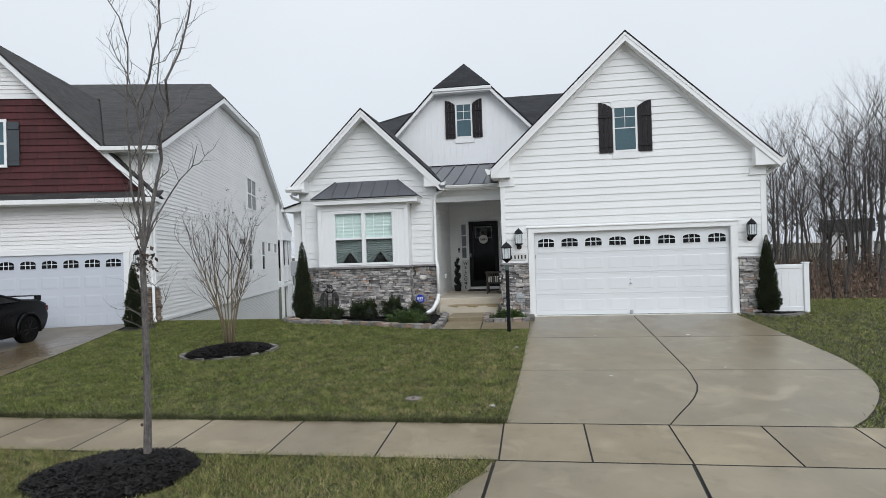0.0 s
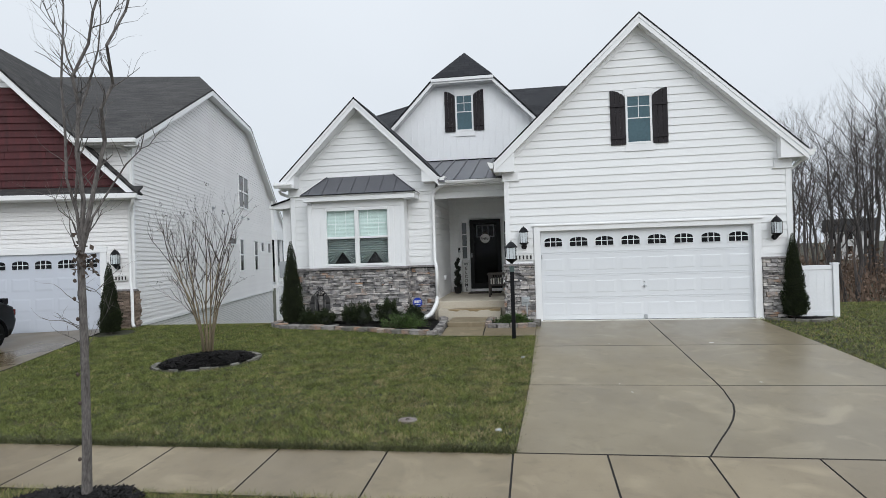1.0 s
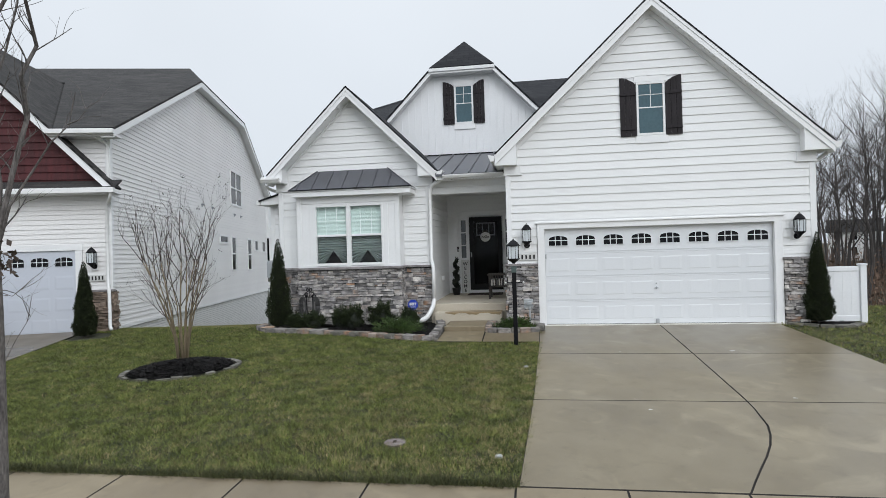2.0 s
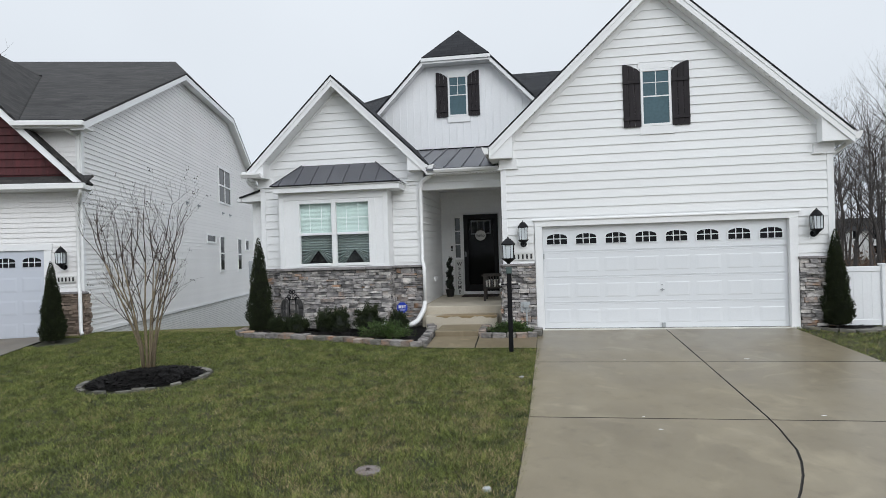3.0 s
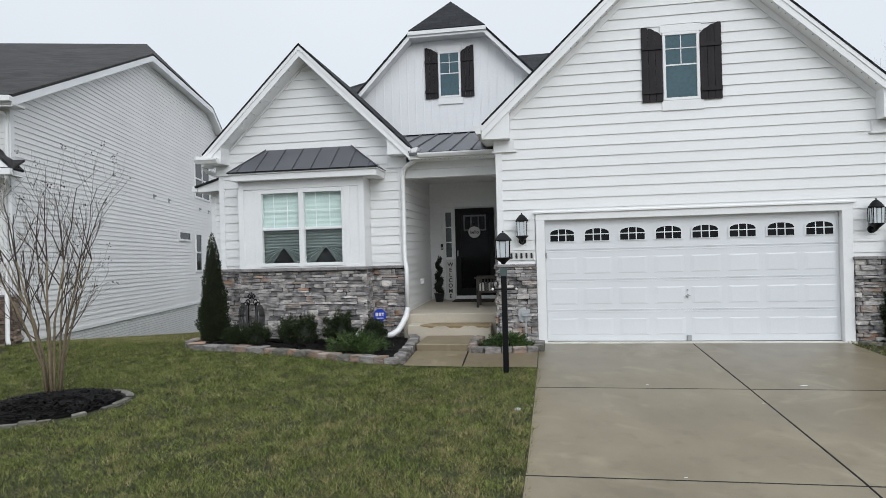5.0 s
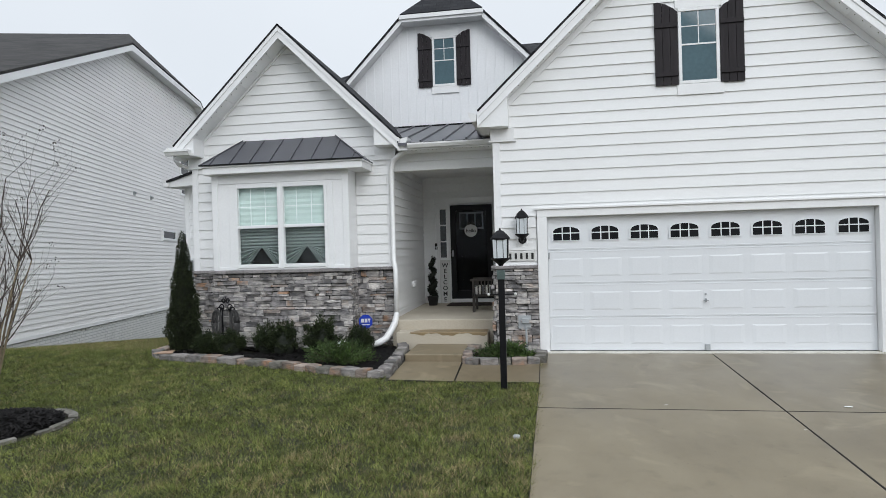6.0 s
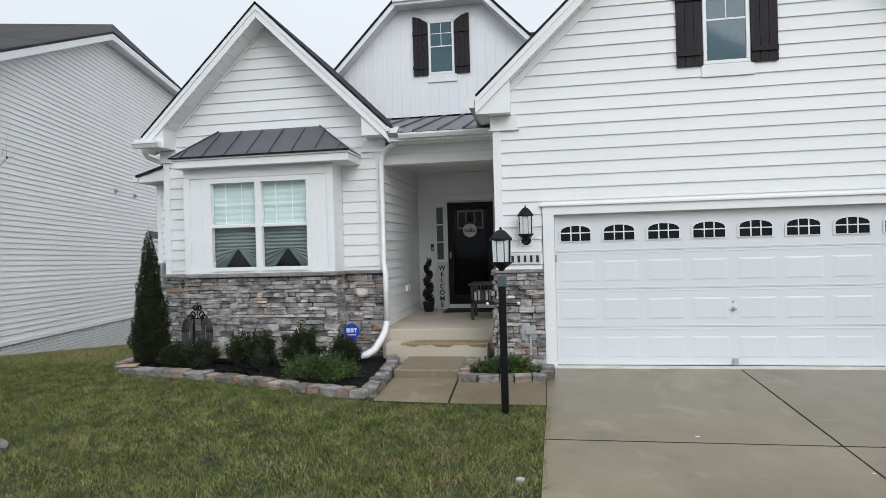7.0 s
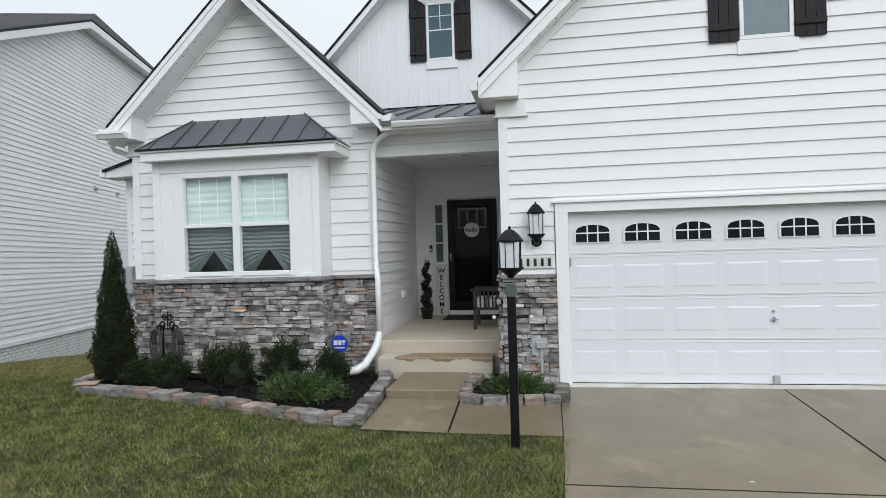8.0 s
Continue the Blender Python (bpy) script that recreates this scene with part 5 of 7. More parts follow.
tube(bm, [(0.2, -0.46, 3.42), (0.18, -0.42, 3.32), (0.02, -0.16, 3.2), (-0.06, -0.085, 3.08), (-0.06, -0.085, 1.2), (-0.02, -0.14, 1.02), (0.0, -0.175, 0.9), (0.0, -0.175, 0.12), (0.06, -0.24, 0.04)], 0.042, 8)
part("downspout", bm, M["downspout"], neigh, "white aluminium downspout", smooth=True)
boxes("downspout", M["downspout"], neigh, (-0.06, 0.01, -0.09, -0.01, 3.75, 4.75), bev=0.012)
bm = bmesh.new()
tube(bm, [(-0.22, -0.4, 4.88), (-0.2, -0.36, 4.82), (-0.06, -0.1, 4.7), (-0.03, -0.05, 4.6)], 0.04)
part("downspout_elbow", bm, M["downspout"], neigh)
ndrv = thing("neighbour_driveway", "wet tan concrete driveway of the next house", "driveway", kind="structure")
slab("slab", [(-16.6, -1.65), (-11.3, -0.32), (-10.95, -1.6), (-10.3, -4.0), (-9.85, -6.0), (-9.6, -8.07), (-15.6, -8.07)], M["drive_wet"], ndrv, lift=0.03)


# ---- entry ----
entry = boxes("front_door", M["black_door"], None, (-2.10, -1.98, PYB - 0.10, PYB - 0.03, 0.56, 2.68), (-1.27, -1.15, PYB - 0.10, PYB - 0.03, 0.56, 2.68), (-1.98, -1.27, PYB - 0.10, PYB - 0.03, 2.56, 2.68), (-1.98, -1.27, PYB - 0.10, PYB - 0.03, 0.56, 0.74), bev=0.006)
tagged(entry, "black full-view storm door with a round hello sign", "door")
p = boxes("storm_glass", M["storm_glass"], entry, (-1.99, -1.26, PYB - 0.075, PYB - 0.068, 0.73, 2.57))
p.visible_shadow = False
boxes("inner_door", M["black_door"], entry, (-2.06, -1.19, PYB - 0.02, PYB + 0.03, 0.56, 2.64))
boxes("door_light_frame", M["trim"], entry, (-1.90, -1.35, PYB - 0.035, PYB - 0.015, 2.13, 2.17), (-1.90, -1.35, PYB - 0.035, PYB - 0.015, 2.48, 2.52), *[(x - 0.016, x + 0.016, PYB - 0.035, PYB - 0.015, 2.17, 2.48) for x in (-1.884, -1.715, -1.535, -1.366)])
boxes("door_light", M["dark_pane"], entry, (-1.88, -1.37, PYB - 0.028, PYB - 0.019, 2.15, 2.50))
boxes("door_handle", M["grey_box"], entry, (-2.065, -2.035, PYB - 0.14, PYB - 0.10, 1.52, 1.66), bev=0.005)
for a, b in ((-2.42, -2.13), (-1.12, -0.83)):
    sl = boxes("sidelight", M["trim"], house, (a, a + 0.075, PYB - 0.04, PYB, 0.56, 2.72), (b - 0.075, b, PYB - 0.04, PYB, 0.56, 2.72), (a + 0.075, b - 0.075, PYB - 0.04, PYB, 0.56, 1.50), (a + 0.075, b - 0.075, PYB - 0.04, PYB, 2.60, 2.72), (a + 0.075, b - 0.075, PYB - 0.03, PYB, 1.85, 1.88), (a + 0.075, b - 0.075, PYB - 0.03, PYB, 2.22, 2.25), bev=0.003, label="white door sidelight with three panes")
    boxes("pane", M["side_pane"], sl, (a + 0.07, b - 0.07, PYB - 0.016, PYB - 0.002, 1.49, 2.61))
boxes("door_frame", M["trim"], house, (-2.135, -2.10, PYB - 0.06, PYB, 0.5, 2.74), (-1.15, -1.115, PYB - 0.06, PYB, 0.5, 2.74), (-2.46, -0.82, PYB - 0.05, PYB, 2.72, 2.86), (-2.10, -1.15, PYB - 0.11, PYB, 0.47, 0.56), bev=0.004)


def lettering(parent, text, size, at, mat, name="lettering"):
    cu = bpy.data.curves.new(name, "FONT")
    cu.body, cu.size, cu.align_x, cu.extrude, cu.offset = text, size, "CENTER", 0.002, size * 0.018
    tmp = bpy.data.objects.new("tmp", cu)
    me = bpy.data.meshes.new_from_object(tmp)
    bpy.data.objects.remove(tmp)
    me.materials.append(mat)
    ob = new(name, me)
    ob.parent = parent
    ob.matrix_basis = pose(*at, 90, 0, 0)
    return ob


hello = thing("hello_sign", "round white wooden hello sign with a bow on the door", "door sign", (-1.63, PYB - 0.11, 2.10))
bm = bmesh.new()
bmesh.ops.create_cone(bm, cap_ends=True, segments=28, radius1=0.145, radius2=0.145, depth=0.014, matrix=Matrix.Rotation(radians(90), 4, "X"))
part("disc", bm, M["sign_white"], hello)
lettering(hello, "hello", 0.115, (0, -0.009, -0.04), M["sign_black"])
bm = bmesh.new()
for a in (-1, 1):
    tube(bm, [(0, -0.015, 0.15), (a * 0.05, -0.03, 0.20), (a * 0.09, -0.02, 0.17), (0, -0.015, 0.15)], 0.014, 6)
    tube(bm, [(0, -0.015, 0.15), (a * 0.10, -0.02, 0.12)], 0.012, 6)
part("bow", bm, M["wicker"], hello)

ws = thing("welcome_sign", "tall white wooden welcome board leaning beside the door", "sign", (-2.24, 3.64, 0.47), 0)
bm = bmesh.new()
box(bm, -0.115, 0.115, -0.012, 0.012, 0, 0.98, 0.004)
bmesh.ops.rotate(bm, verts=bm.verts[:], cent=(0, 0, 0), matrix=Matrix.Rotation(radians(-4), 3, "X"))
part("board", bm, M["sign_white"], ws)
for i, ch in enumerate("WELCOME"):
    z = 0.86 - i * 0.128
    lettering(ws, ch, 0.135, (0, -0.014 + 0.0699 * z - 0.004, z - 0.05), M["sign_black"], "letter")

topi = thing("spiral_topiary", "dark green spiral topiary in a pot by the door", "topiary", (-2.45, 3.2, 0.468))
bm = bmesh.new()
lathe(bm, [(0.09, 0), (0.12, 0.16), (0.13, 0.18), (0.11, 0.18)])
part("pot", bm, M["sign_black"], topi, smooth=True)


def leaf_cloud(name, pts, nrm, size, mat, parent, seed, aspect=0.5, curl=0.35):
    """Many small leaves: a bent diamond at each point, turned about its outward direction."""
    rng = np.random.default_rng(seed)
    n = len(pts)
    pts, nrm = np.asarray(pts, float), np.asarray(nrm, float)
    d = nrm + rng.normal(0, 0.55, (n, 3))
    d /= np.linalg.norm(d, axis=1)[:, None]
    w = np.cross(d, rng.normal(0, 1, (n, 3)))
    w /= np.linalg.norm(w, axis=1)[:, None] + 1e-9
    up = np.cross(w, d)
    s = size * rng.uniform(0.6, 1.3, n)[:, None]
    v = np.stack([pts, pts + d * s * 0.5 + w * s * aspect * 0.5 + up * s * curl * 0.2, pts + d * s, pts + d * s * 0.5 - w * s * aspect * 0.5 + up * s * curl * 0.2], 1).reshape(-1, 3)
    me = bpy.data.meshes.new(name)
    me.vertices.add(4 * n), me.loops.add(4 * n), me.polygons.add(n)
    me.vertices.foreach_set("co", v.ravel())
    me.loops.foreach_set("vertex_index", np.arange(4 * n, dtype=np.int32))
    me.polygons.foreach_set("loop_start", np.arange(0, 4 * n, 4, dtype=np.int32))
    me.polygons.foreach_set("loop_total", np.full(n, 4, dtype=np.int32))
    me.update(calc_edges=True)
    me.materials.append(mat)
    ob = new(name, me)
    ob.parent = parent
    return ob


M["arb"] = material("arborvitae_green", (0.028, 0.036, 0.013), 0.75, 0.3, 4, 30, island=0.7, dark=(0.010, 0.016, 0.007), spec=0.25)
# shrub cores: shade between leaves put into a darker green; also the topiary's green
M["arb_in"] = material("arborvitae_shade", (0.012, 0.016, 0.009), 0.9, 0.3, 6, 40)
M["box_leaf"] = material("boxwood_green", (0.030, 0.038, 0.013), 0.65, 0.3, 4, 30, island=0.7, spec=0.25, dark=(0.011, 0.020, 0.009))
M["juniper"] = material("juniper_green", (0.072, 0.118, 0.030), 0.6, 0.3, 4, 30, island=0.6, dark=(0.018, 0.034, 0.013), spec=0.3)
M["twig"] = material("brown_twig", (0.09, 0.065, 0.05), 0.85, 0.3, 8, 60)
M["bark"] = material("grey_bark", (0.15, 0.135, 0.125), 0.9, 0.3, 9, 30, bump=1.0, dark=(0.035, 0.030, 0.028), stretch=(3, 3, 0.8))
M["crape"] = material("tan_crape_bark", (0.215, 0.170, 0.105), 0.8, 0.3, 6, 40, bump=0.4, dark=(0.085, 0.064, 0.042), stretch=(3, 3, 0.6))
M["far_bark"] = material("woods_bark", (0.070, 0.061, 0.057), 0.9, 0.3, 1, 10, dark=(0.030, 0.026, 0.024), rand=0.4)
M["crape_twig"] = material("dark_crape_twig", (0.075, 0.054, 0.042), 0.85, 0.3, 8, 60)
M["seed"] = material("dry_seed_head", (0.035, 0.026, 0.02), 0.9, 0.3, 6, 40)

rng = np.random.default_rng(5)
a = np.linspace(0, 2 * math.pi * 3.2, 1500)
h = a / a[-1]
rr = 0.13 * (1 - 0.65 * h)
base = np.stack([0.035 * np.cos(a), 0.035 * np.sin(a), 0.2 + 0.75 * h], 1)
off = rng.normal(0, 1, (1500, 3))
off /= np.linalg.norm(off, axis=1)[:, None]
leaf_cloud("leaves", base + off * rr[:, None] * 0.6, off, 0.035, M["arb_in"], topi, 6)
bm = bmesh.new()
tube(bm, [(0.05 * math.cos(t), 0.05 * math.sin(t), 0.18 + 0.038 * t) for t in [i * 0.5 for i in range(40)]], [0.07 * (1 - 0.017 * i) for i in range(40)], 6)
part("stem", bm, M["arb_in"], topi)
topi.scale = (1.0, 1.0, 1.1)

bench = thing("porch_bench", "dark slatted armchair bench with a striped seat cushion", "bench", (-1.12, 1.95, 0.468), -90)
for x0, x1, y0, y1, z0, z1, nm in ((-0.36, -0.31, -0.30, -0.25, 0, 0.62, "leg"), (0.18, 0.23, -0.30, -0.25, 0, 0.62, "leg"), (-0.36, -0.31, 0.25, 0.30, 0, 0.90, "leg"), (0.18, 0.23, 0.25, 0.30, 0, 0.90, "leg"), (-0.37, -0.30, -0.34, 0.30, 0.60, 0.64, "armrest"), (0.17, 0.24, -0.34, 0.30, 0.60, 0.64, "armrest"), (-0.34, 0.21, -0.28, 0.28, 0.30, 0.34, "seat"), (-0.36, 0.23, 0.26, 0.30, 0.84, 0.90, "top_rail"), (-0.36, 0.23, -0.30, -0.26, 0.30, 0.37, "front_rail")):
    boxes(nm, M["wicker"], bench, (x0, x1, y0, y1, z0, z1), bev=0.006)
for i in range(7):
    y = -0.20 + 0.065 * i
    boxes("side_slat", M["wicker"], bench, (0.195, 0.215, y, y + 0.025, 0.34, 0.60))
for i in range(8):
    x = -0.30 + 0.065 * i
    boxes("back_slat", M["wicker"], bench, (x, x + 0.025, 0.27, 0.29, 0.34, 0.84))
for i in range(10):
    y = -0.30 + 0.056 * i
    boxes("cushion_stripe", M["cushion" if i % 3 else "cushion_grey"], bench, (-0.31, 0.185, y, y + 0.056, 0.34, 0.49), bev=0.01)
bm = bmesh.new()
box(bm, -0.18, 0.2, 0.08, 0.2, 0.42, 0.84, 0.05)
bmesh.ops.rotate(bm, verts=bm.verts[:], cent=(0, 0.14, 0.42), matrix=Matrix.Rotation(radians(-14), 3, "X"))
part("pillow", bm, M["pillow"], bench)

bm = bmesh.new()
box(bm, -2.12, -1.15, 2.95, 3.62, 0.4685, 0.485, 0.004)
tagged(part("door_mat", bm, M["mat"]), "dark brown door mat on the porch", "door mat")
bm = bmesh.new()
box(bm, -2.475, -2.415, PYB - 0.045, PYB - 0.012, 1.69, 1.83, 0.006)
db = tagged(part("doorbell", bm, M["sign_black"]), "black video doorbell beside the door", "doorbell")
boxes("button", M["frost"], db, (-2.46, -2.43, PYB - 0.05, PYB - 0.044, 1.71, 1.76))
for y in (2.45, 2.62):
    bm = bmesh.new()
    box(bm, LX1 + 0.01, LX1 + 0.06, y - 0.05, y + 0.05, 0.93, 1.05, 0.008)
    tagged(part("outlet_cover", bm, M["pvc"]), "white outdoor outlet cover on vinyl siding", "outlet", group="porch outlets")
bm = bmesh.new()
bmesh.ops.create_cone(bm, cap_ends=True, segments=20, radius1=0.09, radius2=0.07, depth=0.02, matrix=Matrix.Translation((-1.57, 2.45, 3.322)))
tagged(part("ceiling_light", bm, M["soffit"]), "flush white light in the porch ceiling, unlit", "light")

# downspouts of the main house
bm = bmesh.new()
tube(bm, [(-2.38, 0.62, 3.57), (-2.40, 0.64, 3.50), (-2.46, 0.69, 3.44), (-2.57, 0.76, 3.40), (-2.66, 0.81, 3.35), (-2.71, 0.83, 3.27), (-2.73, 0.83, 3.15), (-2.73, 0.83, 3.0), (-2.73, 0.83, 1.52), (-2.69, 0.74, 1.42), (-2.67, 0.70, 1.34), (-2.67, 0.70, 0.55)], 0.046, 8)
dsp = part("downspout", bm, M["downspout"], house, "white aluminium downspout", smooth=True)
pts = [(-2.67, 0.70, 0.58), (-2.69, 0.62, 0.42), (-2.74, 0.50, 0.29), (-2.80, 0.38, 0.18), (-2.90, 0.30, 0.12), (-3.04, 0.26, 0.10), (-3.25, 0.25, 0.10), (-3.5, 0.27, 0.10), (-3.75, 0.3, 0.09)]
dense = []
for p, q in zip(pts, pts[1:]):
    k = max(2, int((Vector(q) - Vector(p)).length / 0.013))
    dense += [tuple(Vector(p).lerp(Vector(q), i / k)) for i in range(k)]
bm = bmesh.new()
tube(bm, dense, [0.05 + min(i / 12, 1) * (0.012 if i % 2 else 0.001) for i in range(len(dense))], 10)
part("drain_hose", bm, M["downspout"], dsp, "white corrugated drain extension", smooth=True)
bm = bmesh.new()
tube(bm, [(5.95, 0.0, 3.68), (5.92, 0.05, 3.60), (5.75, 0.12, 3.45), (5.66, 0.14, 3.36), (5.66, 0.14, 0.1)], 0.04, 8)
part("downspout", bm, M["downspout"], house, smooth=True)
bm = bmesh.new()
tube(bm, [(-6.93, 0.75, 3.55), (-6.9, 0.8, 3.46), (-6.75, 1.0, 3.38), (-6.72, 1.05, 3.3), (-6.72, 1.1, 0.1)], 0.04, 8)
part("downspout", bm, M["downspout"], house, smooth=True)


# ---- lanterns and lamp post ----
def lantern_parts(root, z0, w, h):
    """A tapered four-sided lantern: dished base, frosted sides, bars and a hipped roof with a finial; w is half its width."""
    bm = bmesh.new()
    lathe(bm, [(w * 0.22, z0 - h * 0.22), (w * 0.35, z0 - h * 0.16), (w * 0.95, z0 - h * 0.03), (w * 1.1, z0), (w * 1.1, z0 + h * 0.03)], 20)
    part("base_cup", bm, M["dark_metal"], root, smooth=False)
    bm = bmesh.new()
    lathe(bm, [(w * 0.78, z0 + h * 0.03), (w * 0.84, z0 + h * 0.62)], square=True)
    part("lamp_glass", bm, M["frost"], root, "frosted white lamp glass")
    for sx in (-1, 1):
        for sy in (-1, 1):
            bm = bmesh.new()
            tube(bm, [(sx * w * 0.8, sy * w * 0.8, z0 + h * 0.02), (sx * w * 0.86, sy * w * 0.86, z0 + h * 0.63)], w * 0.075, 4)
            part("bar", bm, M["dark_metal"], root)
    for k in (-0.35, 0.35):
        for ax in (0, 1):
            for sg in (-1, 1):
                bm = bmesh.new()
                q = [(k * w, sg * w * 0.81, z0 + h * 0.03), (k * w, sg * w * 0.87, z0 + h * 0.62)]
                if ax:
                    q = [(b, a, c) for a, b, c in q]
                tube(bm, q, w * 0.045, 4)
                part("bar", bm, M["dark_metal"], root)
    bm = bmesh.new()
    lathe(bm, [(w * 0.9, z0 + h * 0.60), (w * 1.12, z0 + h * 0.62), (w * 1.12, z0 + h * 0.66), (w * 0.78, z0 + h * 0.78), (w * 0.42, z0 + h * 0.88), (w * 0.12, z0 + h * 0.92)], 20)
    part("roof", bm, M["dark_metal"], root)
    bm = bmesh.new()
    bmesh.ops.create_icosphere(bm, subdivisions=2, radius=w * 0.13, matrix=Matrix.Translation((0, 0, z0 + h * 0.95)))
    part("finial", bm, M["dark_metal"], root, smooth=True)


def wall_lantern(loc, rz=0.0):
    root = thing("wall_lantern", "dark metal wall lantern with frosted glass on white siding", "lantern", loc, rz, group="wall lanterns")
    lantern_parts(root, 0.0, 0.10, 0.42)
    bm = bmesh.new()
    bmesh.ops.create_cone(bm, cap_ends=True, segments=20, radius1=0.075, radius2=0.055, depth=0.04, matrix=Matrix.Translation((0, 0.14, -0.08)) @ Matrix.Rotation(radians(90), 4, "X"))
    tube(bm, [(0, 0.13, -0.08), (0, 0.06, -0.10), (0, 0.0, -0.07)], 0.03, 8)
    part("bracket", bm, M["dark_metal"], root)
    boxes("mount_block", M["trim"], root, (-0.08, 0.08, 0.145, 0.162, -0.17, 0.02), bev=0.006)
    return root


wall_lantern((-0.395, -0.165, 1.90))
wall_lantern((5.235, -0.165, 1.93))
wall_lantern(by_neighbour(-0.38, -0.185, 1.70), NROT)

lp = thing("lamp_post", "black square lamp post with frosted lantern and ladder bar", "lamp post", (-0.63, -2.05, gz(-0.63, -2.05)))
boxes("post", M["dark_metal"], lp, (-0.04, 0.04, -0.04, 0.04, -0.15, 1.50), bev=0.004)
boxes("collar", M["green_metal"], lp, (-0.05, 0.05, -0.05, 0.05, 1.40, 1.52), bev=0.006, label="weathered green-grey collar")
bm = bmesh.new()
tube(bm, [(-0.16, 0, 1.21), (0.17, 0, 1.21)], 0.009, 8)
part("ladder_bar", bm, M["dark_metal"], lp)
for x in (-0.165, 0.175):
    bm = bmesh.new()
    bmesh.ops.create_icosphere(bm, subdivisions=2, radius=0.02, matrix=Matrix.Translation((x, 0, 1.21)))
    part("bar_knob", bm, M["sign_white"], lp, smooth=True)
lantern_parts(lp, 1.66, 0.112, 0.40)


# house numbers as plain bars on a white plate
def number_plate(loc, w, n, rz=0):
    root = thing("number_plate", "white house number plate with dark characters", "number plate", loc, rz)
    boxes("plate", M["sign_white"], root, (-w / 2, w / 2, -0.012, 0, 0, 0.15), bev=0.003)
    for i in range(n):
        x = -w / 2 + w * (i + 0.5) / n
        boxes("bar", M["sign_black"], root, (x - 0.018, x + 0.018, -0.017, -0.011, 0.03, 0.125))


number_plate((-0.42, -0.022, 1.48), 0.44, 5)
number_plate(by_neighbour(-0.36, -0.03, 1.25), 0.40, 5, NROT)

ob = thing("outlet_box", "grey outdoor outlet box with conduit on stone", "outlet box", (-0.385, -0.095, 0.42))
boxes("box", M["grey_box"], ob, (-0.11, 0.09, 0, 0.03, -0.02, 0.19), (-0.05, 0.06, -0.05, 0.0, 0.07, 0.15), bev=0.006)
boxes("conduit", M["grey_box"], ob, (-0.002, 0.03, -0.03, 0.0, -0.45, 0.07), bev=0.004)
mb = thing("meter_box", "grey electric meter box on vinyl siding", "meter box", (SX + 0.02, SY - 0.022, 1.16))
boxes("box", M["grey_box"], mb, (-0.12, 0.11, -0.12, 0.0, 0, 0.46), (-0.13, 0.12, -0.135, -0.12, 0.02, 0.44), bev=0.008)
bm = bmesh.new()
tube(bm, [(-0.03, -0.05, 0.0), (-0.03, -0.05, -1.3)], 0.03)
part("conduit", bm, M["grey_box"], mb)

# ---- planting beds ----


M["edge_dim"] = stone_material("mossy_edging_stone", (0.26, 0.245, 0.215), (0.11, 0.105, 0.085), (0.22, 0.19, 0.13), 0.60, 0.2)


def edging(root, line, seed, w=0.22, h=0.125, red=0.16, double=False, deep=0.17, key="edge_stone", gaps=0.0):
    """Tumbled blocks laid end to end along a line in plan."""
    rnd = random.Random(seed)
    pts = [Vector((x, y, 0)) for x, y in line]
    lens = [(b - a).length for a, b in zip(pts, pts[1:])]
    total, s = sum(lens), 0.0

    def at(s):
        for a, b, l in zip(pts, pts[1:], lens):
            if s <= l:
                return a.lerp(b, s / l)
            s -= l
        return pts[-1]
    while s < total - 0.06:
        w1 = min(w * rnd.uniform(0.7, 1.3), total - s)
        p, q = at(s), at(s + w1)
        if rnd.random() < gaps:
            s += w1
            continue
        c = (p + q) / 2
        for lay in range(2 if double else 1):
            me = ROUND[rnd.randrange(8)].copy()
            me.materials.append(M["edge_red" if rnd.random() < red else ("edge_dim" if rnd.random() < 0.3 else key)])
            ob = new("edging_stone", me)
            ob.parent = root
            ob.matrix_basis = Matrix.LocRotScale((c.x, c.y, gz(c.x, c.y) + h * 0.42 + lay * h * 0.9 - (0.03 if double else 0) + rnd.uniform(-0.008, 0.008)), Euler((rnd.uniform(-0.08, 0.08), rnd.uniform(-0.06, 0.06), math.atan2(q.y - p.y, q.x - p.x) + rnd.uniform(-0.09, 0.09))), ((q - p).length * 0.955, deep * rnd.uniform(0.85, 1.15), h * rnd.uniform(0.88, 1.08)))
        s += w1


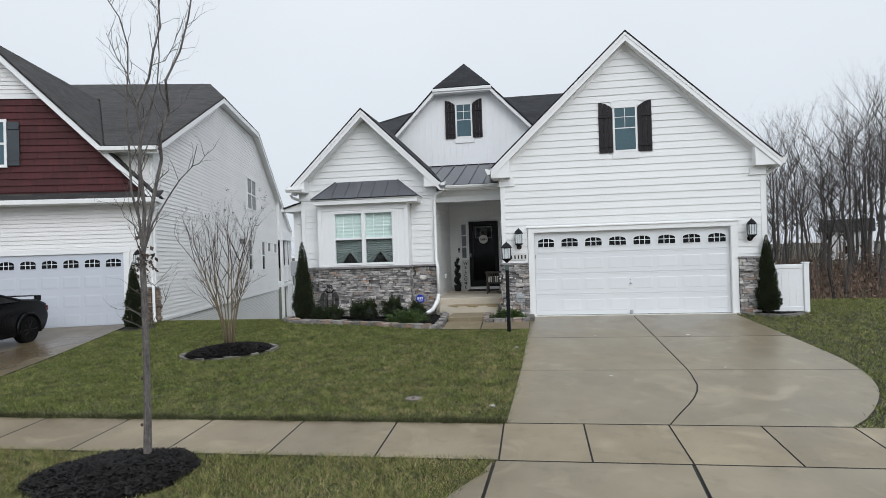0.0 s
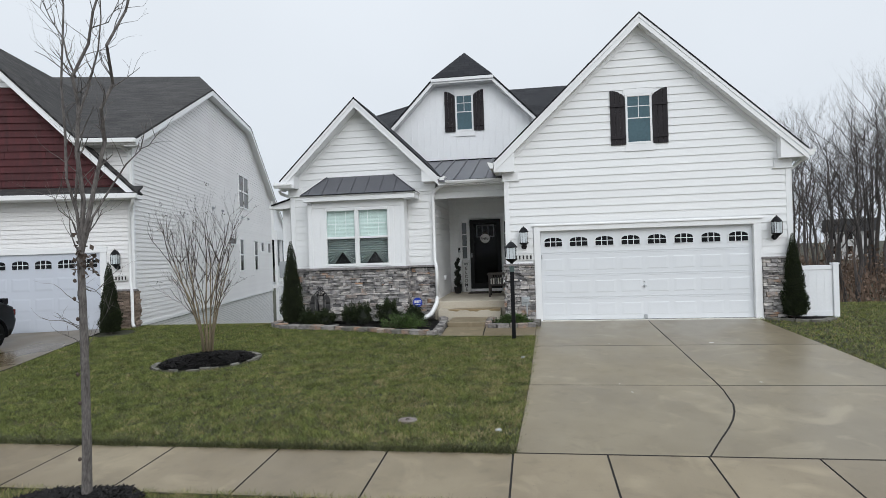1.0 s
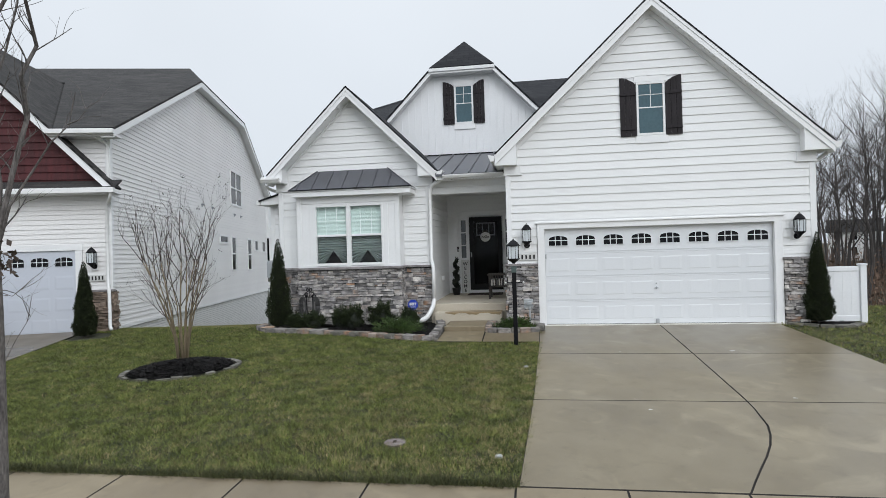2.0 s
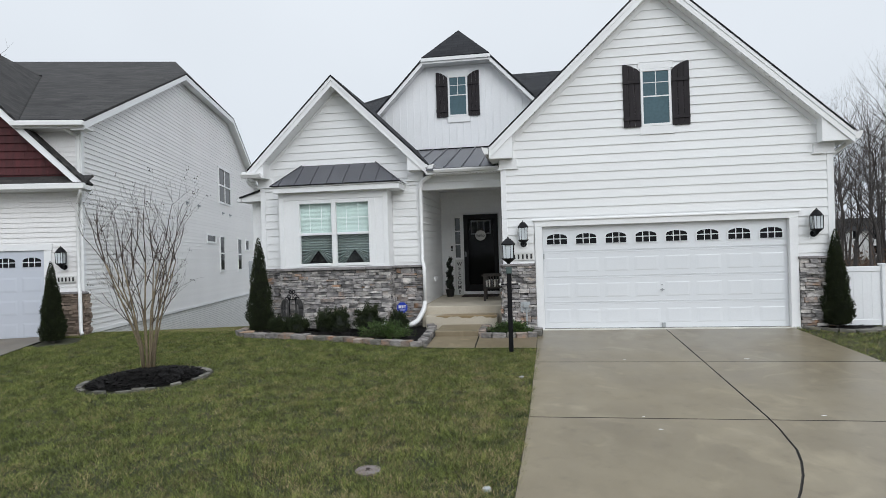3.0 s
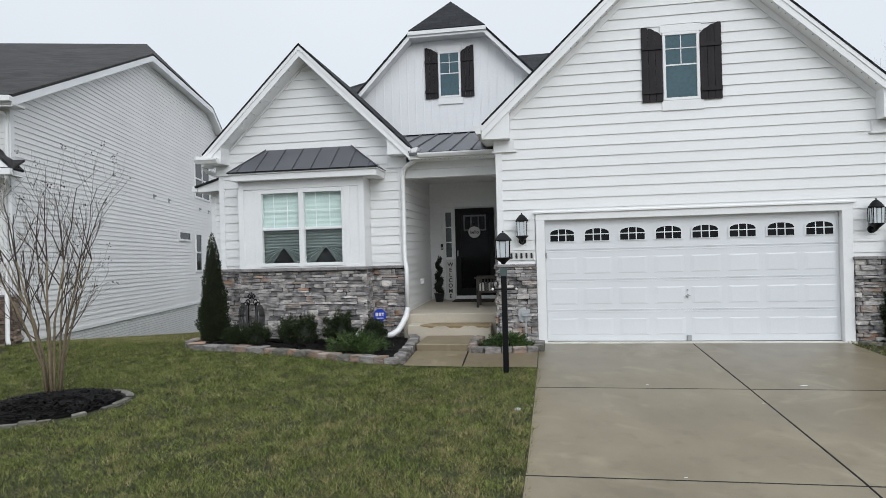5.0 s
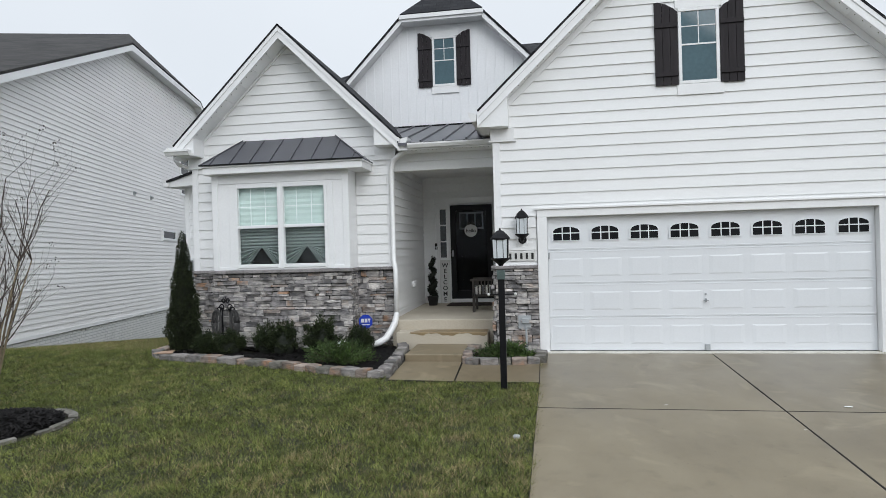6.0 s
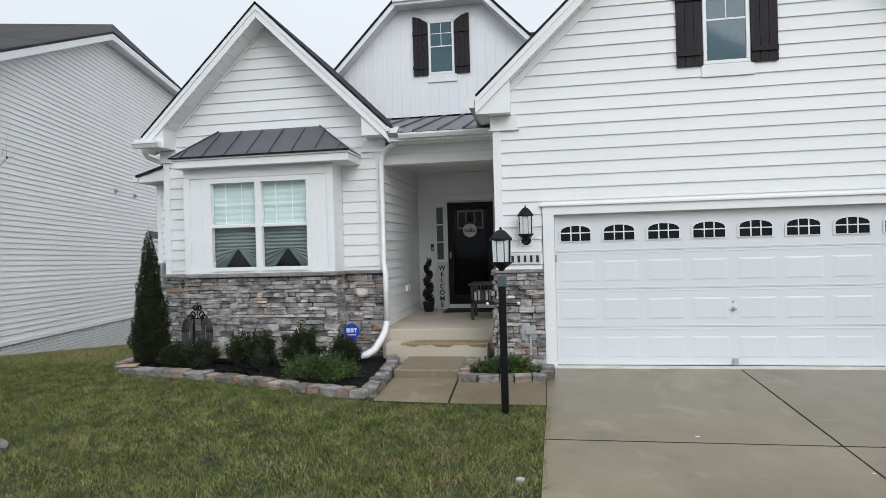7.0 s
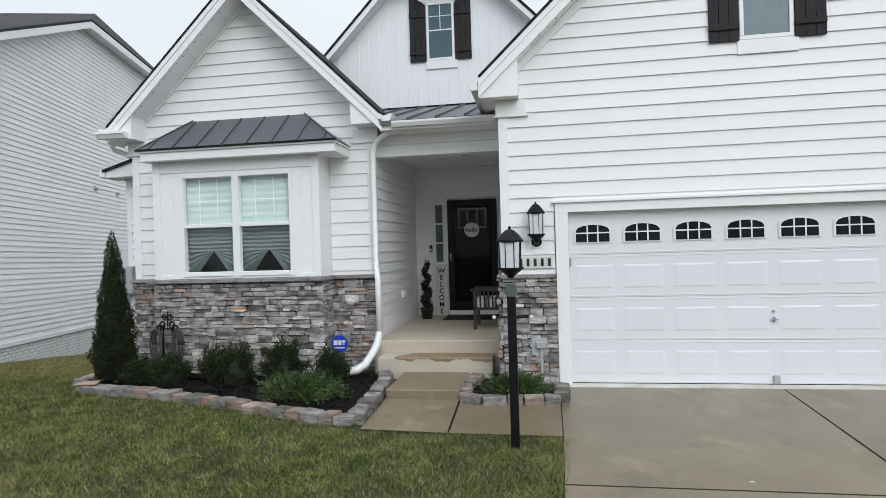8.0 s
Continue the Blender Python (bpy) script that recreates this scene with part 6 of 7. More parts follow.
def mulch_bed(root, outline, lift, seed, chips):
    """A low heap of black bark mulch filling the outline, with loose chips on it."""
    rnd = random.Random(seed)
    c = Vector((sum(p[0] for p in outline) / len(outline), sum(p[1] for p in outline) / len(outline), 0))
    bm = bmesh.new()
    rings = []
    for f in (1.0, 0.8, 0.55, 0.25):
        rings.append([bm.verts.new((c.x + (x - c.x) * f, c.y + (y - c.y) * f, gz(x, y) + 0.015 + lift * math.sqrt(1 - f) + rnd.uniform(-0.008, 0.008))) for x, y in outline])
    n = len(outline)
    for a, b in zip(rings, rings[1:]):
        for i in range(n):
            bm.faces.new((a[i], a[(i + 1) % n], b[(i + 1) % n], b[i]))
    bm.faces.new(rings[-1])
    bmesh.ops.recalc_face_normals(bm, faces=bm.faces[:])
    part("mulch", bm, M["mulch"], root, smooth=True)
    vs, fs = [], []
    for _ in range(chips):
        i, r = rnd.randrange(n), math.sqrt(rnd.random())
        t = rnd.random()
        x = c.x + ((outline[i][0] * (1 - t) + outline[(i + 1) % n][0] * t) - c.x) * r
        y = c.y + ((outline[i][1] * (1 - t) + outline[(i + 1) % n][1] * t) - c.y) * r
        z = gz(x, y) + 0.02 + lift * math.sqrt(max(0, 1 - r)) + rnd.uniform(0, 0.015)
        a = rnd.uniform(0, 6.28)
        l, w = rnd.uniform(0.015, 0.05), rnd.uniform(0.004, 0.011)
        d = Vector((math.cos(a), math.sin(a), rnd.uniform(-0.5, 0.5))) * l
        e = Vector((-math.sin(a), math.cos(a), rnd.uniform(-0.4, 0.4))) * w
        o = Vector((x, y, z))
        k = len(vs)
        vs += [o - d - e, o + d - e, o + d + e, o - d + e]
        fs.append((k, k + 1, k + 2, k + 3))
    me = bpy.data.meshes.new("chips")
    me.from_pydata([tuple(v) for v in vs], [], fs)
    me.materials.append(M["mulch_chip"])
    ob = new("chips", me)
    ob.parent = root
    tagged(ob, kind="stuff")


def ellipse(cx, cy, a, b, n=28, rot=0.0):
    return [(cx + a * math.cos(t) * math.cos(rot) - b * math.sin(t) * math.sin(rot), cy + a * math.cos(t) * math.sin(rot) + b * math.sin(t) * math.cos(rot)) for t in [2 * math.pi * i / n for i in range(n)]]


FRONT = [(-6.72, 0.15), (-6.75, -0.2), (-6.55, -0.48), (-6.0, -0.58), (-5.2, -0.72), (-4.7, -0.85), (-4.0, -1.06), (-3.4, -1.27), (-2.8, -1.46), (-2.33, -1.55)]
SIDE = [(-2.33, -1.55), (-2.34, -0.8), (-2.38, 0.0), (-2.5, 0.25)]
bed = thing("planting_bed", "black mulch planting bed edged with tumbled grey stones", "planting bed", kind="structure")
mulch_bed(bed, FRONT + SIDE[1:] + [(-2.75, 0.6), (-3.4, 0.75), (-3.45, 0.4), (-4.7, 0.38), (-5.98, 0.4), (-6.0, 0.8), (-6.7, 0.8)], 0.03, 1, 3500)
edging(bed, FRONT, 2, w=0.25, h=0.115, deep=0.2, red=0.34)
edging(bed, SIDE, 3, w=0.2, h=0.095, double=True)
SM = [(-0.15, -0.2), (-0.14, -0.74), (-0.7, -0.83), (-1.25, -0.83), (-1.29, -0.3), (-1.2, 0.22)]
bed2 = thing("planting_bed", "small stone-edged bed between walk and garage", "planting bed", kind="structure")
mulch_bed(bed2, SM + [(-1.0, 0.28), (-0.84, -0.02), (-0.3, -0.12)], 0.02, 4, 700)
edging(bed2, SM, 5, red=0.2)
RB = [(4.98, -0.08), (5.25, -0.30), (5.6, -0.55), (6.0, -0.5), (6.35, -0.25)]
bed3 = thing("planting_bed", "small stone-edged bed beside the driveway", "planting bed", kind="structure")
mulch_bed(bed3, RB + [(6.3, 0.35), (5.66, 0.4), (5.64, -0.1)], 0.02, 6, 600)
edging(bed3, RB, 7, w=0.36, h=0.065, red=0.0, key="edge_dim")
ring = thing("tree_ring", "oval mulch ring edged with low grey stones", "tree ring", kind="structure")
EL = ellipse(-6.4, -3.92, 0.95, 0.68, 28, 0.5)
mulch_bed(ring, ellipse(-6.4, -3.92, 0.86, 0.60, 28, 0.5), 0.15, 8, 3000)
edging(ring, EL + EL[:1], 9, w=0.19, h=0.042, red=0.0, deep=0.085, key="edge_dim", gaps=0.14)
ring2 = thing("tree_ring", "black mulch mound round the street tree", "tree ring", kind="structure")
mulch_bed(ring2, [(x + 0.05 * math.sin(11 * x + 5 * y), y + 0.04 * math.sin(9 * y + 7 * x)) for x, y in ellipse(-4.50, -9.84, 0.86, 0.66, 40, 0.2)], 0.10, 10, 7000)

# yard sign, hose stand, flat card
ys = thing("yard_sign", "blue octagonal security yard sign with white mark", "yard sign", (-3.10, 0.2, 0.04), 4)
bm = bmesh.new()
oct8 = [(0.125 * math.cos(math.pi / 8 + k * math.pi / 4), 0.46 + 0.125 * math.sin(math.pi / 8 + k * math.pi / 4)) for k in range(8)]
prism(bm, oct8, plane_xz(0), 0, 0.008)
part("panel", bm, M["sign_blue"], ys)
boxes("mark", M["sign_white"], ys, (-0.08, -0.026, -0.012, -0.0085, 0.445, 0.51), (-0.014, 0.03, -0.012, -0.0085, 0.445, 0.51), (0.038, 0.085, -0.012, -0.0085, 0.487, 0.51), (0.053, 0.07, -0.012, -0.0085, 0.445, 0.486), (-0.07, 0.07, -0.012, -0.0085, 0.40, 0.415))
boxes("stake", M["grey_box"], ys, (-0.008, 0.008, 0.0, 0.008, 0, 0.36))
hs = thing("hose_stand", "black wrought-iron scroll hose stand with coiled grey hose", "hose stand", (-5.62, 0.12, 0.04))
bm = bmesh.new()
for x in (-0.09, 0.09):
    tube(bm, [(x, 0, 0), (x, 0, 0.66)], 0.014, 6)
for z in (0.25, 0.62):
    tube(bm, [(-0.12, 0, z), (0.12, 0, z)], 0.009, 6)
part("frame", bm, M["dark_metal"], hs)
bm = bmesh.new()
for sx in (-1, 1):
    for cx, cz, r in ((0.09, 0.66, 0.06), (0.16, 0.62, 0.05), (0.05, 0.76, 0.045)):
        tube(bm, [(sx * (cx + r * (1 - 0.045 * k) * math.cos(k * 0.5)), -0.01, cz + r * (1 - 0.045 * k) * math.sin(k * 0.5)) for k in range(15)], 0.012, 6)
tube(bm, [(0, 0, 0.62), (0, 0, 0.84)], 0.009, 6)
part("scrollwork", bm, M["dark_metal"], hs)
M["hose"] = material("grey_rubber_hose", (0.05, 0.049, 0.048), 0.6, 0.2, 8, 50)
for sx in (-1, 1):
    for k in range(7):
        bm = bmesh.new()
        c0 = 0.155 + 0.012 * k
        w, hh = 0.05 + 0.008 * k, 0.18 + 0.008 * (k % 4)
        tube(bm, [(sx * (c0 + w * math.cos(t)), -0.03 + 0.012 * (k % 3), 0.42 + hh * math.sin(t)) for t in [2 * math.pi * i / 20 for i in range(21)]], 0.014, 6)
        part("hose_coil", bm, M["hose"], hs, smooth=True)
hs.scale = (0.80, 1.0, 1.12)
bm = bmesh.new()
prism(bm, [(-0.16, -0.08), (0.17, -0.06), (0.10, 0.06), (-0.10, 0.03)], lambda s, d, z: (-6.40 + s, -0.47 + z * 1.6, gz(-6.4, -0.47) + 0.118 + d + 0.1 * z), 0, 0.008)
tagged(part("cardboard_piece", bm, M["red_card"]), "flat tan piece of cardboard on the bed", "cardboard")


def vinyl_fence(loc, w, h, rz):
    root = thing("vinyl_fence", "white vinyl privacy fence panel", "fence", loc, rz)
    for x in (0, w):
        boxes("post", M["pvc"], root, (x - 0.06, x + 0.06, -0.06, 0.06, -0.2, h + 0.02), (x - 0.075, x + 0.075, -0.075, 0.075, h + 0.02, h + 0.05), bev=0.006)
    boxes("rail", M["pvc"], root, (0.06, w - 0.06, -0.025, 0.025, h - 0.1, h), bev=0.006)
    boxes("rail", M["pvc"], root, (0.06, w - 0.06, -0.025, 0.025, 0.03, 0.15), bev=0.006)
    n = max(2, int(w / 0.16))
    for i in range(n):
        a = 0.06 + (w - 0.12) * i / n
        boxes("board", M["pvc"], root, (a + 0.0006, a + (w - 0.12) / n - 0.0006, -0.012, 0.012, 0.14, h - 0.09), bev=0.003)


vinyl_fence((5.72, 0.05, 0.0), 0.78, 1.18, 0)
vinyl_fence((-8.5, 4.2, -0.53), 1.5, 1.25, 0)

# meter lid and small caps in the grass
wm = thing("water_meter_lid", "round grey metal utility lid in the grass", "utility lid", (-1.82, -7.07, gz(-1.82, -7.07)))
bm = bmesh.new()
lathe(bm, [(0.125, 0.0), (0.125, 0.018), (0.108, 0.023), (0.102, 0.016), (0.035, 0.017), (0.033, 0.026), (0.001, 0.026)], 24)
part("lid", bm, M["old_iron"], wm)
bm = bmesh.new()
lathe(bm, [(0.022, 0.024), (0.022, 0.031), (0.001, 0.031)], 12)
part("lid_bolt", bm, M["mat"], wm)
for x, y in ((-0.42, -3.72), (-0.65, -7.39)):
    bm = bmesh.new()
    lathe(bm, [(0.04, -0.02), (0.04, 0.02), (0.033, 0.028), (0.001, 0.03)], 14, (0, 0))
    ob = tagged(part("cleanout_cap", bm, M["grey_box"], None, loc=(x, y, gz(x, y))), "white plastic cap in the lawn edge", "cap", group="lawn caps")
for i, (x, y, s) in enumerate(((3.08, -2.66, 0.034), (1.13, -5.86, 0.02), (1.21, -2.68, 0.016), (3.0, -5.34, 0.022), (1.02, -5.45, 0.012), (2.35, -3.4, 0.012))):
    bm = bmesh.new()
    bmesh.ops.create_icosphere(bm, subdivisions=1, radius=s, matrix=Matrix.Diagonal((1.5, 0.6, 0.12, 1)))
    tagged(part("litter_scrap", bm, M["pvc"], None, loc=(x, y, gz(x, y) + 0.026)), "small pale scrap lying on wet concrete", "litter", group="litter")


# ---- shrubs and evergreens ----
def arborvitae(loc, h, r, seed, label="dark green conical arborvitae on a short trunk"):
    root = thing("arborvitae", label, "evergreen shrub", loc, group="arborvitae")
    rng = np.random.default_rng(seed)
    n = 26000
    t = 1 - np.sqrt(rng.random(n) * 0.98)
    a = rng.uniform(0, 2 * math.pi, n)
    prof = np.minimum(1.0, 0.70 + 2.0 * t) * np.where(t < 0.8, 1.03 - 0.95 * t ** 1.12, 0.30 * ((1 - t) / 0.2) ** 0.85) + 0.02
    lump = 1 + 0.13 * np.sin(a * 3 + t * 17 + seed) + 0.10 * np.sin(a * 5 - t * 31) + 0.08 * np.sin(a * 9 + t * 63)
    rad = r * prof * lump * rng.uniform(0.72, 1.03, n)
    z = 0.06 + t * (h - 0.06)
    p = np.stack([rad * np.cos(a), rad * np.sin(a), z], 1)
    d = np.stack([np.cos(a) * 0.7, np.sin(a) * 0.7, np.full(n, 0.95)], 1)
    leaf_cloud("foliage", p, d, 0.034, M["arb"], root, seed, aspect=0.34)
    # solid core coloured dark for the shade deep in the foliage
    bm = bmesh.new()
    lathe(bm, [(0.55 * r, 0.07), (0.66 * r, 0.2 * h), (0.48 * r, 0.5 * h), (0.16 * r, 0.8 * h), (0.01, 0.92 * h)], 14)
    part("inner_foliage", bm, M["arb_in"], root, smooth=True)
    bm = bmesh.new()
    tube(bm, [(0, 0, -0.05), (0, 0, 0.3)], 0.035)
    part("trunk", bm, M["bark"], root)
    return root


arborvitae((-6.29, -0.10, 0.02), 2.14, 0.29, 31)
arborvitae((5.56, -0.14, 0.02), 1.90, 0.27, 32)
arborvitae((-10.78, -0.95, -0.06), 1.82, 0.25, 33)


def boxwood(loc, rx, ry, h, seed, label="rounded dark green boxwood shrub in mulch", mat="box_leaf", size=0.028, n=9000):
    root = thing("shrub", label, "shrub", loc, group="foundation shrubs")
    rng = np.random.default_rng(seed)
    sh = 46
    e = rng.normal(0, 1, (sh, 3))
    e /= np.linalg.norm(e, axis=1)[:, None]
    e[:, 2] = np.abs(e[:, 2]) * 1.3 - 0.3
    reach = rng.uniform(0.72, 1.12, sh)
    cen = np.stack([e[:, 0] * rx * 0.88, e[:, 1] * ry * 0.88, h * 0.40 + e[:, 2] * h * 0.52], 1) * np.stack([reach, reach, reach], 1)
    pick = rng.integers(0, sh, n)
    f = rng.uniform(0.55, 1.08, n)[:, None]
    root_pt = np.array([0, 0, h * 0.25])
    p = root_pt + (cen[pick] - root_pt) * f + rng.normal(0, 1, (n, 3)) * np.array([0.05, 0.05, 0.045]) * (1.25 - 0.7 * f)
    p[:, 2] = np.maximum(p[:, 2], 0.015)
    d = e[pick]
    leaf_cloud("leaves", p, d + np.array([0, 0, 0.5]), size, M[mat], root, seed, aspect=0.6)
    # dark ellipsoid core, its colour standing for shade behind the leaves
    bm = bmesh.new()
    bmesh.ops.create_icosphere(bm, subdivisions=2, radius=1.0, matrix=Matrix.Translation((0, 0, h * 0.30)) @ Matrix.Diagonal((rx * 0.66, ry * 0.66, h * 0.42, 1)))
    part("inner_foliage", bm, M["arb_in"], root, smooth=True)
    return root


boxwood((-5.42, -0.18, 0.0), 0.30, 0.26, 0.42, 41)
boxwood((-5.84, -0.20, 0.0), 0.22, 0.22, 0.42, 46)
boxwood((-4.74, -0.10, 0.0), 0.26, 0.25, 0.54, 42)
boxwood((-4.42, -0.18, 0.0), 0.28, 0.26, 0.56, 47)
boxwood((-3.80, -0.05, 0.0), 0.38, 0.32, 0.63, 43)
boxwood((-3.16, 0.02, 0.0), 0.22, 0.18, 0.44, 44)


def juniper(loc, rx, ry, h, seed):
    root = thing("juniper_shrub", "low spreading green juniper with feathery tips", "shrub", loc, group="foundation shrubs")
    rng = np.random.default_rng(seed)
    n = 130
    pts, dirs = [], []
    bm = bmesh.new()
    for _ in range(n):
        a, e = rng.uniform(0, 2 * math.pi), rng.uniform(0.1, 1.3)
        d = np.array([math.cos(a) * math.cos(e) * rx, math.sin(a) * math.cos(e) * ry, math.sin(e) * h]) * rng.uniform(0.75, 1.1)
        ln = np.linalg.norm(d)
        tube(bm, [(0, 0, 0.02), tuple(d * 0.6), tuple(d)], [0.006, 0.004, 0.002], 3)
        for k in range(50):
            f = rng.uniform(0.3, 1.0)
            pts.append(d * f + rng.normal(0, 0.012, 3))
            dirs.append(d / ln + rng.normal(0, 0.25, 3) + np.array([0, 0, 0.2]))
    tagged(part("stem", bm, M["twig"], root), kind="stuff")
    leaf_cloud("sprays", pts, dirs, 0.055, M["juniper"], root, seed, aspect=0.2)


juniper((-3.28, -0.72, -0.02), 0.68, 0.42, 0.34, 51)
juniper((-0.68, -0.42, 0.0), 0.48, 0.30, 0.24, 52)


# ---- bare trees ----
def limb(bm, p, d, r, ln, depth, rnd, seg, wob, tips, up=0.25, kids=(2, 3), shrink=0.68):
    """A wandering limb that tapers and forks."""
    pts, rs = [Vector(p)], [r]
    d = Vector(d).normalized()
    n = 4
    for i in range(n):
        d = (d + Vector((rnd.gauss(0, wob), rnd.gauss(0, wob), rnd.gauss(0, wob) + up * 0.12))).normalized()
        pts.append(pts[-1] + d * ln / n)
        rs.append(r * (1 - 0.55 * (i + 1) / n))
    tube(bm, pts, rs, seg if depth > 1 else 3)
    if depth <= 0:
        tips.append(pts[-1])
        return
    for _ in range(rnd.randint(*kids)):
        k = rnd.randint(2, n)
        out = Vector((rnd.gauss(0, 1), rnd.gauss(0, 1), rnd.gauss(0.2, 0.5))).normalized()
        limb(bm, pts[k], d * 0.75 + out * 0.62 + Vector((0, 0, up)), rs[k] * 0.72, ln * shrink * rnd.uniform(0.7, 1.1), depth - 1, rnd, seg, wob, tips, up, kids, shrink)


def axis_right(s, z, fwd=0.0):
    return Vector((s * 0.988 - fwd * 0.155, s * 0.155 + fwd * 0.988, z))


st = thing("street_tree", "young bare maple with grey trunk in black mulch", "tree", (-4.43, -9.42, gz(-4.43, -9.42)))
rnd = random.Random(71)
bm = bmesh.new()
tube(bm, [(0.01, 0, -0.1), (0.015, 0, 0.0), (0.03, 0, 0.4), (0.04, 0, 0.8), (0.045, 0, 1.4), (0.035, 0.01, 1.9), (0.035, 0.0, 2.42)], [0.062, 0.048, 0.042, 0.039, 0.036, 0.033, 0.031], 12)
part("trunk", bm, M["bark"], st, smooth=True)
bm = bmesh.new()
tips = []


def branch(path, r0, twigs=3, bend=0.05):
    """A limb through points (sideways, height) with twigs along it."""
    pts = [axis_right(s, z, rnd.gauss(0, bend) if i else 0.0) for i, (s, z) in enumerate(path)]
    n = len(pts)
    rs = [0.82 * r0 * (1 - 0.74 * i / (n - 1)) for i in range(n)]
    tube(bm, pts, rs, 7)
    for i in range(1, n):
        for _ in range(twigs if i > 1 else 1):
            q = pts[i - 1].lerp(pts[i], rnd.random())
            a = rnd.uniform(0, 6.28)
            d = (pts[i] - pts[i - 1]).normalized()
            limb(bm, q, d * 0.9 + Vector((math.cos(a), math.sin(a), rnd.uniform(0.1, 0.8))), max(0.0035, rs[i] * 0.36), rnd.uniform(0.16, 0.42), 2, rnd, 4, 0.14, tips, 0.3, (1, 2), 0.62)


branch([(0.04, 2.34), (0.13, 2.66), (0.18, 3.11), (0.22, 3.43), (0.27, 3.72), (0.35, 3.97), (0.44, 4.25), (0.54, 4.63), (0.63, 5.01), (0.69, 5.33), (0.74, 5.7)], 0.029)
branch([(0.04, 2.36), (0.07, 2.86), (0.06, 3.31), (0.06, 3.75), (0.05, 4.01), (0.17, 4.33), (0.26, 4.61), (0.28, 4.96), (0.29, 5.28), (0.31, 5.6)], 0.028)
branch([(0.05, 4.01), (-0.01, 4.2), (-0.09, 4.4), (-0.19, 4.59), (-0.27, 4.85)], 0.012)
branch([(0.03, 2.44), (0.0, 2.73), (-0.03, 3.05), (-0.08, 3.5), (-0.08, 3.95), (-0.05, 4.33), (-0.07, 4.72), (-0.14, 5.04), (-0.25, 5.23), (-0.36, 5.6)], 0.019, 2)
branch([(0.03, 2.5), (-0.01, 2.86), (0.02, 3.31), (0.07, 3.63), (0.15, 3.91), (0.28, 4.26), (0.29, 4.58), (0.32, 5.02), (0.35, 5.34)], 0.017, 2)
branch([(0.08, 2.45), (0.19, 2.69), (0.36, 3.01), (0.5, 3.18), (0.62, 3.32), (0.7, 3.57)], 0.015, 1, 0.03)
branch([(0.62, 3.32), (0.71, 3.35), (0.83, 3.49)], 0.007, 2, 0.02)
branch([(0.03, 2.46), (-0.05, 2.67), (-0.14, 2.77), (-0.2, 2.9)], 0.009, 3, 0.02)
branch([(0.04, 3.85), (0.15, 3.94), (0.24, 4.1), (0.27, 4.3)], 0.007, 2, 0.02)
branch([(0.22, 4.48), (0.35, 4.54), (0.49, 4.7), (0.53, 4.9)], 0.007, 2, 0.02)
branch([(0.045, 1.42), (0.16, 1.64), (0.33, 1.89)], 0.005, 2, 0.02)
branch([(0.04, 2.03), (0.17, 1.99), (0.33, 2.11)], 0.005, 2, 0.02)
for _ in range(9):
    z = rnd.uniform(1.3, 2.3)
    a = rnd.uniform(0, 6.28)
    limb(bm, (0, 0, z), (math.cos(a), math.sin(a), rnd.uniform(0.1, 0.8)), 0.0045, rnd.uniform(0.15, 0.4), 1, rnd, 4, 0.16, tips, 0.2, (1, 3), 0.6)
part("crown", bm, M["bark"], st)
kb = bmesh.new()
for z in (0.42, 0.78, 0.95, 1.22, 1.5, 1.74, 1.93, 2.1):
    a = rnd.uniform(3.4, 6.0)
    bmesh.ops.create_icosphere(kb, subdivisions=1, radius=1.0, matrix=Matrix.Translation((0.034 * math.cos(a), 0.034 * math.sin(a), z)) @ Matrix.Diagonal((0.018, 0.018, 0.022, 1)))
tagged(part("knot", kb, M["twig"], st), kind="stuff")
cl = np.random.default_rng(5).normal(0, 1, (70, 3)) * np.array([0.05, 0.05, 0.09]) + np.array([0.09, -0.02, 2.30])
tagged(leaf_cloud("dry_leaves", cl, np.tile([0, 0, -0.6], (70, 1)), 0.06, M["twig"], st, 9, aspect=0.7), kind="stuff")

cm = thing("crape_myrtle", "bare multi-stemmed crape myrtle with dry seed heads", "tree", (-6.56, -3.64, gz(-6.56, -3.64) + 0.06))
rnd = random.Random(77)
crown, tips = bmesh.new(), []
for k in range(11):
    a = 2 * math.pi * k / 11 + rnd.uniform(-0.2, 0.2)
    lean = rnd.uniform(0.10, 0.42)
    b0 = Vector((0.07 * math.cos(a), 0.07 * math.sin(a), -0.08))
    pts = [b0, b0 + Vector((0.05 * math.cos(a), 0.05 * math.sin(a), 0.5)), b0 + Vector((lean * 0.7 * math.cos(a), lean * 0.7 * math.sin(a), 1.1)), b0 + Vector((lean * 1.7 * math.cos(a + 0.2), lean * 1.7 * math.sin(a + 0.2), 1.9))]
    r0 = rnd.uniform(0.013, 0.021)
    bm = bmesh.new()
    tube(bm, pts, [r0, r0 * 0.9, r0 * 0.7, r0 * 0.45], 7)
    part("stem", bm, M["crape"], cm, smooth=True)
    for q in (pts[2], pts[2].lerp(pts[3], 0.5), pts[3], pts[3], pts[1].lerp(pts[2], 0.6)):
        d = (pts[3] - pts[1]).normalized() + Vector((rnd.gauss(0, 0.4), rnd.gauss(0, 0.4), 0.3))
        limb(crown, q, d, r0 * 0.46, rnd.uniform(0.6, 1.0), 2, rnd, 4, 0.11, tips, 0.32, (2, 4), 0.62)
part("crown", crown, M["crape_twig"], cm)
sd = np.array([t + Vector((rnd.gauss(0, 0.025), rnd.gauss(0, 0.025), rnd.gauss(0, 0.025))) for t in tips if rnd.random() < 0.14 for _ in range(7)])
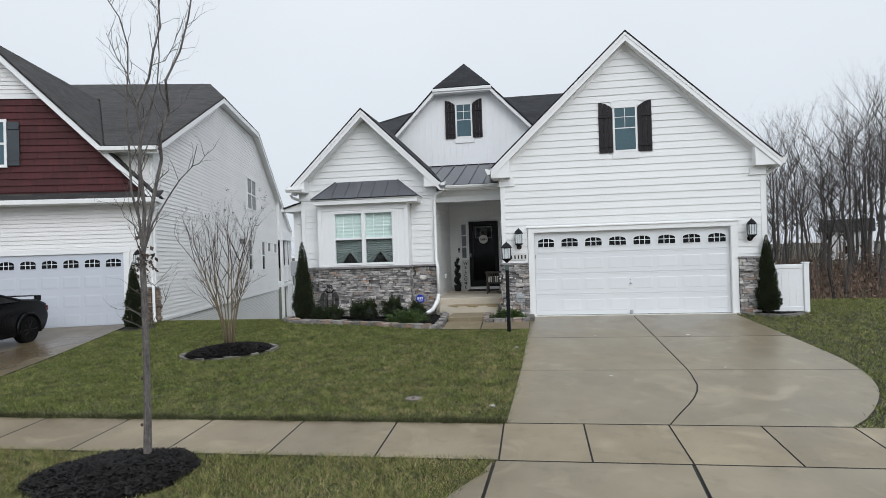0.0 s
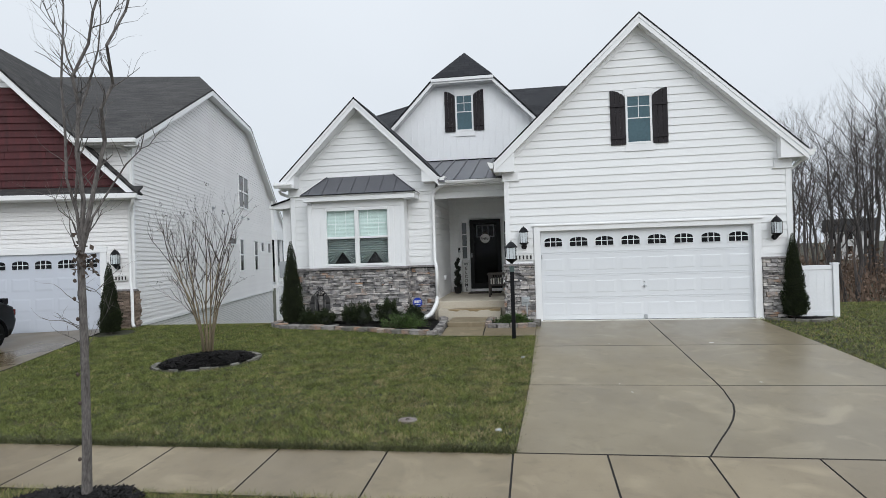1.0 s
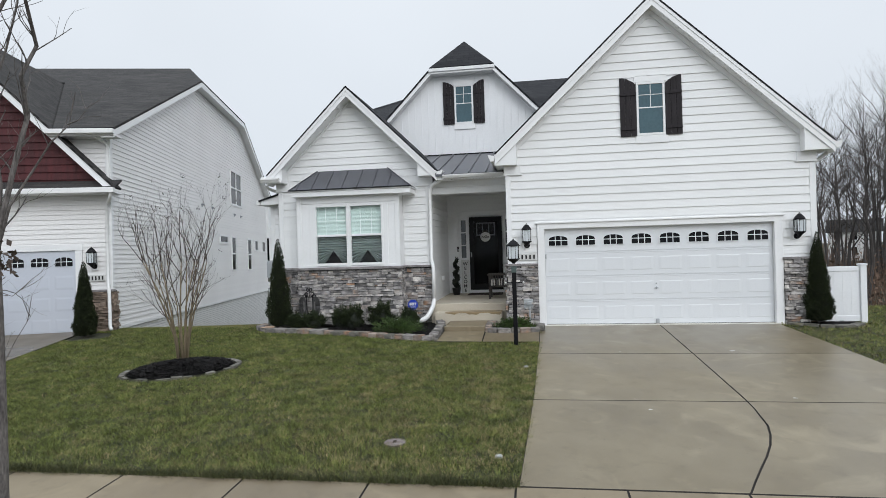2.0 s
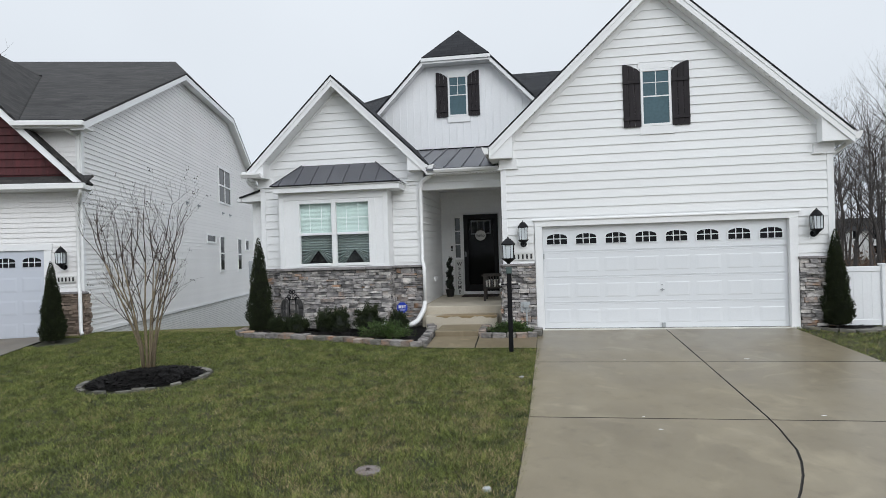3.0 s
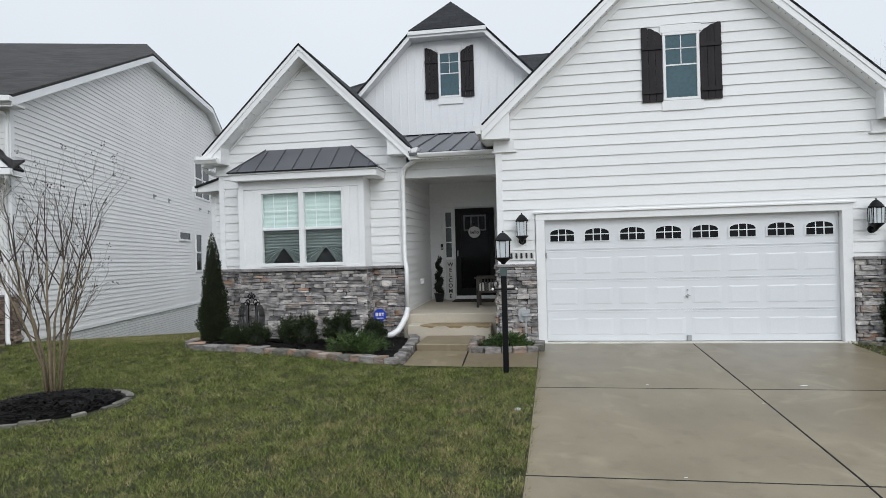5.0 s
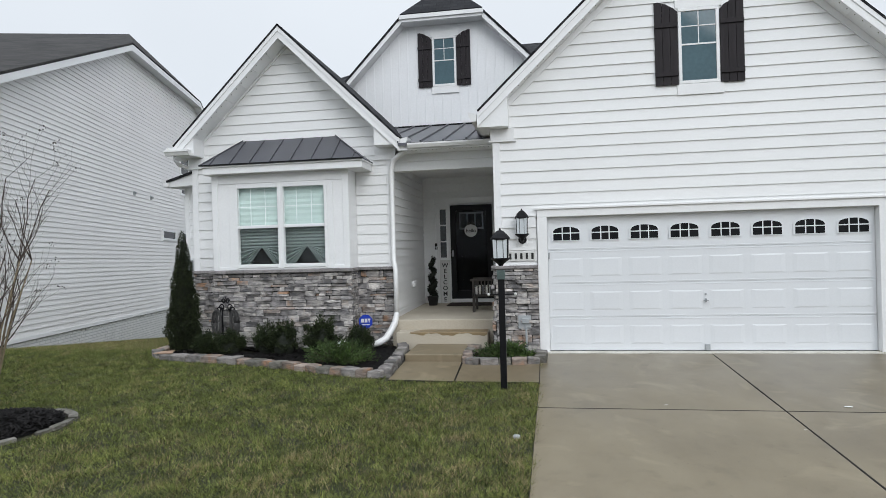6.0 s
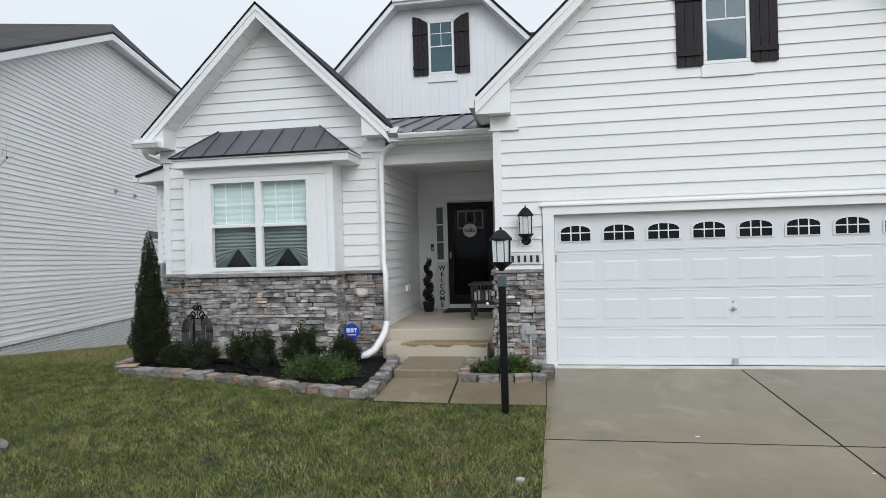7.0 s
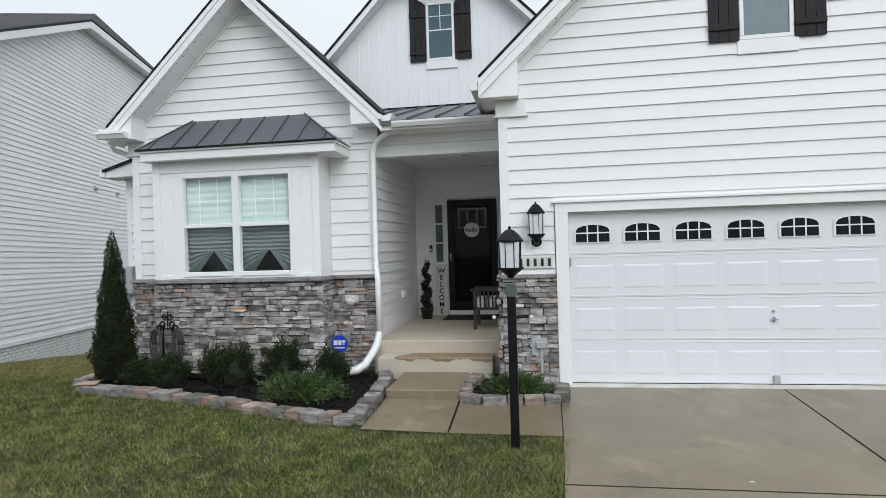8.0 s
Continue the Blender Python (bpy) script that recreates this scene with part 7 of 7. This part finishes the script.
tagged(leaf_cloud("seed_head", sd, np.tile([0, 0, 1.0], (len(sd), 1)), 0.022, M["seed"], cm, 7, aspect=0.9), kind="stuff")

# woods behind the houses, and unseen copies added behind the camera
variants = []
for k in range(6):
    rnd = random.Random(90 + k)
    root = thing("woodland_tree", "tall bare woodland tree in grey-brown winter bark", "tree", (30 + k * 4, 42, -3.2), group="winter woods")
    H = rnd.uniform(13, 17)
    bm = bmesh.new()
    tp = [(rnd.gauss(0, 0.12), rnd.gauss(0, 0.12), H * i / 7 - 0.3) for i in range(7)]
    tube(bm, tp, [0.17 * (1 - 0.15 * i) for i in range(7)], 6)
    part("trunk", bm, M["far_bark"], root)
    bm = bmesh.new()
    tips = []
    for i in range(15):
        z = H * rnd.uniform(0.36, 0.86)
        a = rnd.uniform(0, 6.28)
        limb(bm, (0, 0, z), (math.cos(a) * 0.8, math.sin(a) * 0.8, rnd.uniform(0.7, 1.5)), 0.062 * (1.2 - z / H), H * rnd.uniform(0.13, 0.24), 4, rnd, 4, 0.10, tips, 0.32, (2, 3), 0.66)
    part("crown", bm, M["far_bark"], root)
    variants.append(root)
rnd = random.Random(123)
TALL = [max(v.co.z for c in r.children for v in c.data.vertices) for r in variants]
for i in range(66):
    y, slope = rnd.uniform(27, 62), rnd.uniform(0.335, 0.66)
    x = slope * (y + 15.75)
    rise = 0.12 + 0.068 * smooth(0.345, 0.395, slope) + 0.036 * smooth(0.45, 0.55, slope)
    top = (5.05 + rise * (y + 15.75)) * rnd.choice((1.2, 1.12, 1.0, 0.97, 0.93, 0.86, 0.76, 0.62))
    t = copy_thing(variants[i % 6], pose(x, y, -3.25, rnd.gauss(0, 2), rnd.gauss(0, 2), rnd.uniform(0, 360)))
    k = top / TALL[i % 6]
    wdt = k * rnd.uniform(0.85, 1.3)
    t.scale = (wdt, wdt, k)
for i in range(16):
    x, y = rnd.uniform(-34, -9), rnd.uniform(55, 80)
    t = copy_thing(variants[i % 6], pose(x, y, -3.25, 0, 0, rnd.uniform(0, 360)))
    t.scale = (0.8, 0.8, rnd.uniform(0.4, 0.5))
# added tree line behind the camera, never in view, to darken glass reflections
for i in range(46):
    x, y = rnd.uniform(-60, 60), rnd.uniform(-75, -42)
    t = copy_thing(variants[i % 6], pose(x, y, -0.9, 0, 0, rnd.uniform(0, 360)))
    k = rnd.uniform(0.6, 0.9)
    t.scale = (k, k, k)
# thicket of saplings and dead brush
M["brush"] = material("russet_winter_brush", (0.12, 0.075, 0.05), 0.95, 0.3, 0.3, 4, island=0.5, dark=(0.06, 0.045, 0.035))
rng = np.random.default_rng(17)
n = 9000
x, y = rng.uniform(7, 75, n), rng.uniform(20, 75, n)
hgt = rng.uniform(0.6, 3.6, n) * np.where(rng.random(n) < 0.12, 2.2, 1)
lean = rng.normal(0, 0.22, (n, 2)) * hgt[:, None]
wd = rng.uniform(0.012, 0.05, n)
zb = np.full(n, -3.3)
v = np.stack([np.stack([x - wd, y, zb], 1), np.stack([x + wd, y, zb], 1), np.stack([x + lean[:, 0], y + lean[:, 1], zb + hgt], 1)], 1).reshape(-1, 3)
me = bpy.data.meshes.new("thicket")
me.vertices.add(3 * n), me.loops.add(3 * n), me.polygons.add(n)
me.vertices.foreach_set("co", v.ravel())
me.loops.foreach_set("vertex_index", np.arange(3 * n, dtype=np.int32))
me.polygons.foreach_set("loop_start", np.arange(0, 3 * n, 3, dtype=np.int32))
me.polygons.foreach_set("loop_total", np.full(n, 3, dtype=np.int32))
me.update(calc_edges=True)
me.materials.append(M["brush"])
tagged(new("thicket", me), "russet winter brush and saplings under bare trees", "brush", kind="stuff")
lp2 = np.stack([rng.uniform(8, 60, 16000), rng.uniform(22, 60, 16000), -3.2 + np.abs(rng.normal(0, 1.4, 16000))], 1)
ob = leaf_cloud("dead_leaves", lp2, np.tile([0, 0, 1.0], (16000, 1)), 0.24, M["brush"], None, 18, aspect=0.8)
tagged(ob, "dead russet leaves clinging to woodland brush", "leaves", kind="stuff")


M["far_wall"] = material("grey_beige_siding", (0.62, 0.61, 0.60), 0.7, 0.06, 1, 10)


def far_house(loc, w, h, rz):
    root = thing("far_house", "pale two-storey house with grey roof beyond the woods", "house", loc, rz, group="houses beyond the woods")
    boxes("wall", M["far_wall"], root, (-w / 2, w / 2, 0, 8, -1, h))
    bm = bmesh.new()
    prism(bm, [(-0.5, h), (8.5, h), (4, h + 2.6)], lambda s, d, z: (d, s, z), -w / 2 - 0.4, w / 2 + 0.4)
    part("roof", bm, M["shingle_grey"], root)
    for i in range(3):
        for r in range(2):
            x = -w / 2 + w * (i + 0.5) / 3
            wn = boxes("window", M["trim"], root, (x - 0.6, x + 0.6, -0.06, 0.0, 0.8 + 2.9 * r, 2.6 + 2.9 * r))
            boxes("pane", M["dark_pane"], wn, (x - 0.48, x + 0.48, -0.09, -0.055, 0.92 + 2.9 * r, 2.48 + 2.9 * r))


far_house((45.5, 118, -3.0), 7, 4.6, 38)
far_house((61, 112, -3.0), 8.5, 5.3, -28)
far_house((83, 110, -3.0), 11, 5.6, -24)

# rear deck and screened porch of the neighbouring house
dk = thing("screened_porch", "white-posted screened porch behind the next house", "porch", NPOS, NROT)
boxes("deck", M["trim"], dk, (-3.5, 0.3, 19.6, 23.2, -0.25, -0.05))
boxes("screen", M["dark_pane"], dk, (-3.4, 0.1, 19.75, 23.0, 0.9, 2.65))
boxes("header", M["trim"], dk, (-3.5, 0.3, 19.6, 23.2, 2.65, 3.2))
bm = bmesh.new()
prism(bm, [(19.53, 3.2), (23.1, 3.2), (23.1, 3.38), (19.53, 4.95)], side, 0.02, 0.16)
part("gable_infill", bm, M["trim"], dk)
for s in (19.65, 21.3, 22.95):
    boxes("post", M["trim"], dk, (0.13, 0.29, s, s + 0.16, -3.0, 2.65))
boxes("rail", M["trim"], dk, (0.2, 0.26, 19.8, 22.95, 0.98, 1.06))
boxes("rail", M["trim"], dk, (0.2, 0.26, 19.8, 22.95, 0.05, 0.12))
for i in range(24):
    s = 19.9 + i * 0.128
    boxes("baluster", M["trim"], dk, (0.21, 0.25, s, s + 0.04, 0.12, 0.98))

# ---- parked car on the next driveway ----
car = thing("car", "black fastback coupe with rear spoiler, parked on wet concrete", "car", (-13.25, -2.3, gz(-11.4, -3.3) + 0.035), 9)
M["car_paint"] = material("black_car_paint", (0.003, 0.0034, 0.0045), 0.2, 0.1, 3, 20, spec=0.14)
M["tyre"] = material("black_tyre", (0.007, 0.007, 0.007), 0.9, 0.2, 8, 60, spec=0.15)
M["tail"] = material("dark_red_tail_light", (0.10, 0.008, 0.008), 0.15, 0.1, 6, 30)
prof = [(-0.02, 0.42), (-0.08, 0.62), (0.0, 0.93), (0.16, 1.04), (0.72, 1.09), (1.3, 1.27), (1.85, 1.40), (2.3, 1.41), (2.7, 1.30), (3.3, 1.02), (4.1, 0.93), (4.6, 0.82), (4.78, 0.62), (4.75, 0.30), (4.5, 0.2), (0.35, 0.2), (0.1, 0.26)]
bm = bmesh.new()
rows = []
for f, inset, dz in ((-1.0, 0.06, 0), (-0.985, 0.02, 0), (-0.90, 0.0, 0.0), (-0.6, 0.0, 0), (0.6, 0.0, 0), (0.90, 0.0, 0.0), (0.985, 0.02, 0), (1.0, 0.06, 0)):
    ring_ = []
    for s, z in prof:
        zz = z
        half = 0.93
        if z > 0.95:
            half = 0.93 - (z - 0.95) * 0.72
        zz = z - inset * (1.0 if z > 0.5 else -0.6) - (0.03 * (abs(f) - 0.6) if z > 1.0 else 0)
        s = s + inset * (1.2 if s < 0.6 else (-1.2 if s > 4.2 else 0))
        ring_.append(bm.verts.new((f * half, -s, zz)))
    rows.append(ring_)
n = len(prof)
for a, b in zip(rows, rows[1:]):
    for i in range(n):
        bm.faces.new((a[i], a[(i + 1) % n], b[(i + 1) % n], b[i]))
bm.faces.new(rows[0]), bm.faces.new(rows[-1][::-1])
bmesh.ops.recalc_face_normals(bm, faces=bm.faces[:])
part("body", bm, M["car_paint"], car, smooth=True)
for sx in (-1, 1):
    bm = bmesh.new()
    prism(bm, [(-0.95, 1.03), (-1.4, 1.19), (-1.9, 1.31), (-2.3, 1.33), (-2.65, 1.25), (-3.05, 1.05)], lambda s, d, z: (sx * (0.935 - (z - 0.95) * 0.70 + d), s, z), -0.01, 0.008)
    part("side_window", bm, M["dark_pane"], car)
    boxes("tail_light", M["tail"], car, (sx * 0.85 - 0.09, sx * 0.85 + 0.07, -0.02, 0.06, 0.72, 0.86), bev=0.01)
    for wy in (-0.66, -3.7):
        wh = thing("wheel", "", "")
        wh.parent = car
        wh.location = (sx * 0.83, wy, 0.33)
        for key in list(wh.keys()):
            del wh[key]
        bm = bmesh.new()
        lathe(bm, [(0.22, -0.11), (0.31, -0.11), (0.335, -0.08), (0.335, 0.08), (0.31, 0.11), (0.22, 0.11)], 28)
        bmesh.ops.rotate(bm, verts=bm.verts[:], cent=(0, 0, 0), matrix=Matrix.Rotation(radians(90), 3, "Y"))
        part("tyre", bm, M["tyre"], wh, smooth=False)
        bm = bmesh.new()
        for k in range(10):
            a = 2 * math.pi * k / 10
            tube(bm, [(sx * 0.105, 0.04 * math.cos(a), 0.04 * math.sin(a)), (sx * 0.115, 0.23 * math.cos(a), 0.23 * math.sin(a))], 0.014, 5)
        tube(bm, [(sx * 0.09, 0, 0), (sx * 0.13, 0, 0)], 0.05, 12)
        part("rim", bm, M["dark_metal"], wh)
        bm = bmesh.new()
        tube(bm, [(sx * 0.085, 0.385 * math.cos(a), 0.385 * math.sin(a)) for a in [-0.25 + 3.64 * i / 16 for i in range(17)]], 0.05, 8)
        arch = part("wheel_arch", bm, M["car_paint"], car, smooth=True)
        arch.location = (sx * 0.83, wy, 0.33)
boxes("spoiler", M["car_paint"], car, (-0.70, 0.70, -0.16, 0.06, 1.10, 1.125), (-0.76, -0.70, -0.15, 0.05, 0.98, 1.12), (0.70, 0.76, -0.15, 0.05, 0.98, 1.12), bev=0.012)

# ---- lawn grass ----
M["grass"] = material("winter_grass", (0.164, 0.180, 0.050), 0.7, 0.3, 4.5, 30, island=0.95, dark=(0.036, 0.056, 0.013), spec=0.25, lo=0.68, hi=1.32)


def inside(poly, x, y):
    c = np.zeros(len(x), bool)
    n = len(poly)
    for i in range(n):
        (x0, y0), (x1, y1) = poly[i], poly[(i + 1) % n]
        if y0 != y1:
            c ^= ((y0 > y) != (y1 > y)) & (x < (x1 - x0) * (y - y0) / (y1 - y0) + x0)
    return c


DRIVE = [(x + 0.025, y) for y, x in D_LEFT] + [(x - 0.025, y) for y, x in reversed(D_RIGHT)]
KEEP_OFF = [DRIVE, FRONT + SIDE[1:] + [(-2.4, 1.0), (-6.7, 1.0)], [(-2.3, -1.74), (-0.16, -1.80), (-0.16, 1), (-2.4, 1)], RB + [(6.4, 0.5), (5.0, 0.5)], ellipse(-6.4, -3.92, 1.02, 0.75, 28, 0.5), ellipse(-4.50, -9.84, 0.76, 0.57, 28, 0.2), [(-16.6, -1.65), (-11.3, -0.32), (-10.95, -1.6), (-10.3, -4.0), (-9.85, -6.0), (-9.6, -8.07), (-16, -8.07)],
            [(-7.1, 0.9), (-2.7, 0.9), (-2.7, 16), (-7.1, 16)], [(-0.9, 0), (5.65, 0), (5.65, 16), (-0.9, 16)], [(-25, -3.9), (-10.75, -0.1), (-15.6, 19), (-25, 19)], ellipse(-10.78, -0.95, 0.6, 0.5), ellipse(-1.82, -7.07, 0.13, 0.13), [(-15, -9.185), (11, -9.195), (11, -8.125), (-15, -8.125)]]


def grass(name, x0, x1, y0, y1, per_m2, seed, mat="grass", label="short winter lawn grass, green with straw-coloured patches", hmin=0.022, hmax=0.052, wide=0.0032, clump=0):
    rng = np.random.default_rng(seed)
    n = int((x1 - x0) * (y1 - y0) * per_m2)
    x, y = rng.uniform(x0, x1, n), rng.uniform(y0, y1, n)
    if clump:
        # dead tufts stand in clumps, thinner towards the house and the far side of the lawn
        c = rng.integers(0, max(1, n // clump), n)
        cx, cy = rng.uniform(x0, x1, n // clump + 1), rng.uniform(y0, y1, n // clump + 1)
        keep = rng.random(len(cx)) < 0.25 + 0.75 * np.clip((cx + 6.5) / 4.5, 0, 1) * np.clip((-1.0 - cy) / 4.0, 0, 1)
        x, y = np.where(keep[c], cx[c], 99.0) + rng.normal(0, 0.06, n), cy[c] + rng.normal(0, 0.06, n)
    tuft = np.sin(x * 7.1 + 3 * np.sin(y * 3.3)) * np.sin(y * 6.3 + 2 * np.sin(x * 4.1))
    ok = rng.random(n) < 0.74 + 0.26 * tuft
    ok &= (x < x1) & (x > x0) & (y < y1) & (y > y0)
    for poly in KEEP_OFF:
        ok &= ~inside(poly, x, y)
    x, y, tuft = x[ok], y[ok], tuft[ok]
    n = len(x)
    yy = np.clip(y, -10.2, None)
    z = np.where(y < 0, 0.046 * yy, 0.0)
    s1 = np.clip((x + 6.0) / -1.2, 0, 1)
    s2 = np.clip((x - 5.0) / 2.5, 0, 1)
    back = np.maximum(-2.6, -0.125 * y * s1 * s1 * (3 - 2 * s1)) + np.maximum(-3.2, -0.16 * np.maximum(0, y - 3) * s2 * s2 * (3 - 2 * s2))
    z = np.where(y > 0, back, z)
    h = rng.uniform(hmin, hmax, n) * (1 + 0.25 * tuft)
    a = rng.uniform(0, 2 * math.pi, n)
    w = wide * rng.uniform(0.7, 1.4, n)
    ln = rng.normal(0, 0.85, (n, 2)) * h[:, None]
    dx, dy = np.cos(a) * w, np.sin(a) * w
    v = np.stack([np.stack([x - dx, y - dy, z - 0.004], 1), np.stack([x + dx, y + dy, z - 0.004], 1), np.stack([x + ln[:, 0], y + ln[:, 1], z + h], 1)], 1).reshape(-1, 3)
    me = bpy.data.meshes.new(name)
    me.vertices.add(3 * n), me.loops.add(3 * n), me.polygons.add(n)
    me.vertices.foreach_set("co", v.ravel())
    me.loops.foreach_set("vertex_index", np.arange(3 * n, dtype=np.int32))
    me.polygons.foreach_set("loop_start", np.arange(0, 3 * n, 3, dtype=np.int32))
    me.polygons.foreach_set("loop_total", np.full(n, 3, dtype=np.int32))
    me.update(calc_edges=True)
    me.materials.append(M[mat])
    tagged(new(name, me), label, "grass", kind="stuff")


grass("lawn_grass", -11.0, -0.1, -8.12, 1.0, 8200, 1)
grass("verge_grass", -9.0, -0.4, -10.85, -9.17, 8500, 2, hmax=0.066)
grass("side_grass", -14.8, -6.6, 1.0, 16.0, 1500, 3, wide=0.006)
grass("far_grass", 3.5, 16.0, -8.12, 5.0, 1900, 4, wide=0.006)
M["straw"] = material("dead_straw_grass", (0.34, 0.275, 0.15), 0.8, 0.25, 0.9, 3, island=0.5, dark=(0.16, 0.125, 0.06), spec=0.2)
DEAD = "straw-coloured dead blades among the lawn grass"
grass("straw_grass", -11.0, -0.1, -8.12, 1.0, 2200, 11, "straw", DEAD, hmin=0.018, hmax=0.056, clump=42)
grass("straw_side_yard", -14.8, -6.6, 0.4, 16.0, 1300, 15, "straw", DEAD, hmin=0.02, hmax=0.05, wide=0.005)
grass("straw_verge", -9.0, -0.4, -10.85, -9.2, 3600, 12, "straw", DEAD, hmin=0.02, hmax=0.07)
grass("straw_side", 3.5, 16.0, -8.12, 5.0, 300, 13, "straw", DEAD, hmin=0.02, hmax=0.06, wide=0.006)
# ragged fringe where the lawn meets the sidewalk, edge shadow put into its colour
M["fringe"] = material("shaded_edge_grass", (0.070, 0.072, 0.034), 0.8, 0.25, 2, 5, island=0.6, dark=(0.028, 0.032, 0.014), spec=0.2)
grass("edge_grass", -14.0, -0.45, -8.12, -7.99, 13000, 14, "fringe", "ragged grass along the sidewalk edge, coloured dark for its shadow", hmin=0.045, hmax=0.10)
